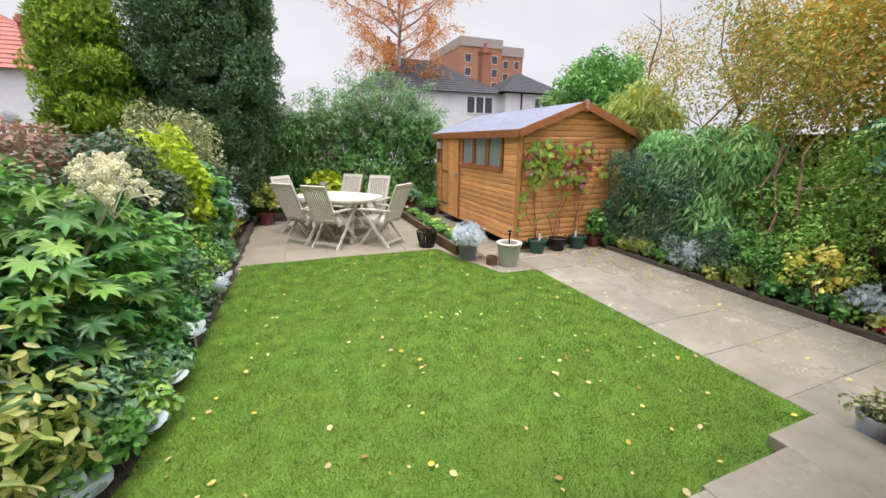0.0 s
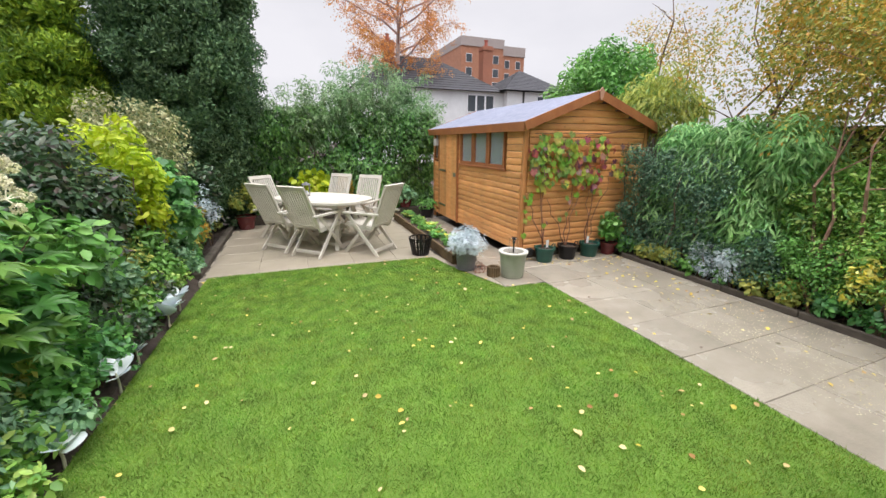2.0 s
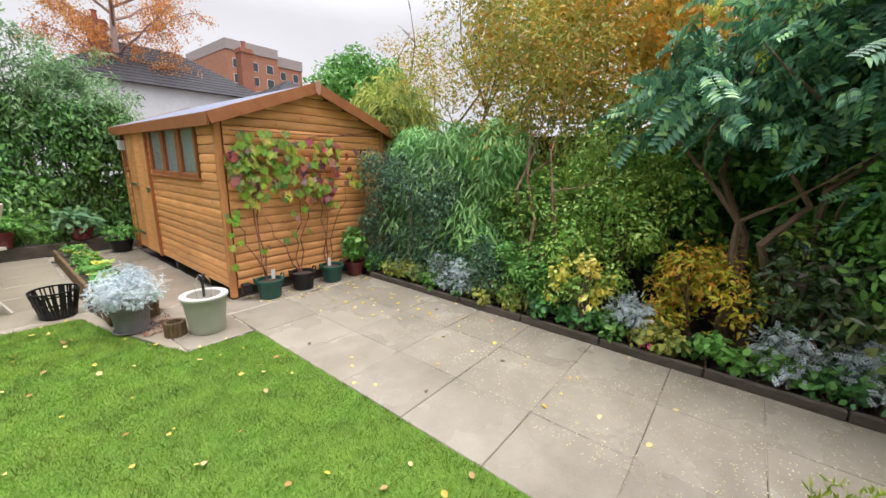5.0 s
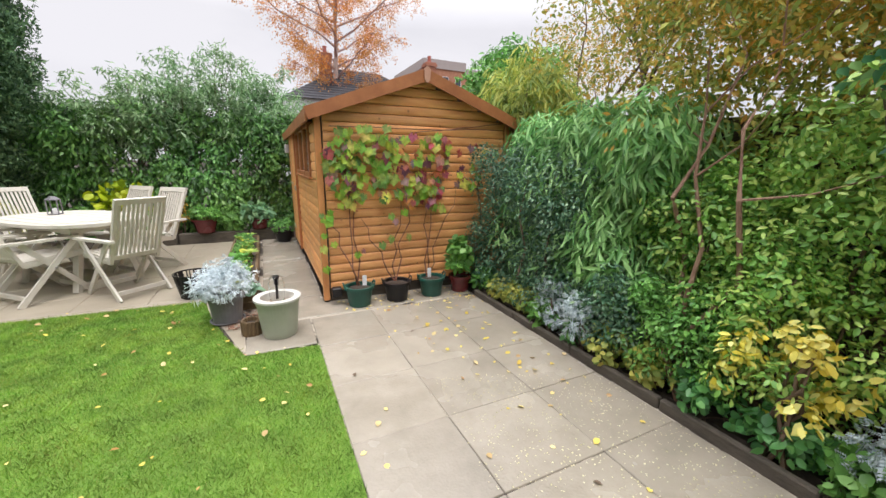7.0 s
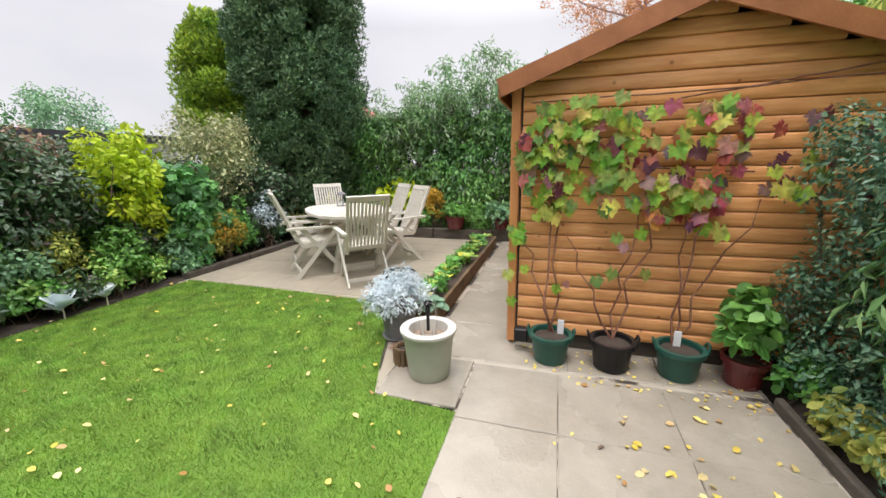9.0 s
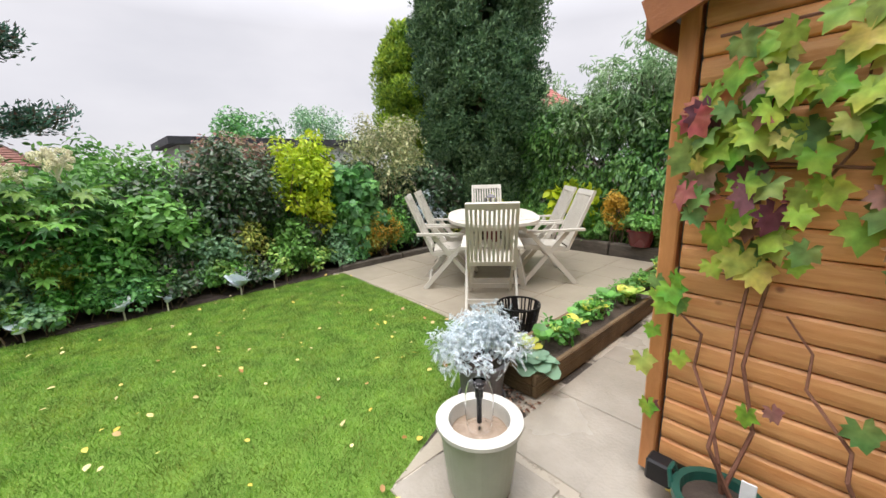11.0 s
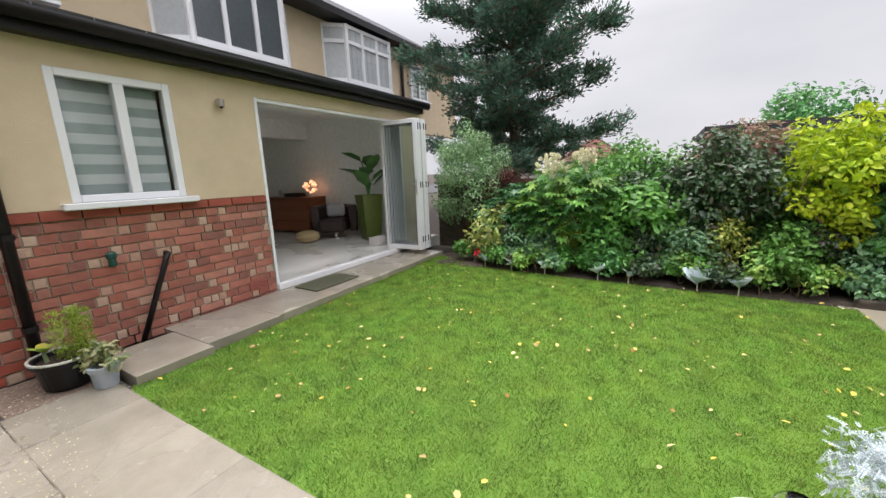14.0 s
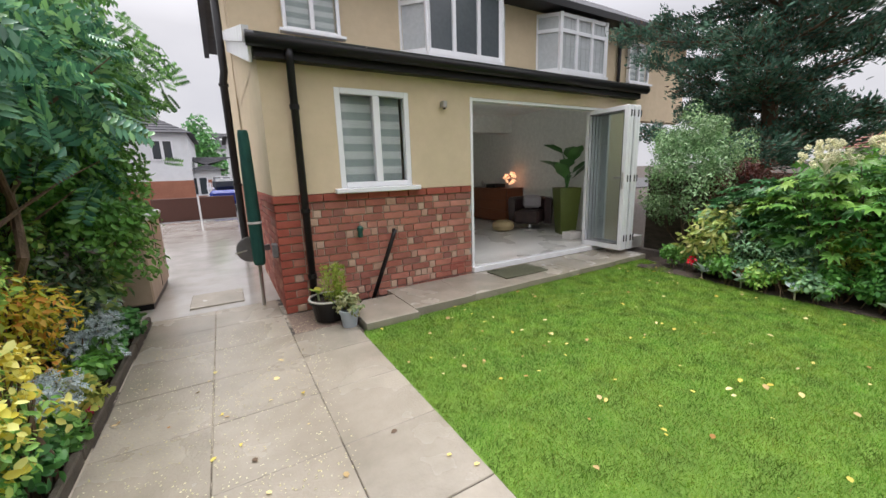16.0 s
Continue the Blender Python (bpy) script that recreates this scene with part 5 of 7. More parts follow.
# silvery shrub by the patio corner
shrub("silver_shrub", "pale silver foliage shrub beside the patio", "shrub", (-1.05, 6.95, 0), (-1.05, 6.95, 0.55), (0.2, 0.25, 0.3), L_SILVER, 1100, 0.06, 0.35, KITE, 30, 0.09)

# right bed
hedge("bamboo_clump", "dense arching green bamboo beside the path", (4.72, 5.30, 2.75, 4.15, 0.45, 1.62), L_BAMBOO, 21000, 0.125, 0.19, 0.25, 230, droop=0.95)
hedge("cotoneaster_hedge", "small-leaved dark evergreen at the shed corner", (4.52, 4.85, 3.2, 4.58, 0.12, 1.40), L_COTON, 26000, 0.032, 0.5, 0.15, 210)
shrub("laurel_tree", "bright green laurel behind the shed", "shrub", (7.9, 8.6, 0), (7.9, 8.6, 2.5), (1.55, 1.2, 1.4), L_MID, 12000, 0.12, 0.42, OVAL, 130, 0.30)
shrub("bamboo_tips", "pale yellow-green bamboo tips over the clump", "shrub", (5.4, 4.9, 0), (5.4, 4.9, 2.0), (0.45, 0.6, 0.6), L_OLIVE, 3500, 0.12, 0.2, KITE, 50, 0.2, droop=0.9)


def small_tree(name, label, base, tops, r, crown, mat, n, length, width, shape=KITE, bark=M_BARK, br=0.2, blobs=120, droop=0.4, twigs=5):
    t = thing(name, label, "tree", pose(*base))
    b = Vector(base)
    for tp in tops:
        p = limb(R, (R.uniform(-0.06, 0.06), R.uniform(-0.06, 0.06), -0.03), Vector(tp) - b, 7, 0.07)
        part("limb", tube(bmesh.new(), p, [r, r * 0.9, r * 0.8, r * 0.65, r * 0.5, r * 0.35, r * 0.15], 7), bark, t)
        for q in range(twigs):
            s = p[R.randint(3, 6)]
            e = s + Vector((R.uniform(-0.6, 0.6), R.uniform(-0.6, 0.6), R.uniform(0.1, 0.6)))
            part("twig", tube(bmesh.new(), limb(R, s, e, 4, 0.08), [r * 0.35, r * 0.25, r * 0.15, r * 0.06], 5), bark, t)
    c, radii = crown
    C = crown_blobs(np.array(c) - np.array(base), radii, blobs, -0.75, 0.35)
    foliage(t, mat, C, br, n, length, width, shape, 0.4, droop, "crown", None)
    return t


M_PINKBARK = surface("pinkish_bark", (0.24, 0.13, 0.09), (0.40, 0.25, 0.18), 0.9, 16, 0.5, 60)
small_tree("crooked_tree", "twisted pink-barked small tree with sparse olive leaves", (4.64, 2.32, 0), ((4.58, 2.42, 1.9), (4.70, 2.2, 2.2), (4.85, 2.55, 2.2)), 0.019, ((4.95, 2.5, 2.15), (0.65, 0.8, 0.85)), L_TURNING, 6000, 0.042, 0.45, bark=M_PINKBARK, twigs=2)
small_tree("autumn_tree", "tall thin tree with orange and yellow autumn leaves", (6.2, 2.0, 0), ((6.0, 1.6, 3.6), (6.3, 2.4, 3.8), (6.6, 1.9, 3.5)), 0.05, ((6.2, 2.1, 2.8), (1.1, 1.9, 1.3)), L_AMBER, 15000, 0.08, 0.5, br=0.26)
small_tree("mahonia_shrub", "tall mahonia with dark pinnate leaves and bare stems", (4.95, 0.75, 0), ((4.7, 0.6, 1.7), (5.0, 1.2, 1.9), (5.1, 0.2, 1.9), (4.7, 1.15, 1.6), (4.75, 0.25, 1.8)), 0.042, ((4.88, 0.65, 1.95), (0.66, 1.05, 0.72)), L_MAHONIA, 760, 0.27, 0.62, RIB, br=0.22, blobs=110, twigs=3)
shrub("variegated_euonymus", "yellow splashed green shrub at the path edge", "shrub", (4.72, 1.95, 0), (4.74, 1.95, 0.50), (0.28, 0.42, 0.48), L_FRESH, 5200, 0.036, 0.5, OVAL, 60, 0.12)
shrub("yellow_flowers", "pale yellow blooms among the shrubs", "flower", (4.52, 1.82, 0), (4.52, 1.85, 0.44), (0.13, 0.32, 0.32), L_YELFL, 560, 0.045, 0.6, OVAL, 20, 0.07)
shrub("skimmia_shrub", "low green evergreen round the crooked trunk", "shrub", (4.60, 2.38, 0), (4.60, 2.38, 0.34), (0.16, 0.34, 0.34), L_MID, 3300, 0.034, 0.5, OVAL, 40, 0.10)
shrub("skimmia_shrub", "low green evergreen beside the bamboo", "shrub", (4.62, 2.85, 0), (4.60, 2.85, 0.32), (0.15, 0.28, 0.32), L_COTON, 3300, 0.034, 0.5, OVAL, 40, 0.10)
shrub("nandina_shrub", "orange and lime nandina in the bed", "shrub", (4.78, 1.05, 0), (4.78, 1.05, 0.46), (0.26, 0.34, 0.44), L_NANDINA, 2200, 0.05, 0.4, KITE, 40, 0.14)
for x, y in ((4.56, 3.30), (4.55, 2.98), (4.58, 1.45), (4.60, 0.55), (4.62, 0.15)):
    shrub("silver_ragwort", "silver grey ragwort with cut leaves", "plant", (x, y, 0), (x, y, 0.22), (0.12, 0.14, 0.22), L_SILVER, 420, 0.07, 0.5, FERN, 20, 0.07, group="silver plants by the path")
shrub("laurel_bush", "mixed green evergreen bush behind the path", "shrub", (5.15, 2.35, 0), (5.02, 2.35, 0.80), (0.40, 0.55, 0.62), L_FRESH, 9500, 0.042, 0.5, OVAL, 80, 0.16)
shrub("laurel_bush", "mixed dark green evergreen bush behind the path", "shrub", (5.5, 0.6, 0), (5.45, 0.7, 0.95), (0.40, 1.3, 0.85), L_MID, 8000, 0.07, 0.5, OVAL, 110, 0.2)
shrub("laurel_bush", "leafy evergreen bush by the driveway", "shrub", (4.95, -0.35, 0), (4.95, -0.3, 0.75), (0.42, 0.45, 0.75), L_FRESH, 4500, 0.075, 0.5, OVAL, 80, 0.17)
for k in range(15):
    y = 0.0 + k * 0.31 + R.uniform(-0.05, 0.05)
    shrub("edging_plant", "low green bedding plant beside the path", "plant", (4.55, y, 0), (4.55, y, 0.12), (0.12, 0.17, 0.13), R.choice([L_MID, L_DARK, L_MID, L_OLIVE]), 380, 0.05, 0.7, OVAL, 16, 0.06, -0.2, nstem=3, stem_r=0.005, group="bedding plants beside the path")
solid("fence", boxes((5.95, 6.0, -2.5, 8.3, -0.05, 1.7)), M_SLEEPER, "dark timber boundary fence behind the shrubs", "fence", "structure")
solid("fence_left", boxes((-2.35, -2.30, 0.2, 9.6, -0.05, 1.15)), M_SLEEPER, "dark timber boundary fence behind the bed", "fence", "structure")

# more mass behind the beds
shrub("mixed_hedge", "dense mixed evergreen hedge along the boundary", "hedge", (-2.15, 3.2, 0), (-2.1, 3.2, 0.75), (0.38, 1.5, 0.72), L_MID, 9000, 0.07, 0.5, OVAL, 130, 0.2)
shrub("mixed_hedge", "dense mixed evergreen hedge along the boundary", "hedge", (-2.15, 5.7, 0), (-2.1, 5.7, 0.8), (0.38, 1.4, 0.8), L_DEEP, 10000, 0.06, 0.5, OVAL, 130, 0.2)
shrub("mixed_hedge", "dark bush in the corner behind the patio", "hedge", (-1.6, 7.9, 0), (-1.6, 7.9, 0.85), (0.5, 0.6, 0.8), L_DEEP, 6000, 0.065, 0.5, OVAL, 90, 0.18)
shrub("cotinus_shrub", "pale pinkish shrub showing over the hedge", "shrub", (-2.3, 4.6, 0), (-2.25, 4.6, 1.30), (0.35, 0.6, 0.42), LM("pink_green_leaf", [(0.16, 0.17, 0.08), (0.28, 0.20, 0.13), (0.34, 0.16, 0.13)]), 2600, 0.06, 0.5, OVAL, 60, 0.16)
shrub("green_thicket", "tall green thicket behind the path shrubs", "shrub", (5.6, 2.6, 0), (5.7, 2.4, 1.4), (0.30, 1.7, 0.8), L_OLIVE, 5500, 0.08, 0.4, OVAL, 150, 0.24)
shrub("green_thicket", "tall leafy thicket beside the driveway", "shrub", (5.5, 0.0, 0), (5.45, -0.1, 1.5), (0.40, 1.1, 1.1), L_MID, 5500, 0.10, 0.42, OVAL, 130, 0.26)
shrub("privet_shrub", "loose green and yellow privet above the low shrubs", "shrub", (4.95, 1.75, 0), (4.92, 1.75, 1.15), (0.36, 0.55, 0.60), L_FRESH, 6000, 0.038, 0.48, OVAL, 70, 0.15)
shrub("privet_shrub", "loose green and yellow privet beside the mahonia", "shrub", (4.95, 0.25, 0), (4.92, 0.25, 0.80), (0.26, 0.45, 0.55), L_FRESH, 3200, 0.05, 0.48, OVAL, 60, 0.14)
small_tree("olive_tree", "tall thin tree with yellowing olive leaves", (5.35, 3.6, 0), ((5.2, 3.3, 3.3), (5.5, 3.9, 3.4), (5.3, 3.4, 2.9)), 0.026, ((5.35, 3.0, 2.6), (0.75, 1.4, 1.0)), L_TURNING, 9500, 0.048, 0.45, br=0.24)
small_tree("ash_sapling", "young tree with drooping green pinnate leaves", (4.9, -0.1, 0), ((4.6, 0.2, 2.5), (4.7, -0.4, 2.8), (4.9, 0.0, 3.0)), 0.035, ((4.68, -0.05, 2.15), (0.58, 0.8, 0.90)), L_HEDGE, 1350, 0.16, 0.7, RIB, br=0.24, blobs=90, droop=0.6, twigs=1)
small_tree("autumn_tree", "tall thin tree with orange and yellow autumn leaves", (7.4, 0.2, 0), ((7.0, -0.2, 4.4), (7.4, 0.8, 4.6)), 0.05, ((7.3, 0.4, 3.3), (1.2, 1.9, 1.4)), L_AMBER, 9000, 0.085, 0.5, br=0.28)
small_tree("thin_tree", "tall slender tree with pinkish bare twigs", (10.5, 9.5, 0), ((10.0, 9.0, 5.5), (10.8, 9.8, 5.2), (11.3, 9.4, 4.6)), 0.05, ((10.7, 9.4, 3.9), (1.6, 1.6, 1.2)), L_AUTUMN, 3500, 0.07, 0.5, br=0.3)


shrub("spotted_laurel", "dark laurel with yellow speckled leaves beside the path", "shrub", (4.72, 0.02, 0), (4.72, 0.02, 0.52), (0.24, 0.30, 0.40), LM("speckled_leaf", [(0.05, 0.13, 0.04), (0.09, 0.20, 0.06), (0.30, 0.36, 0.12)], 0.3, 0.25), 520, 0.13, 0.40, OVAL, 34, 0.12)

# mahonia flower spikes
for x, y, z in ((4.72, 0.75, 2.25), (4.75, 1.25, 2.3), (4.80, 0.35, 2.3), (4.7, 0.95, 1.95)):
    sp = thing("mahonia_flower", "upright yellow mahonia flower spikes", "flower", pose(x, y, z), "mahonia flowers")
    for k in range(6):
        d = unit(np.array([[R.uniform(-0.7, 0.7), R.uniform(-0.7, 0.7), 1.0]]))[0]
        C = np.array([d * (0.02 + 0.13 * i / 9) for i in range(10)])
        foliage(sp, L_YELFL, C, 0.012, 90, 0.014, 0.8, KITE, 0.2, 0, "spike", None)


# ---------- spruce behind the bed ----------
def spruce(base, h):
    t = thing("spruce_tree", "tall blue-green spruce with layered ragged branches", "tree", pose(*base))
    part("trunk", tube(bmesh.new(), limb(R, (0, 0, -0.05), (0.1, 0.05, h), 8, 0.008), [0.15, 0.14, 0.12, 0.10, 0.085, 0.06, 0.04, 0.015], 9), M_BARK, t)
    C, T = [], []
    nb = 48
    for k in range(nb):
        z = 1.35 + (h - 1.5) * (k / nb)
        a = k * 2.4 + R.uniform(-0.4, 0.4)
        ln = 2.7 * (1 - 0.42 * k / nb) * R.uniform(0.40, 1.1)
        out = Vector((math.cos(a), math.sin(a), 0))
        side = Vector((-out.y, out.x, 0))
        start = Vector((0.05, 0.02, z))
        lift = R.uniform(-0.28, 0.12)
        p = [start + out * ln * f + side * R.gauss(0, 0.05) * ln * f + Vector((0, 0, ln * (lift * f + 0.30 * f * f))) for f in (0, 0.2, 0.4, 0.6, 0.8, 1.0)]
        part("branch", tube(bmesh.new(), p, [0.034, 0.028, 0.022, 0.016, 0.010, 0.005], 6), M_BARK, t)
        tw = bmesh.new()
        for i in range(1, 6):
            for sgn in (-1, 1):
                for q in range(2):
                    o = p[i].lerp(p[i - 1], R.random())
                    e = o + (side * sgn * R.uniform(0.5, 1.0) + out * R.uniform(0.3, 0.9)) * (0.20 + 0.32 * (1 - i / 7) * min(1.0, ln)) + Vector((0, 0, R.uniform(0.0, 0.16)))
                    tube(tw, [o, (o + e) / 2 + Vector((0, 0, -0.02)), e], [0.007, 0.005, 0.003], 3)
                    for f in (0.55, 1.0):
                        C.append(list(o.lerp(e, f)))
                        T.append(list(e - o))
        part("twig", tw, M_BARK, t)
    C, T = np.array(C), unit(np.array(T))
    n = 105000
    i = NR.integers(0, len(C), n)
    P = C[i] + T[i] * NR.normal(0, 0.05, n)[:, None] + NR.normal(0, 0.082, (n, 3)) * np.array([1, 1, 0.7])
    D = unit(T[i] + 0.75 * rand_dirs(n) + np.array([0, 0, 0.25]))
    me = leaf_mesh("needles", KITE, P, D, rand_dirs(n), 0.065 + 0.05 * NR.random(n), 0.34)
    me.materials.append(L_SPRUCE)
    nd = new("needles", me)
    nd.parent = t
    return t


spruce((-4.5, 0.85, 0), 6.8)
shrub("far_hedge", "neighbouring garden hedge beyond the boundary", "hedge", (-4.2, 3.2, 0), (-4.2, 3.2, 0.9), (0.7, 1.6, 0.8), L_MID, 5000, 0.09, 0.5, OVAL, 90, 0.26)
shrub("far_tree", "round dark green tree over the hedge", "tree", (-7.5, 6.3, 0), (-7.5, 6.3, 1.7), (1.0, 0.9, 1.1), L_DARK, 5000, 0.10, 0.5, OVAL, 80, 0.3)
shrub("far_tree", "small rounded blue-green tree beyond the bed", "tree", (-8.0, 8.6, 0), (-8.0, 8.6, 2.1), (0.9, 0.9, 1.15), L_BLUE, 4200, 0.09, 0.45, KITE, 80, 0.24)

# ---------- birch far behind ----------
def birch(base, h, spread):
    t = thing("birch_tree", "tall birch with orange autumn leaves on fine weeping twigs", "tree", pose(*base))
    part("trunk", tube(bmesh.new(), limb(R, (0, 0, 0), (0.3, 0, h * 0.92), 7, 0.012), [0.28, 0.25, 0.21, 0.16, 0.11, 0.07, 0.03], 8), plain("pale_bark", (0.42, 0.34, 0.30), 0.9), t)
    C = []
    wood = plain("pink_twig", (0.36, 0.24, 0.21), 0.9)
    for k in range(34):
        z = h * (0.25 + 0.68 * k / 34)
        a = k * 2.4
        ln = spread * math.sin(math.pi * (0.25 + 0.7 * (1 - k / 34))) * R.uniform(0.7, 1.05)
        e = Vector((math.cos(a) * ln, math.sin(a) * ln, z + ln * 0.55))
        p = limb(R, (0.1, 0, z), e, 6, 0.04)
        part("branch", tube(bmesh.new(), p, [0.07, 0.06, 0.045, 0.035, 0.022, 0.01], 5), wood, t)
        bm = bmesh.new()
        for i in range(2, 6):
            for q in range(7):
                d = p[i] + Vector((R.gauss(0, 0.5), R.gauss(0, 0.5), R.uniform(-1.1, 0.35)))
                tube(bm, [p[i], (p[i] + d) / 2 + Vector((0, 0, 0.15)), d], [0.012, 0.009, 0.004], 3)
                C.append(list(d))
                C.append(list((p[i] + d) / 2))
        part("twig", bm, wood, t)
    foliage(t, L_ORANGE, np.array(C), 0.42, 42000, 0.10, 0.6, KITE, 0.2, 0.6, "crown", None, shell=0.1)
    return t


birch((7.2, 27, 0), 14.0, 5.6)

# ---------- houses behind ----------
M_WHITEWALL = surface("white_wall", (0.68, 0.69, 0.70), (0.76, 0.77, 0.78), 0.9, 3, 0.2, 40, stain=0.1)
M_REDTILE = surface("red_roof_tile", (0.36, 0.10, 0.07), (0.48, 0.16, 0.12), 0.6, 5, 0.4, 20)
M_FLATBRICK = surface("orange_brown_brick", (0.34, 0.15, 0.085), (0.44, 0.21, 0.13), 0.9, 1.5, 0.2, 10)
M_DARKGLASS = plain("dark_window_glass", (0.05, 0.06, 0.07), 0.1)


def hip_roof(x0, x1, y0, y1, z0, z1, o=0.35):
    """A hipped roof with a ridge along x, laid in courses."""
    bm = bmesh.new()
    h = (y1 - y0) / 2
    n = 14
    last = None
    for k in range(n):
        f0, f1 = k / n, (k + 1) / n
        for (f, fn, dz) in ((f0, f1, 0.035),):
            def rect(q, add):
                i = q * (h + o)
                return [(x0 - o + i, y0 - o + i), (x1 + o - i, y0 - o + i), (x1 + o - i, y1 + o - i), (x0 - o + i, y1 + o - i)], z0 + (z1 - z0) * q + add
            a, za = rect(f, dz)
            b, zb = rect(fn * 0.999, 0.0)
            va = [bm.verts.new((*p, za)) for p in a]
            if last:
                for i in range(4):
                    bm.faces.new((last[i], last[(i + 1) % 4], va[(i + 1) % 4], va[i]))
            vb = [bm.verts.new((*p, zb)) for p in b]
            for i in range(4):
                bm.faces.new((va[i], va[(i + 1) % 4], vb[(i + 1) % 4], vb[i]))
            if k == 0:
                bm.faces.new(va[::-1])
            last = vb
    return bm


def chimney(parent, x, y, z0, z1, w=0.7):
    c = part("chimney", boxes((x - w / 2, x + w / 2, y - 0.35, y + 0.35, z0, z1), (x - w / 2 - 0.05, x + w / 2 + 0.05, y - 0.4, y + 0.4, z1 - 0.25, z1 - 0.1)), M_BRICKFAR, parent, "red brick chimney")
    part("pot", lathe(bmesh.new(), [(0.13, 0), (0.11, 0.35), (0.14, 0.38), (0.14, 0.42)], (x, y, z1), 10), M_REDTILE, c)


def far_window(parent, x0, x1, y, z0, z1, panes=2, s=-1):
    """A white framed window on a wall that faces along y."""
    w = part("window", boxes((x0, x1, min(y, y + s * 0.05), max(y, y + s * 0.05), z0, z1)), M_UPVC, parent)
    d = (x1 - x0) / panes
    for k in range(panes):
        part("pane", boxes((x0 + k * d + 0.07, x0 + (k + 1) * d - 0.07, min(y + s * 0.052, y + s * 0.07), max(y + s * 0.052, y + s * 0.07), z0 + 0.08, z1 - 0.08)), M_DARKGLASS, w)


back = thing("white_house", "white rendered house with dark hipped tile roof beyond the hedge", "house", pose(0.6, 0, 0.25))
part("wall", boxes((3.4, 17.9, 24.6, 32, -0.1, 4.55)), M_WHITEWALL, back)
part("roof", hip_roof(3.6, 13.0, 24.6, 31.5, 4.5, 7.0), M_TILE, back)
part("roof", hip_roof(13.2, 17.9, 24.0, 28.6, 4.62, 6.3), M_TILE, back)
part("wall", boxes((13.3, 17.8, 24.05, 24.58, -0.1, 4.6)), M_WHITEWALL, back)
chimney(back, 6.1, 27.5, 5.8, 7.7)
chimney(back, 12.5, 25.8, 5.0, 7.5)
far_window(back, 10.6, 12.6, 24.6, 3.2, 4.35, 3)
far_window(back, 15.6, 16.8, 24.05, 3.4, 4.4, 2)
part("gutter_pipe", boxes((14.5, 14.6, 23.98, 24.04, 0, 4.6)), M_BLACK, back)

flats = thing("apartment_building", "brown brick block of flats in the distance", "building", pose(3.2, 0, -1.4))
part("wall", boxes((36, 47.2, 90, 112, -0.1, 25.0)), M_FLATBRICK, flats)
part("wall", boxes((47.2, 54.5, 92, 112, -0.1, 24.0)), M_FLATBRICK, flats)
part("wall", boxes((54.5, 56.5, 94, 110, -0.1, 18.0)), M_FLATBRICK, flats)
part("parapet", boxes((35.9, 47.3, 89.8, 112, 25.0, 27.0), (47.3, 54.6, 91.8, 112, 24.0, 26.2)), plain("grey_parapet", (0.36, 0.31, 0.29), 0.9), flats, "pale grey parapet")
for fl in range(5):
    z = 21.5 - fl * 3.0
    for x in (37.2, 41.0, 44.4):
        far_window(flats, x, x + 1.6, 90, z, z + 1.9, 1)
    for x in (48.8, 52.0):
        far_window(flats, x, x + 1.4, 92, z - 0.4, z + 1.5, 1)

left = thing("red_roof_house", "white house with red tiled roof and timber deck", "house", pose(0, 0, 0))
part("wall", boxes((-16, -7.35, 18.2, 24, -0.1, 3.9)), M_WHITEWALL, left)
part("roof", hip_roof(-16, -7.3, 18.2, 24, 3.85, 6.4, 0.25), M_REDTILE, left)
chimney(left, -8.0, 18.9, 4.3, 5.65, 0.62)
far_window(left, -7.95, -7.45, 18.2, 2.55, 3.65, 1)
part("dish", lathe(bmesh.new(), [(0.22, 0), (0.18, 0.03), (0.01, 0.06)], (0, 0, 0), 14), plain("grey_dish", (0.4, 0.42, 0.45), 0.5), left, "grey satellite dish").matrix_local = pose(-9.0, 18.12, 2.35, 90)
deck = thing("deck_railing", "brown stained timber deck railing in the neighbouring garden", "railing", pose(-10.5, 15.5, 0))
part("rail", boxes((0, 4.4, -0.04, 0.04, 1.9, 1.98)), M_TRIM, deck)
part("rail", boxes((0, 4.4, -0.04, 0.04, 1.3, 1.37)), M_TRIM, deck)
for k in range(4):
    part("post", boxes((k * 1.4, k * 1.4 + 0.12, -0.06, 0.06, -0.09, 2.05)), M_TRIM, deck)
for k in range(26):
    part("baluster", boxes((0.16 + k * 0.16, 0.22 + k * 0.16, -0.02, 0.02, 1.37, 1.9)), M_TRIM, deck)

roofs = thing("bungalow", "low tiled roof of a bungalow beyond the bed", "house", pose(0, 0, 0))
part("wall", boxes((-22, -17, -1.0, 1.6, -0.1, 1.7)), M_WHITEWALL, roofs)
part("roof", hip_roof(-22, -17, -1.0, 1.6, 1.65, 2.9), surface("brown_roof_tile", (0.16, 0.07, 0.05), (0.24, 0.11, 0.08), 0.8, 5, 0.3, 20), roofs)
garage = thing("flat_roof_garage", "grey flat-roofed outbuilding beyond the hedge", "building", pose(0, 0, 0))
part("wall", boxes((-8.5, -6.0, 4.6, 9.6, -0.1, 1.85)), M_WHITEWALL, garage)
part("roof", boxes((-8.7, -5.8, 4.4, 9.8, 1.85, 2.0)), M_TILE, garage)

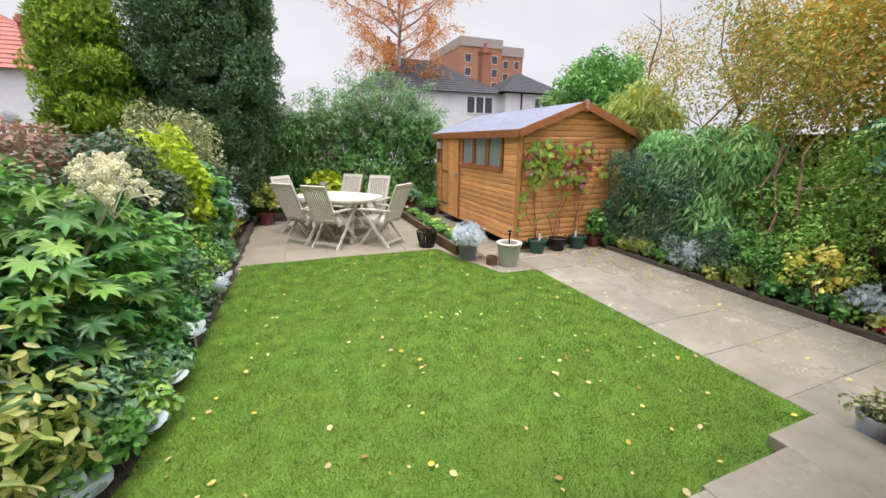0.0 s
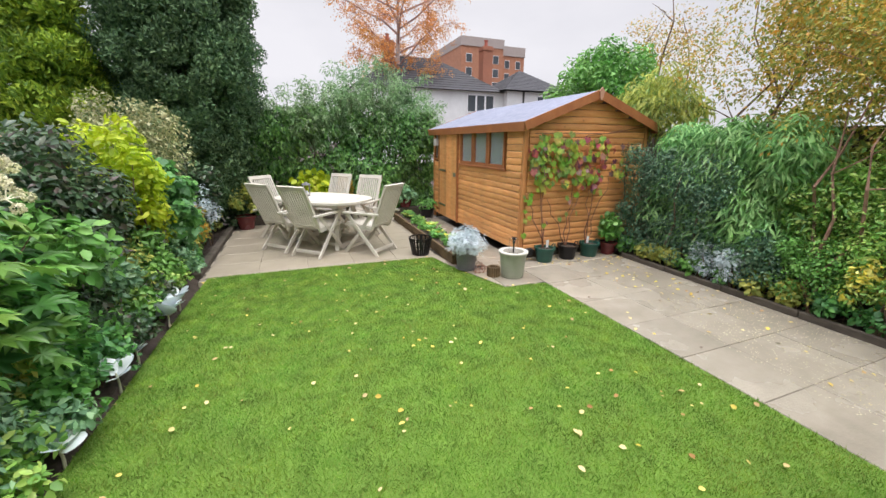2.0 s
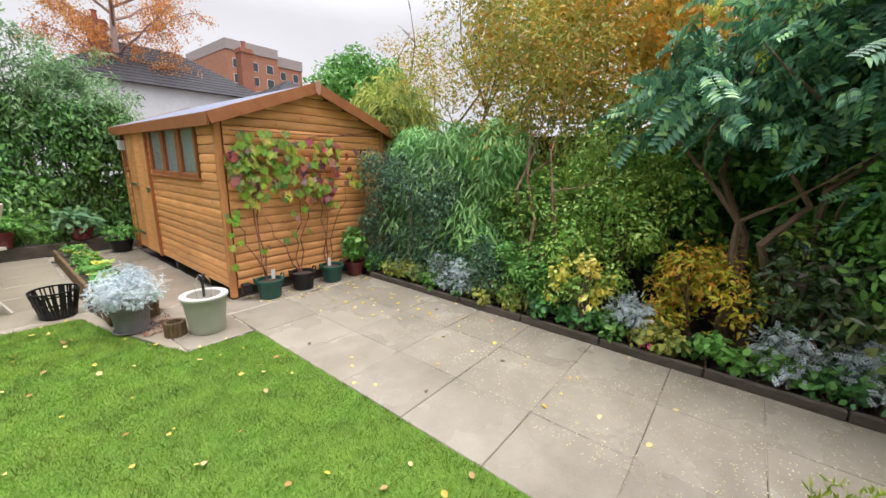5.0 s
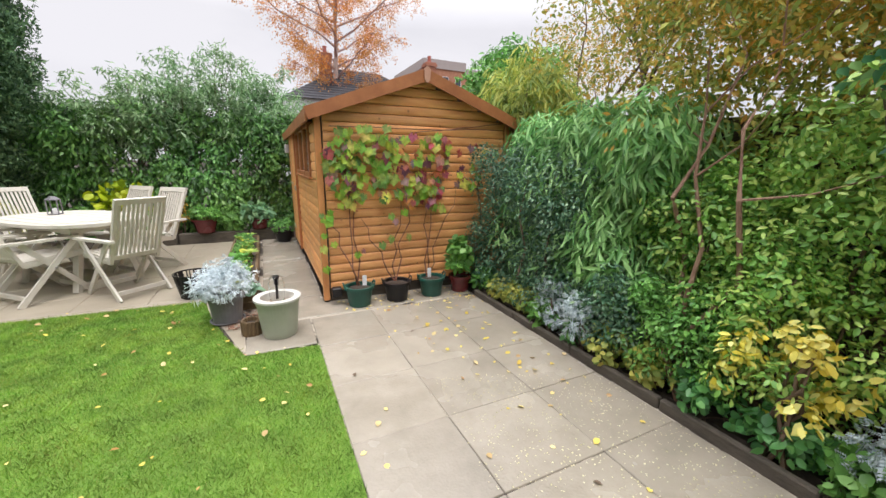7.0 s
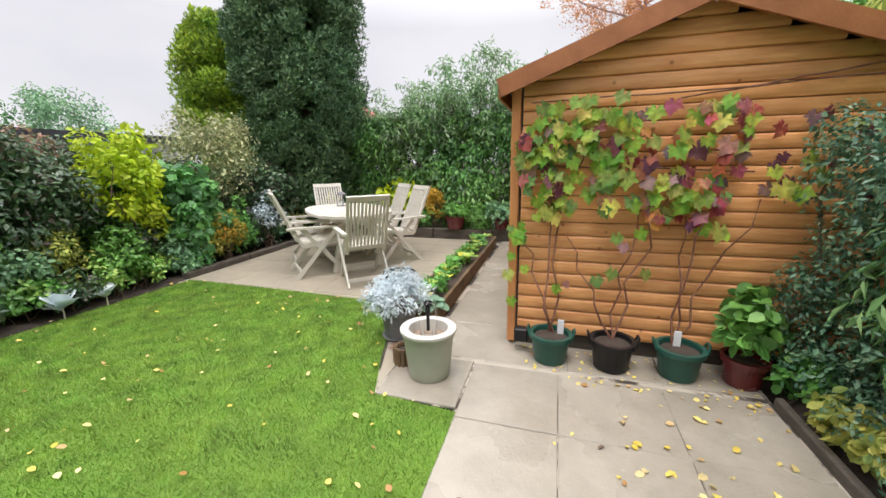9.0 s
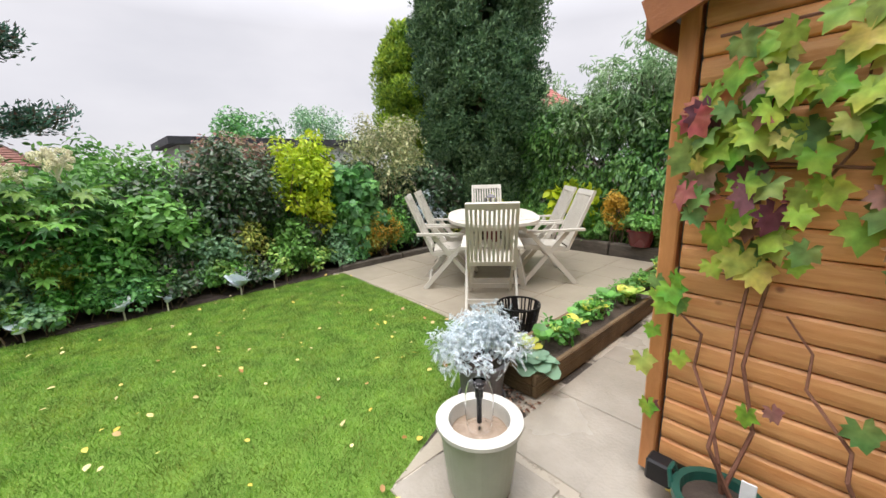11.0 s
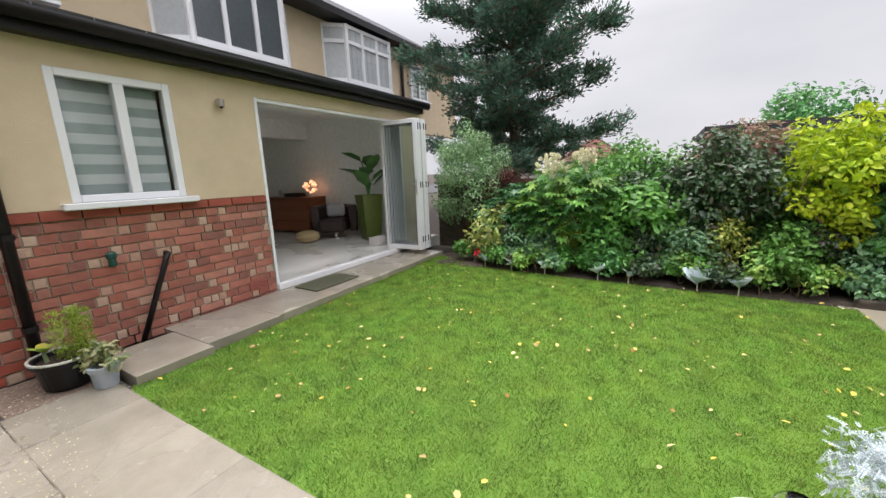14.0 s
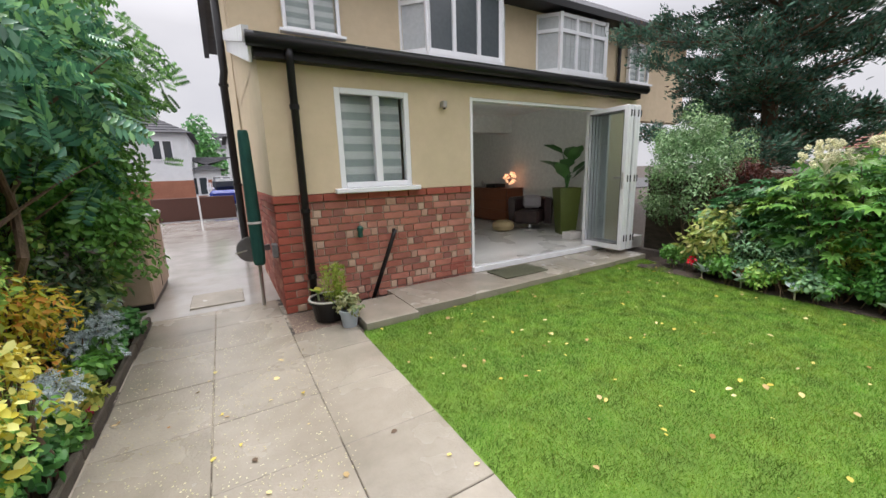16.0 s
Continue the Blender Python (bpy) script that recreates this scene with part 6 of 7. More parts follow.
# ---------- street side ----------
def street_house(x0, x1, y0, y1, ze, zr, wall, label):
    t = thing("street_house", label, "house", pose(0, 0, 0))
    part("wall", boxes((x0, x1, y0, y1, -0.1, ze)), wall, t)
    part("base", boxes((x0 - 0.02, x1 + 0.02, y1, y1 + 0.04, -0.1, 1.3)), M_BRICKFAR, t)
    part("roof", hip_roof(x0, x1, y0, y1, ze - 0.05, zr, 0.3), M_TILE, t)
    far_window(t, x0 + 0.7, x0 + 1.7, y1, ze - 1.5, ze - 0.4, 2, 1)
    far_window(t, x1 - 1.9, x1 - 0.9, y1, ze - 1.5, ze - 0.4, 2, 1)
    return t


street_house(5.0, 10.5, -30, -22, 3.9, 6.2, M_WHITEWALL, "white house with dark roof across the street")
street_house(3.6, 5.0, -27, -22.5, 1.9, 2.7, M_WHITEWALL, "small white garage across the street")
street_house(1.5, 5.2, -52, -46, 4.6, 6.6, M_WHITEWALL, "pale house far down the street")
street_house(-3.5, 2.9, -34, -27, 4.2, 6.2, M_WHITEWALL, "white and brick house across the street")
shrub("street_tree", "dark conifer across the street", "tree", (4.8, -38, 0), (4.8, -38, 3.2), (1.6, 1.6, 3.6), L_DARK, 2600, 0.35, 0.5, OVAL, 60, 0.6)
gates = thing("driveway_gate", "low brown boarded double gates across the driveway", "gate", pose(0, 0, 0))
M_GATE = plain("brown_gate", (0.075, 0.028, 0.02), 0.55)
part("leaf", boxes((3.36, 4.34, -10.55, -10.50, 0.04, 0.77), bevel=0.01), M_GATE, gates)
part("leaf", boxes((4.40, 5.6, -10.55, -10.50, 0.04, 0.76), bevel=0.01), M_GATE, gates)
part("post", boxes((4.345, 4.395, -10.57, -10.48, 0.0, 0.80)), M_UPVC, gates)
white_fence = thing("white_fence", "white picket panel across the street", "fence", pose(3.3, -20, 0))
for k in range(9):
    part("picket", boxes((k * 0.12, k * 0.12 + 0.08, 0, 0.03, 0, 1.15)), M_UPVC, white_fence)
part("rail", boxes((0, 1.06, 0.03, 0.06, 0.8, 0.9)), M_UPVC, white_fence)
car = thing("parked_car", "blue car parked beyond the gates", "car", pose(3.3, -16.5, 0))
M_CARBLUE = plain("blue_car_paint", (0.02, 0.04, 0.25), 0.25)
part("body", boxes((-0.85, 0.85, -2, 2, 0.25, 0.85), bevel=0.12), M_CARBLUE, car)
part("cabin", boxes((-0.7, 0.7, -1.1, 1.3, 0.85, 1.35), bevel=0.14), M_DARKGLASS, car)
for x in (-0.8, 0.8):
    for y in (-1.3, 1.3):
        part("wheel", lathe(bmesh.new(), [(0.18, -0.1), (0.3, -0.09), (0.3, 0.09), (0.18, 0.1)], (0, 0, 0), 16), M_BLACK, car).matrix_local = pose(x, y, 0.3, 0, 90, 0)

shrub("driveway_bush", "tall mixed leafy bush beside the driveway", "shrub", (4.70, -0.15, 0), (4.62, -0.1, 1.15), (0.34, 0.50, 0.95), L_MID, 8000, 0.06, 0.48, OVAL, 100, 0.18)
shrub("driveway_bush", "olive leaved bush beside the path", "shrub", (4.80, 0.42, 0), (4.82, 0.42, 0.55), (0.26, 0.40, 0.45), L_DEEP, 2200, 0.06, 0.45, KITE, 60, 0.15)
shrub("red_geranium", "single bright red bloom by the path edge", "flower", (4.47, 1.30, 0), (4.47, 1.30, 0.09), (0.03, 0.03, 0.02), L_PINKFL, 26, 0.03, 0.8, OVAL, 4, 0.02, nstem=2, stem_r=0.003)

# ---------- pots and small things by the shed ----------
M_GREENPOT = plain("dark_green_plastic", (0.012, 0.075, 0.055), 0.4)
M_GREYPOT = surface("grey_pot", (0.15, 0.145, 0.15), (0.21, 0.205, 0.21), 0.6, 8, 0.15, 60)
M_SAGE = surface("sage_green_glaze", (0.31, 0.33, 0.25), (0.37, 0.39, 0.30), 0.45, 6, 0.05, 60, stain=0.1)
M_RIM = surface("pale_rim", (0.55, 0.54, 0.48), (0.63, 0.62, 0.56), 0.5, 8, 0.08, 60)
M_MAROON = surface("maroon_glaze", (0.10, 0.018, 0.02), (0.16, 0.03, 0.03), 0.25, 5, 0.05, 40)
M_LABEL = plain("white_plant_label", (0.8, 0.8, 0.8), 0.5)


def pot(name, label, x, y, r, h, mat, z=0.0, taper=0.8, handles=False, group="", soil=True, rim=0.012):
    t = thing(name, label, "plant pot", pose(x, y, z), group)
    part("body", lathe(bmesh.new(), [(r * taper * 0.94, 0), (r * taper, 0.006), (r * 0.97, h - 0.03), (r + rim, h - 0.028), (r + rim, h), (r - 0.012, h), (r - 0.02, h - 0.04), (0.005, h - 0.042)], (0, 0, 0), 28, False), mat, t, smooth=False)
    if soil:
        part("soil", lathe(bmesh.new(), [(r - 0.018, h - 0.05), (r - 0.02, h - 0.028), (r * 0.5, h - 0.018), (0.005, h - 0.016)], (0, 0, 0), 20), M_SOIL, t)
    if handles:
        for s in (-1, 1):
            part("handle", tube(bmesh.new(), [(s * (r + 0.005), -0.04, h - 0.02), (s * (r + 0.02), -0.02, h + 0.03), (s * (r + 0.02), 0.02, h + 0.03), (s * (r + 0.005), 0.04, h - 0.02)], 0.008, 6), mat, t)
    return t


for x, m, lb in ((3.27, M_GREENPOT, "dark green plastic tub against the shed"), (3.64, M_BLACK, "black plastic tub against the shed"), (4.01, M_GREENPOT, "dark green plastic tub against the shed")):
    p = pot("plant_tub", lb, x, 4.52, 0.125, 0.19, m, handles=True, group="tubs at the foot of the shed")
for x in (3.33, 4.0):
    solid("plant_label", boxes((x - 0.02, x + 0.02, 4.55, 4.556, 0.17, 0.27), bevel=0.002), M_LABEL, "white plastic plant label in the tub", "label")
solid("solar_box", boxes((3.03, 3.12, 4.56, 4.63, 0.08, 0.17), bevel=0.008), M_BLACK, "small black solar box on the shed corner", "box")
# vine on the gable
vine = thing("grape_vine", "grape vine with green and purple leaves on the shed gable", "vine", pose(SX0, SY0 - 0.03, 0))
for x0, tops in ((0.28, ((0.18, 1.35), (0.42, 1.5), (0.05, 0.9))), (0.65, ((0.95, 1.3), (0.35, 0.8), (0.75, 1.0))), (1.02, ((1.15, 1.2), (1.0, 0.95), (1.35, 1.05)))):
    for tx, tz in tops:
        part("stem", tube(bmesh.new(), limb(R, (x0 + R.uniform(-0.03, 0.03), -0.10, 0.17), (tx, -0.015, tz), 7, 0.05), [0.008, 0.007, 0.006, 0.006, 0.005, 0.004, 0.003], 5), M_TWIG, vine)
for a, b in (((0.1, 1.62), (1.9, 1.66)), ((0.15, 1.25), (1.3, 1.2)), ((0.9, 1.6), (1.95, 1.74))):
    part("stem", tube(bmesh.new(), limb(R, (a[0], -0.02, a[1]), (b[0], -0.02, b[1]), 9, 0.012), 0.005, 5), M_TWIG, vine)


def vine_leaves(n, x0, x1, z0, z1, red, size=0.064):
    for i in range(round(n * 1.35)):
        x, z = R.uniform(x0, x1), R.uniform(z0, z1)
        d = np.array([[R.uniform(-0.7, 0.7), -0.25, -1.0]])
        nn = np.array([[R.uniform(-0.9, 0.9), -1.0, R.uniform(-0.2, 1.0)]])
        me = leaf_mesh("leaf", VINE, np.zeros((1, 3)), d, nn, np.array([size * R.uniform(0.7, 1.35)]), 1.0)
        me.materials.append(L_VINE_RED if R.random() < red * 0.8 + 0.06 else L_VINE)
        lf = new("leaf", me)
        lf.parent = vine
        lf.location = (x, R.uniform(-0.10, -0.02), z + 0.03)


vine_leaves(70, 0.08, 0.70, 1.15, 1.60, 0.06)
vine_leaves(26, 0.02, 0.35, 1.05, 1.45, 0.35)
vine_leaves(44, 0.65, 1.25, 1.10, 1.55, 0.62)
vine_leaves(26, 0.80, 1.20, 0.82, 1.15, 0.55)
vine_leaves(16, 1.35, 1.80, 1.05, 1.48, 0.6)
vine_leaves(12, 0.45, 0.95, 0.95, 1.15, 0.2)
vine_leaves(9, 0.15, 0.40, 0.85, 1.05, 0.0)
vine_leaves(9, -0.02, 0.10, 0.25, 0.85, 0.0, 0.05)
vine_leaves(6, 0.25, 0.9, 0.35, 0.85, 0.3, 0.05)
p = pot("plant_pot", "brown pot with a leafy green plant by the hedge", 4.34, 4.52, 0.11, 0.17, M_MAROON)
foliage(p, L_MID, crown_blobs((0, 0, 0.36), (0.10, 0.11, 0.20), 22, -0.5), 0.06, 330, 0.075, 0.75, OVAL, name="leaves")

# fountain planter
ft = thing("fountain_planter", "sage green tapered planter used as a small fountain", "fountain", pose(2.56, 4.15, 0) @ Matrix.Diagonal((1.0, 1.0, 0.88, 1)))
part("body", lathe(bmesh.new(), [(0.118, 0), (0.122, 0.01), (0.124, 0.03), (0.128, 0.032), (0.152, 0.30), (0.158, 0.302), (0.160, 0.335), (0.150, 0.336)], (0, 0, 0), 40, False), M_SAGE, ft)
part("rim", lathe(bmesh.new(), [(0.155, 0.333), (0.170, 0.335), (0.170, 0.352), (0.155, 0.356), (0.120, 0.352), (0.114, 0.27), (0.112, 0.27), (0.112, 0.333)], (0, 0, 0), 40, False), M_RIM, ft, "pale smooth rim")
part("bowl", lathe(bmesh.new(), [(0.1145, 0.285), (0.108, 0.283), (0.09, 0.288), (0.05, 0.30), (0.004, 0.304)], (0, 0, 0), 30, False), surface("wet_sand", (0.25, 0.18, 0.12), (0.40, 0.31, 0.23), 0.5, 20, 0.5, 60), ft, "wet pebbles under shallow water")
part("nozzle", lathe(bmesh.new(), [(0.010, 0.33), (0.010, 0.45), (0.016, 0.455), (0.016, 0.50), (0.024, 0.515), (0.026, 0.53), (0.020, 0.5325)], (0, 0, 0), 14), M_BLACK, ft, "black fountain nozzle")
bell = [(0.012, 0.535), (0.030, 0.533), (0.046, 0.515), (0.055, 0.47), (0.057, 0.41), (0.053, 0.35), (0.048, 0.305)]
wb = part("water_bell", lathe(bmesh.new(), bell + [(r - 0.0012, z - 0.001) for r, z in bell[::-1]] + bell[:1], (0, 0, 0), 28, False), glass("water", (1, 1, 1), 0.02, 1.2), ft, "thin bell of clear water", True)
wb.visible_shadow = False

gp = pot("grey_pot", "grey plastic pot with silver ragwort", 2.17, 4.60, 0.135, 0.23, M_GREYPOT)
foliage(gp, L_WHITE, crown_blobs((0, -0.02, 0.33), (0.22, 0.22, 0.13), 60, -0.4), 0.065, 1500, 0.052, 0.34, FERN, name="silver_leaves", ground=None)
foliage(gp, L_SILVER, crown_blobs((0.02, 0.06, 0.40), (0.13, 0.12, 0.14), 26, -0.3), 0.05, 600, 0.045, 0.4, FERN, name="grey_leaves", ground=None)
solid("pot_saucer", lathe(bmesh.new(), [(0.12, 0.0), (0.135, 0.015), (0.125, 0.016), (0.118, 0.004)], (2.17, 4.60, 0), 24), M_GREYPOT, "grey plastic saucer under the pot", "saucer")
lp = thing("log_pot", "small planter made of short brown logs", "plant pot", pose(2.36, 4.24, 0))
for k in range(14):
    a = 2 * math.pi * k / 14
    part("log", lathe(bmesh.new(), [(0.014, 0), (0.0155, 0.006), (0.0155, 0.105 + R.uniform(-0.01, 0.01)), (0.012, 0.115)], (0.062 * math.cos(a), 0.062 * math.sin(a), 0), 7), M_DECK, lp)
part("soil", lathe(bmesh.new(), [(0.055, 0.0), (0.055, 0.085)], (0, 0, 0), 14), M_SOIL, lp)

# black slatted basket
bk = thing("fire_basket", "black metal basket with cut-out sides on the patio", "basket", pose(1.83, 5.40, 0))
part("base", lathe(bmesh.new(), [(0.115, 0.0), (0.115, 0.012)], (0, 0, 0), 24), M_BLACK, bk)
for z, r in ((0.012, 0.118), (0.13, 0.142), (0.235, 0.160)):
    part("hoop", lathe(bmesh.new(), [(r - 0.004, z - 0.006), (r + 0.004, z - 0.006), (r + 0.004, z + 0.008), (r - 0.004, z + 0.008), (r - 0.004, z - 0.006)], (0, 0, 0), 28, False), M_BLACK, bk)
for k in range(34):
    a = 2 * math.pi * k / 34
    a2 = a + R.uniform(-0.12, 0.12)
    part("strut", bar((0.116 * math.cos(a), 0.116 * math.sin(a), 0.005), (0.160 * math.cos(a2), 0.160 * math.sin(a2), 0.235), R.uniform(0.010, 0.024), 0.005, (math.cos(a), math.sin(a), 0)), M_BLACK, bk)

# planting in the raised planter
def rosette(name, label, x, y, z, n, size, mat, lift=0.5):
    t = thing(name, label, "plant", pose(x, y, z))
    part("stalk", tube(bmesh.new(), [(0, 0, -0.03), (0.01, 0, 0.06)], [0.014, 0.010], 7), plain("pale_stalk", (0.3, 0.38, 0.2), 0.6), t)
    for i in range(n):
        a = i * 2.4
        k = 1 - i / n * 0.6
        d = np.array([[math.cos(a), math.sin(a), lift + 0.9 * (i / n)]])
        me = leaf_mesh("leaf", ([(0, 0, 0), (0.25, 0.28, 0.06), (0.62, 0.46, 0.05), (0.92, 0.28, -0.04), (1, 0, -0.08), (0.92, -0.28, -0.04), (0.62, -0.46, 0.05), (0.25, -0.28, 0.06), (0.5, 0, -0.01)], [(0, 8, 1), (1, 8, 2), (2, 8, 3), (3, 8, 4), (4, 8, 5), (5, 8, 6), (6, 8, 7), (7, 8, 0)]), np.zeros((1, 3)), d, np.array([[0, 0, 1.0]]), np.array([size * k]), 0.9)
        me.materials.append(mat)
        lf = new("leaf", me)
        lf.parent = t
        lf.location = (0, 0, 0.05)
    return t


L_CABBAGE = LM("blue_green_cabbage", [(0.13, 0.24, 0.15), (0.20, 0.33, 0.21)], 0.5, 0.2)
L_SQUASH = LM("lime_squash_leaf", [(0.20, 0.34, 0.06), (0.38, 0.46, 0.10), (0.50, 0.45, 0.06)], 0.5, 0.3)
rosette("cabbage_plant", "blue-green cabbage spilling over the planter corner", 2.33, 4.88, 0.135, 15, 0.165, L_CABBAGE, -0.35)
rosette("cabbage_plant", "blue-green cabbage spilling over the planter corner", 2.20, 4.95, 0.13, 9, 0.13, L_SQUASH, 0.4)
for k in range(17):
    y = 5.10 + k * 0.16
    rosette("squash_plant", "lime and yellowing leafy crop in the raised planter", 2.23 + R.uniform(-0.07, 0.07), y, 0.125, R.randint(5, 8), R.uniform(0.085, 0.145), L_SQUASH if k % 3 else L_MID, R.uniform(0.1, 0.9))
for k in range(5):
    shrub("salad_plant", "small green seedlings in the raised planter", "plant", (2.22, 5.3 + k * 0.5, 0.12), (2.22, 5.3 + k * 0.5, 0.19), (0.12, 0.16, 0.07), L_MID, 260, 0.04, 0.6, OVAL, 14, 0.05, nstem=3, stem_r=0.004)

# pots at the back of the patio
def potted(name, label, x, y, z, r, h, mat, lm, n, ln, top, shape=OVAL):
    p = pot(name, label, x, y, r, h, mat, z, 0.72)
    foliage(p, lm, crown_blobs((0, 0, h + top * 0.45), (r * 1.25, r * 1.25, top * 0.6), 26, -0.2), 0.07, n, ln, 0.5, shape, name="leaves", ground=None)
    return p


sleeper(-0.82, 2.9, 8.41, 8.62, 0.10, "soil-topped timber bed edge behind the patio")
potted("glazed_pot", "maroon glazed pot with clipped green plant", 1.62, 8.33, 0.165, 0.18, 0.22, M_MAROON, L_MID, 900, 0.05, 0.16)
potted("glazed_pot", "maroon glazed pot with broad green leaves", 2.42, 8.33, 0.185, 0.15, 0.17, M_MAROON, L_BLUE, 160, 0.13, 0.22)
potted("black_pot", "black tub with a small plant beside the shed", 2.78, 7.95, 0.0, 0.15, 0.19, M_BLACK, L_MID, 200, 0.06, 0.16)
potted("glazed_pot", "large maroon pot in the patio corner", -0.62, 7.98, 0.0, 0.17, 0.24, M_MAROON, L_OLIVE, 900, 0.07, 0.5)
shrub("yellow_hosta", "yellow and lime broad-leaved plant behind the table", "plant", (0.62, 8.55, 0.1), (0.55, 8.45, 0.62), (0.42, 0.18, 0.30), L_YELLOW, 300, 0.13, 0.75, OVAL, 30, 0.10, nstem=8)
shrub("orange_barberry", "small golden orange shrub behind the patio", "shrub", (1.22, 8.5, 0.1), (1.22, 8.5, 0.55), (0.17, 0.16, 0.30), LM("gold_leaf", [(0.45, 0.28, 0.03), (0.55, 0.36, 0.05)], 0.5), 1500, 0.04, 0.5, OVAL, 36, 0.07)
for x in (0.2, 0.95, 1.95, -0.3):
    shrub("fern_plant", "green fern tuft behind the patio edge", "plant", (x, 8.5, 0.1), (x, 8.45, 0.35), (0.2, 0.14, 0.22), L_MID, 160, 0.16, 0.5, FERN, 20, 0.08, nstem=4, stem_r=0.005)
lantern = thing("table_lantern", "small dark metal lantern on the table", "lantern", pose(0.42, 6.74, 0.711))
part("base", boxes((-0.05, 0.05, -0.05, 0.05, 0, 0.012)), M_GREYPOT, lantern)
for x in (-0.045, 0.045):
    for y in (-0.045, 0.045):
        part("post", bar((x, y, 0.012), (x, y, 0.16), 0.01, 0.01), M_GREYPOT, lantern)
part("roof", lathe(bmesh.new(), [(0.07, 0.16), (0.07, 0.168), (0.025, 0.20), (0.005, 0.205)], (0, 0, 0), 4), M_GREYPOT, lantern)
part("candle", lathe(bmesh.new(), [(0.022, 0.012), (0.022, 0.07)], (0, 0, 0), 12), M_LABEL, lantern)

# ---------- by the house ----------
bu = pot("blue_bucket", "pale blue-grey metal bucket with a variegated plant", 2.86, 0.74, 0.078, 0.15, surface("zinc_blue", (0.38, 0.44, 0.50), (0.50, 0.55, 0.60), 0.5, 8, 0.1, 60), rim=0.006)
foliage(bu, L_VARIEG, crown_blobs((0, 0, 0.19), (0.11, 0.11, 0.07), 22, -0.4), 0.05, 420, 0.035, 0.6, OVAL, name="leaves", ground=None)
bp_ = pot("black_pot", "large black pot with cream rim and upright heather", 2.96, 0.46, 0.165, 0.20, M_BLACK)
part("rim_band", lathe(bmesh.new(), [(0.166, 0.196), (0.182, 0.197), (0.182, 0.208), (0.166, 0.209), (0.166, 0.196)], (0, 0, 0), 28, False), M_RIM, bp_, "cream worn rim")
C = np.array([[R.gauss(-0.06, 0.05), R.gauss(0.05, 0.05), 0.0] for _ in range(26)])
H = np.concatenate([C + np.array([0, 0, 0.18 + 0.30 * f]) * np.array([1, 1, 1]) for f in np.linspace(0, 1, 7)])
foliage(bp_, LM("lime_heather", [(0.16, 0.28, 0.03), (0.28, 0.38, 0.05), (0.36, 0.42, 0.08)], 0.5), H, 0.02, 1500, 0.028, 0.25, KITE, 0.1, -1.0, name="heather", ground=None)
rosette("lily_plant", "yellowing broad leaves in the black pot", 3.04, 0.44, 0.19, 7, 0.10, L_SQUASH, 0.9)
solid("outdoor_tap", lathe(bmesh.new(), [(0.02, -0.06), (0.026, -0.05), (0.024, 0.0), (0.032, 0.01), (0.034, 0.04), (0.02, 0.055)], (2.52, 0.155, 0.73), 12), M_GREENPOT, "green covered outdoor tap on the brick wall", "tap")
wlamp = thing("wall_lamp", "small round metal wall lamp", "lamp", pose(1.49, 0.115, 2.01))
part("mount", boxes((-0.025, 0.025, 0, 0.02, -0.03, 0.03), bevel=0.004), M_CHROME, wlamp)
part("shade", lathe(bmesh.new(), [(0.02, -0.035), (0.032, -0.03), (0.032, 0.03), (0.02, 0.035)], (0, 0.05, 0), 14), M_CHROME, wlamp)
part("sensor", lathe(bmesh.new(), [(0.012, -0.05), (0.018, -0.036)], (0, 0.05, 0), 10), M_BLACK, wlamp)
vent = thing("air_brick", "terracotta louvred air brick near the door", "vent", pose(1.34, 0.116, 0.14))
for k in range(5):
    part("slat", boxes((-0.10, 0.10, 0, 0.010, k * 0.022, k * 0.022 + 0.013)), M_REDTILE, vent)
dr = thing("rotary_dryer", "folded rotary dryer under a dark green cover", "clothes dryer", pose(3.44, -0.33, 0))
part("pole", tube(bmesh.new(), [(0.01, 0, 0.0), (0, 0, 0.5)], 0.018, 10), M_CHROME, dr)
part("cover", lathe(bmesh.new(), [(0.048, 0.43), (0.058, 0.46), (0.062, 0.9), (0.056, 1.4), (0.048, 1.72), (0.04, 1.745)], (0, 0, 0), 12), surface("green_fabric", (0.008, 0.07, 0.06), (0.02, 0.12, 0.10), 0.8, 12, 0.4, 30, stretch=(1, 1, 0.3)), dr, "creased dark green fabric cover")
part("strap", lathe(bmesh.new(), [(0.064, 0.85), (0.066, 0.852), (0.066, 0.87), (0.064, 0.872)], (0, 0, 0), 12), M_UPVC, dr)
reel = thing("hose_reel", "grey hose reel on the side wall", "hose reel", pose(3.50, -0.62, 0.55))
part("drum", lathe(bmesh.new(), [(0.02, -0.05), (0.13, -0.045), (0.13, -0.03), (0.06, -0.025), (0.06, 0.025), (0.13, 0.03), (0.13, 0.045), (0.02, 0.05)], (0, 0, 0), 24), M_GREYPOT, reel).matrix_local = pose(0, 0, 0, 90)
part("hose", lathe(bmesh.new(), [(0.061, -0.024), (0.105, -0.024), (0.11, 0), (0.105, 0.024), (0.061, 0.024)], (0, 0, 0), 24), surface("green_yellow_hose", (0.12, 0.2, 0.03), (0.4, 0.4, 0.05), 0.5, 30), reel).matrix_local = pose(0, 0, 0, 90)
part("bracket", boxes((-0.20, -0.02, -0.02, 0.02, -0.03, 0.03)), M_GREYPOT, reel)
part("crank", bar((0.03, 0.06, 0), (0.15, 0.07, -0.02), 0.012, 0.012), M_CHROME, reel)
solid("socket_box", boxes((HX + 0.002, HX + 0.05, -0.05, 0.06, 0.55, 0.68), bevel=0.006), M_GREYPOT, "grey outdoor socket box on the side wall", "socket")
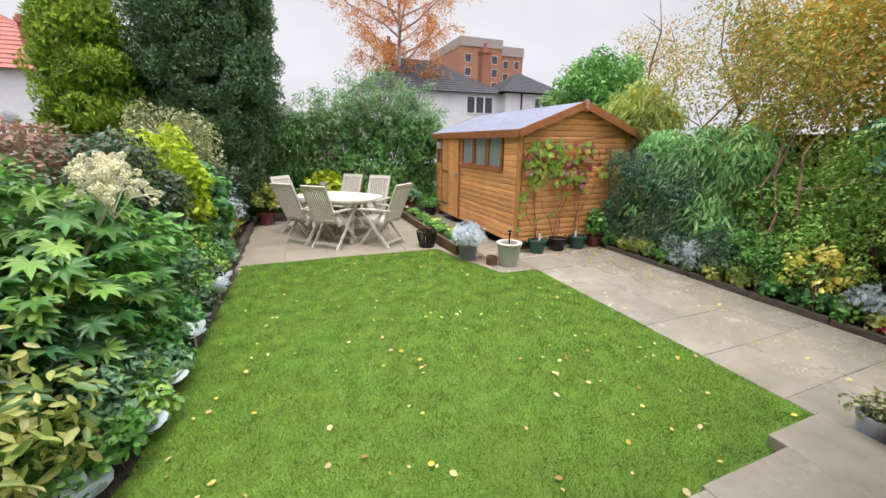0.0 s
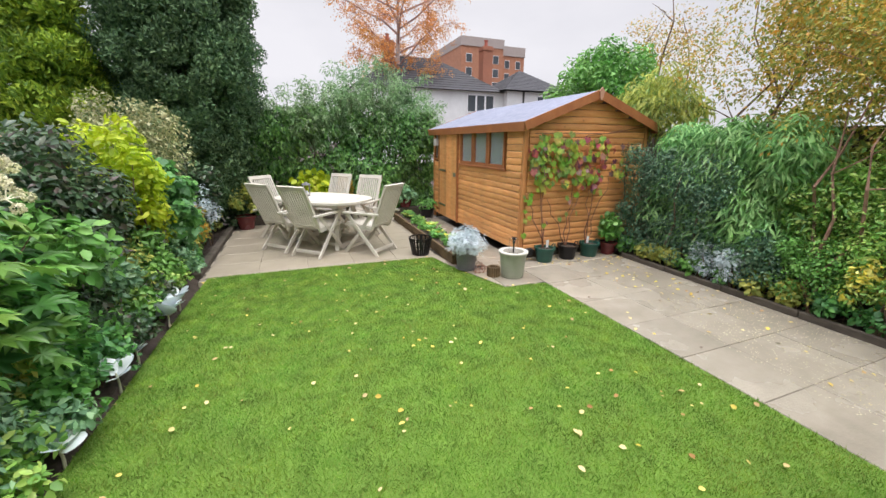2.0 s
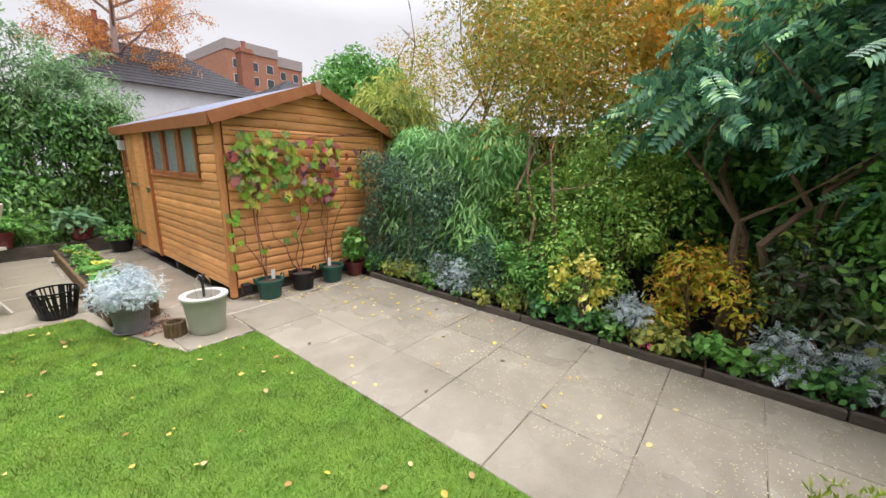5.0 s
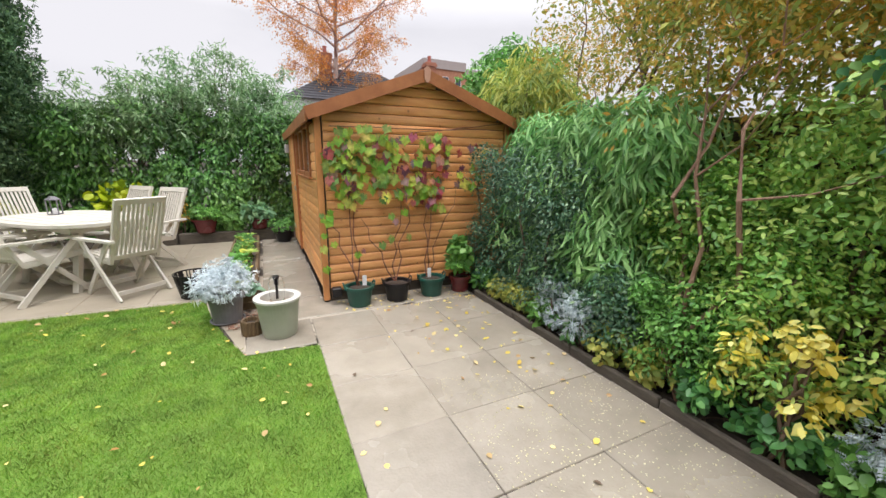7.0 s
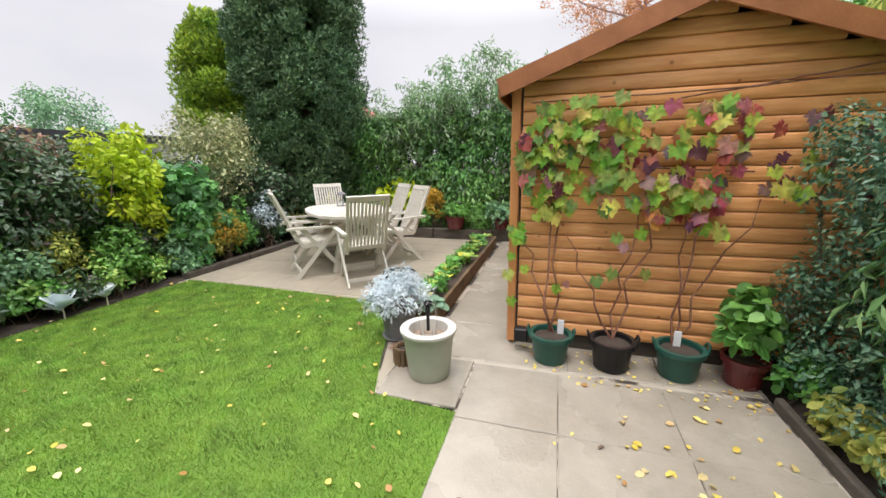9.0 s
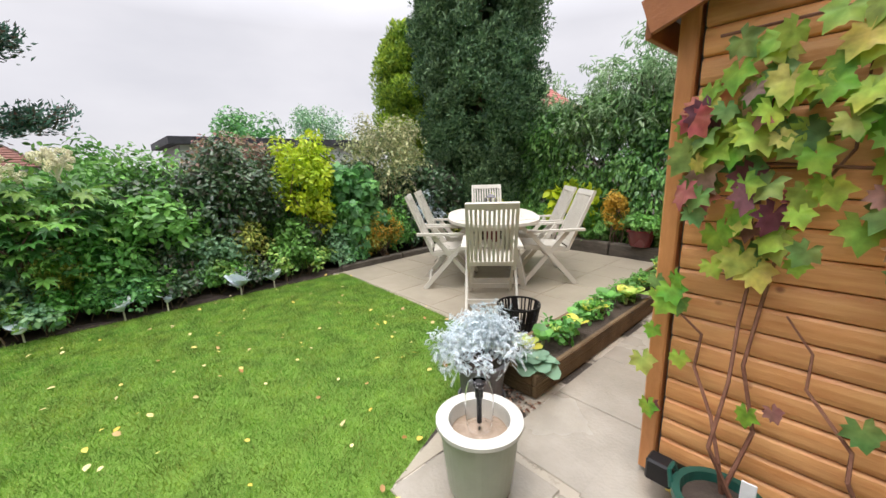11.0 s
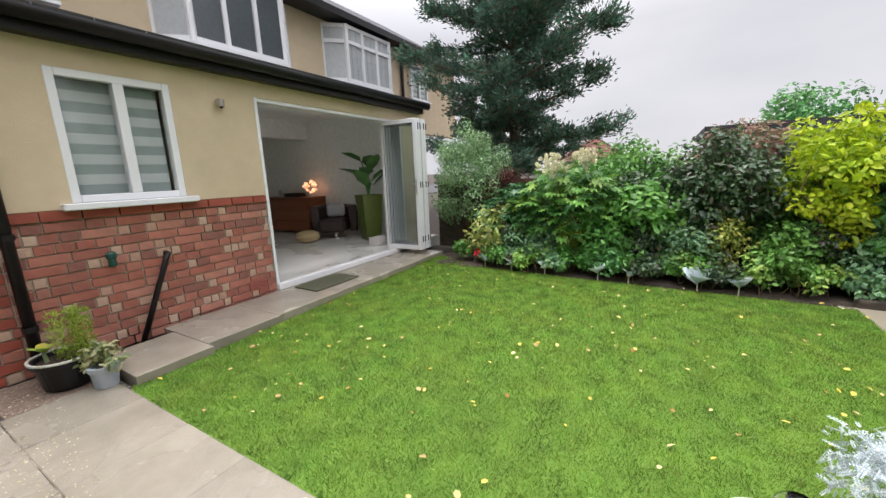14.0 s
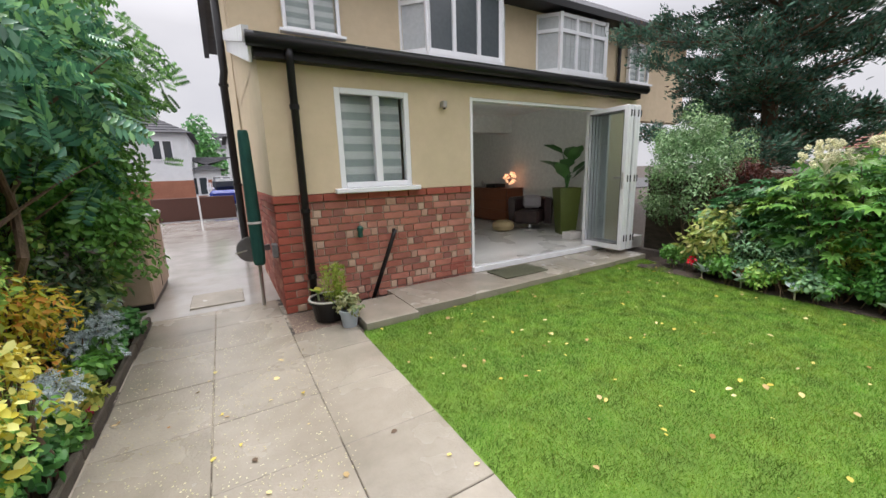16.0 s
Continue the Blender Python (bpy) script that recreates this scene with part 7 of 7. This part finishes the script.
st = thing("storage_box", "beige plastic garden storage box beside the driveway", "storage box", pose(4.42, -2.1, 0))
M_BEIGE = surface("beige_plastic", (0.42, 0.34, 0.25), (0.50, 0.41, 0.31), 0.5, 5, 0.1, 60)
part("body", boxes((0, 0.75, 0, 1.25, 0.06, 0.88), bevel=0.015), M_BEIGE, st)
part("plinth", boxes((0.02, 0.73, 0.02, 1.23, 0, 0.06)), M_BLACK, st)
part("lid", boxes((-0.03, 0.78, -0.03, 1.28, 0.885, 0.95), bevel=0.02), plain("grey_lid", (0.34, 0.36, 0.36), 0.4), st, "pale grey lid")
part("door_line", boxes((-0.004, 0.0, 0.62, 0.63, 0.1, 0.85)), M_BLACK, st)
wb2 = thing("wheelie_bin", "dark wheeled bin behind the storage box", "bin", pose(5.0, -3.3, 0))
part("body", lathe(bmesh.new(), [(0.22, 0.0), (0.30, 0.85), (0.32, 0.9)], (0, 0, 0), 4), M_BLACK, wb2)
part("lid", boxes((-0.26, 0.26, -0.26, 0.28, 0.9, 0.95), bevel=0.02), M_BLACK, wb2)

# ---------- inside the room ----------
M_MAHOG = surface("mahogany", (0.17, 0.045, 0.014), (0.27, 0.085, 0.03), 0.35, 4, 0.1, 60, stretch=(1, 6, 6))
cab = thing("sideboard", "reddish mahogany sideboard against the room wall", "cabinet", pose(-2.07, -4.05, 0.135))
part("body", boxes((0, 0.46, 0, 1.55, 0.04, 0.74), bevel=0.006), M_MAHOG, cab)
part("top", boxes((-0.0, 0.49, -0.02, 1.57, 0.741, 0.77), bevel=0.006), M_MAHOG, cab)
for k in range(3):
    d = part("drawer", boxes((0.461, 0.475, 0.03, 1.52, 0.08 + k * 0.22, 0.28 + k * 0.22), bevel=0.004), M_MAHOG, cab)
lamp = thing("table_lamp", "glowing lamp of clustered petals on the sideboard", "lamp", pose(-1.82, -2.65, 0.905))
part("stem", lathe(bmesh.new(), [(0.06, 0), (0.06, 0.01), (0.01, 0.02), (0.01, 0.12)], (0, 0, 0), 14), M_CHROME, lamp)
sh = foliage(lamp, glow("warm_petal_glow", (1.0, 0.55, 0.30), 1.1), crown_blobs((0, 0, 0.22), (0.12, 0.12, 0.12), 30, -0.9, 0.85), 0.02, 130, 0.045, 0.8, OVAL, name="shade", ground=None)
for x, y, h in ((-1.86, -3.72, 0.16), (-1.80, -3.55, 0.10)):
    solid("silver_ornament", lathe(bmesh.new(), [(0.04, 0), (0.02, 0.03), (0.035, h * 0.6), (0.01, h)], (x, y, 0.905), 12), M_CHROME, "small shiny ornament on the sideboard", "ornament")
solid("record_player", boxes((-1.98, -1.68, -3.35, -3.0, 0.906, 0.99), bevel=0.01), M_BLACK, "black box-shaped player on the sideboard", "player")
arm = thing("armchair", "dark brown leather tub armchair with a cushion", "armchair", pose(-1.55, -1.72, 0.135, 0, 0, -60))
M_LEATHER = surface("dark_leather", (0.025, 0.014, 0.014), (0.05, 0.03, 0.028), 0.35, 10, 0.2, 60)
part("seat", boxes((-0.25, 0.25, -0.22, 0.28, 0.12, 0.38), bevel=0.05), M_LEATHER, arm)
bm = bmesh.new()
rings = []
for k in range(17):
    a = radians(170 + 200 * k / 16)
    rings.append([bm.verts.new((r * math.cos(a), r * math.sin(a), z)) for r, z in ((0.30, 0.12), (0.42, 0.12), (0.44, 0.56), (0.41, 0.62), (0.33, 0.62), (0.30, 0.57))])
for p, q in zip(rings, rings[1:]):
    for i in range(6):
        bm.faces.new((p[i], p[(i + 1) % 6], q[(i + 1) % 6], q[i]))
bm.faces.new(rings[0][::-1])
bm.faces.new(rings[-1])
part("back", bm, M_LEATHER, arm)
part("base", lathe(bmesh.new(), [(0.2, 0.0), (0.2, 0.02), (0.04, 0.03), (0.04, 0.12)], (0, 0, 0), 18), M_CHROME, arm)
part("cushion", boxes((-0.18, 0.18, -0.16, -0.04, 0.40, 0.66), bevel=0.05), plain("grey_cushion", (0.35, 0.33, 0.34), 0.9), arm, "pale patterned cushion")
solid("pouffe", lathe(bmesh.new(), [(0.12, 0.0), (0.19, 0.03), (0.215, 0.10), (0.19, 0.17), (0.12, 0.20), (0.01, 0.205)], (-0.98, -1.86, 0.135), 24), surface("knitted_mustard", (0.38, 0.29, 0.15), (0.48, 0.38, 0.21), 0.95, 40, 0.8, 40), "mustard knitted round pouffe on the floor", "pouffe")
pl = thing("tall_planter", "tall olive green tapered planter with a large-leaved plant", "planter", pose(-1.62, -0.88, 0.135, 0, 0, 20))
part("body", lathe(bmesh.new(), [(0.19, 0), (0.19, 0.01), (0.27, 0.82), (0.25, 0.82), (0.24, 0.78), (0.01, 0.78)], (0, 0, 0), 4, False), plain("olive_planter", (0.09, 0.12, 0.025), 0.35), pl)
L_BANANA = LM("strelitzia_leaf", [(0.03, 0.09, 0.025), (0.06, 0.15, 0.04)], 0.35, 0.2)
for k in range(9):
    a = k * 2.4
    e = Vector((math.cos(a) * 0.10, math.sin(a) * 0.10, 0.98 + 0.085 * (k % 6)))
    part("stalk", tube(bmesh.new(), [(0, 0, 0.78), e * 0.6 + Vector((0, 0, 0.45)), e], [0.014, 0.011, 0.007], 6), L_BANANA, pl)
    me = leaf_mesh("leaf", OVAL, np.array([list(e)]), np.array([[math.cos(a), math.sin(a), 0.95 - 0.25 * (k % 3)]]), np.array([[0, 0, 1.0]]), np.array([0.44]), 0.62)
    me.materials.append(L_BANANA)
    lf = new("leaf", me)
    lf.parent = pl
solid("white_box", boxes((-1.38, -1.12, -0.50, -0.32, 0.136, 0.26), bevel=0.006), plain("pale_box", (0.55, 0.53, 0.50), 0.6), "small pale box on the floor by the doors", "box")

# ---------- bricks ----------
def brick_material(name, cols):
    m = surface(name, (0.8, 0.8, 0.8), (1, 1, 1), 0.9, 12, 0.5, 120, stain=0.2, stain_scale=6)
    n, l = m.node_tree.nodes, m.node_tree.links
    b = n["Principled BSDF"]
    old = b.inputs["Base Color"].links[0].from_socket
    oi = n.new("ShaderNodeObjectInfo")
    r = n.new("ShaderNodeValToRGB")
    r.color_ramp.interpolation = 'CONSTANT'
    el = r.color_ramp.elements
    while len(el) < len(cols):
        el.new(0.5)
    for e, (p, c) in zip(el, cols):
        e.position, e.color = p, (*c, 1)
    l.new(oi.outputs["Random"], r.inputs[0])
    x = n.new("ShaderNodeMix")
    x.data_type, x.blend_type = 'RGBA', 'MULTIPLY'
    x.inputs[0].default_value = 1.0
    l.new(r.outputs[0], x.inputs[6])
    l.new(old, x.inputs[7])
    l.new(x.outputs[2], b.inputs["Base Color"])
    return m


M_BRICK = brick_material("multi_red_brick", [(0.0, (0.43, 0.15, 0.105)), (0.22, (0.38, 0.14, 0.10)), (0.44, (0.49, 0.19, 0.135)), (0.64, (0.31, 0.13, 0.10)), (0.76, (0.52, 0.23, 0.17)), (0.95, (0.58, 0.36, 0.26))])
M_BRICK_PALE = brick_material("pale_brick_end", [(0.0, (0.64, 0.43, 0.32)), (0.4, (0.58, 0.35, 0.26)), (0.65, (0.45, 0.19, 0.14)), (0.85, (0.68, 0.49, 0.37))])
M_REDBRICK = surface("smooth_red_brick", (0.30, 0.065, 0.04), (0.38, 0.095, 0.06), 0.8, 12, 0.3, 100, random_hue=0.1)


def brick_mesh(sx, sy, sz, mat):
    me = mesh_of(boxes((0, sx, 0, sy, 0, sz), bevel=0.003), "brick")
    me.materials.append(mat)
    return me


def lay_bricks():
    made = {}

    def put(x, y, z, sx, sy, sz, mat):
        key = (round(sx, 3), round(sy, 3), round(sz, 3), mat.name)
        if key not in made:
            made[key] = brick_mesh(sx, sy, sz, mat)
        ob = new("brick", made[key])
        ob.parent = plinth
        ob.location = (x, y, z)

    x0, x1 = 1.13, HX - 0.02
    for k in range(14):
        z = k * 0.0752
        # quoin at the corner, then half and whole bricks
        q = 0.215 if k % 2 else 0.1025
        put(x1 + 0.02 - q, 0.102, z, q, 0.014, 0.065, M_REDBRICK)
        x = x1 + 0.02 - q - 0.01
        while x > x0 + 0.03:
            w = 0.215 if R.random() < 0.38 else 0.1025
            if R.random() < 0.3:
                w = 0.065
            w = min(w, x - x0)
            put(x - w, 0.102, z, w, 0.012 + 0.003 * (k % 2), 0.065, M_BRICK_PALE if w < 0.09 else M_BRICK)
            x -= w + 0.01
        y = 0.115
        q = 0.1025 if k % 2 else 0.215
        put(HX - 0.019, y - q, z, 0.014, q - 0.002, 0.065, M_REDBRICK)
        y -= q + 0.01
        while y > -2.0:
            put(HX - 0.019, y - 0.215, z, 0.013, 0.215, 0.065, M_REDBRICK if R.random() < 0.4 else M_BRICK)
            y -= 0.225
    x = HX + 0.006
    while x > x0 + 0.05:
        w = min(0.215, x - x0)
        put(x - w, 0.08, 1.056, w, 0.050, 0.068, M_REDBRICK)
        x -= w + 0.01
    y = 0.07
    while y > -2.2:
        put(HX - 0.03, y - 0.215, 1.056, 0.042, 0.215, 0.068, M_REDBRICK)
        y -= 0.225
    # brick course under the threshold
    x = 1.12
    while x > -1.6:
        put(x - 0.1025, 0.126, 0.062 - 0.065, 0.1025, 0.012, 0.06, M_REDBRICK)
        x -= 0.1125


# ---------- pieces of the paving and walls ----------
lay_bricks()
lay_slabs()
clad_shed()
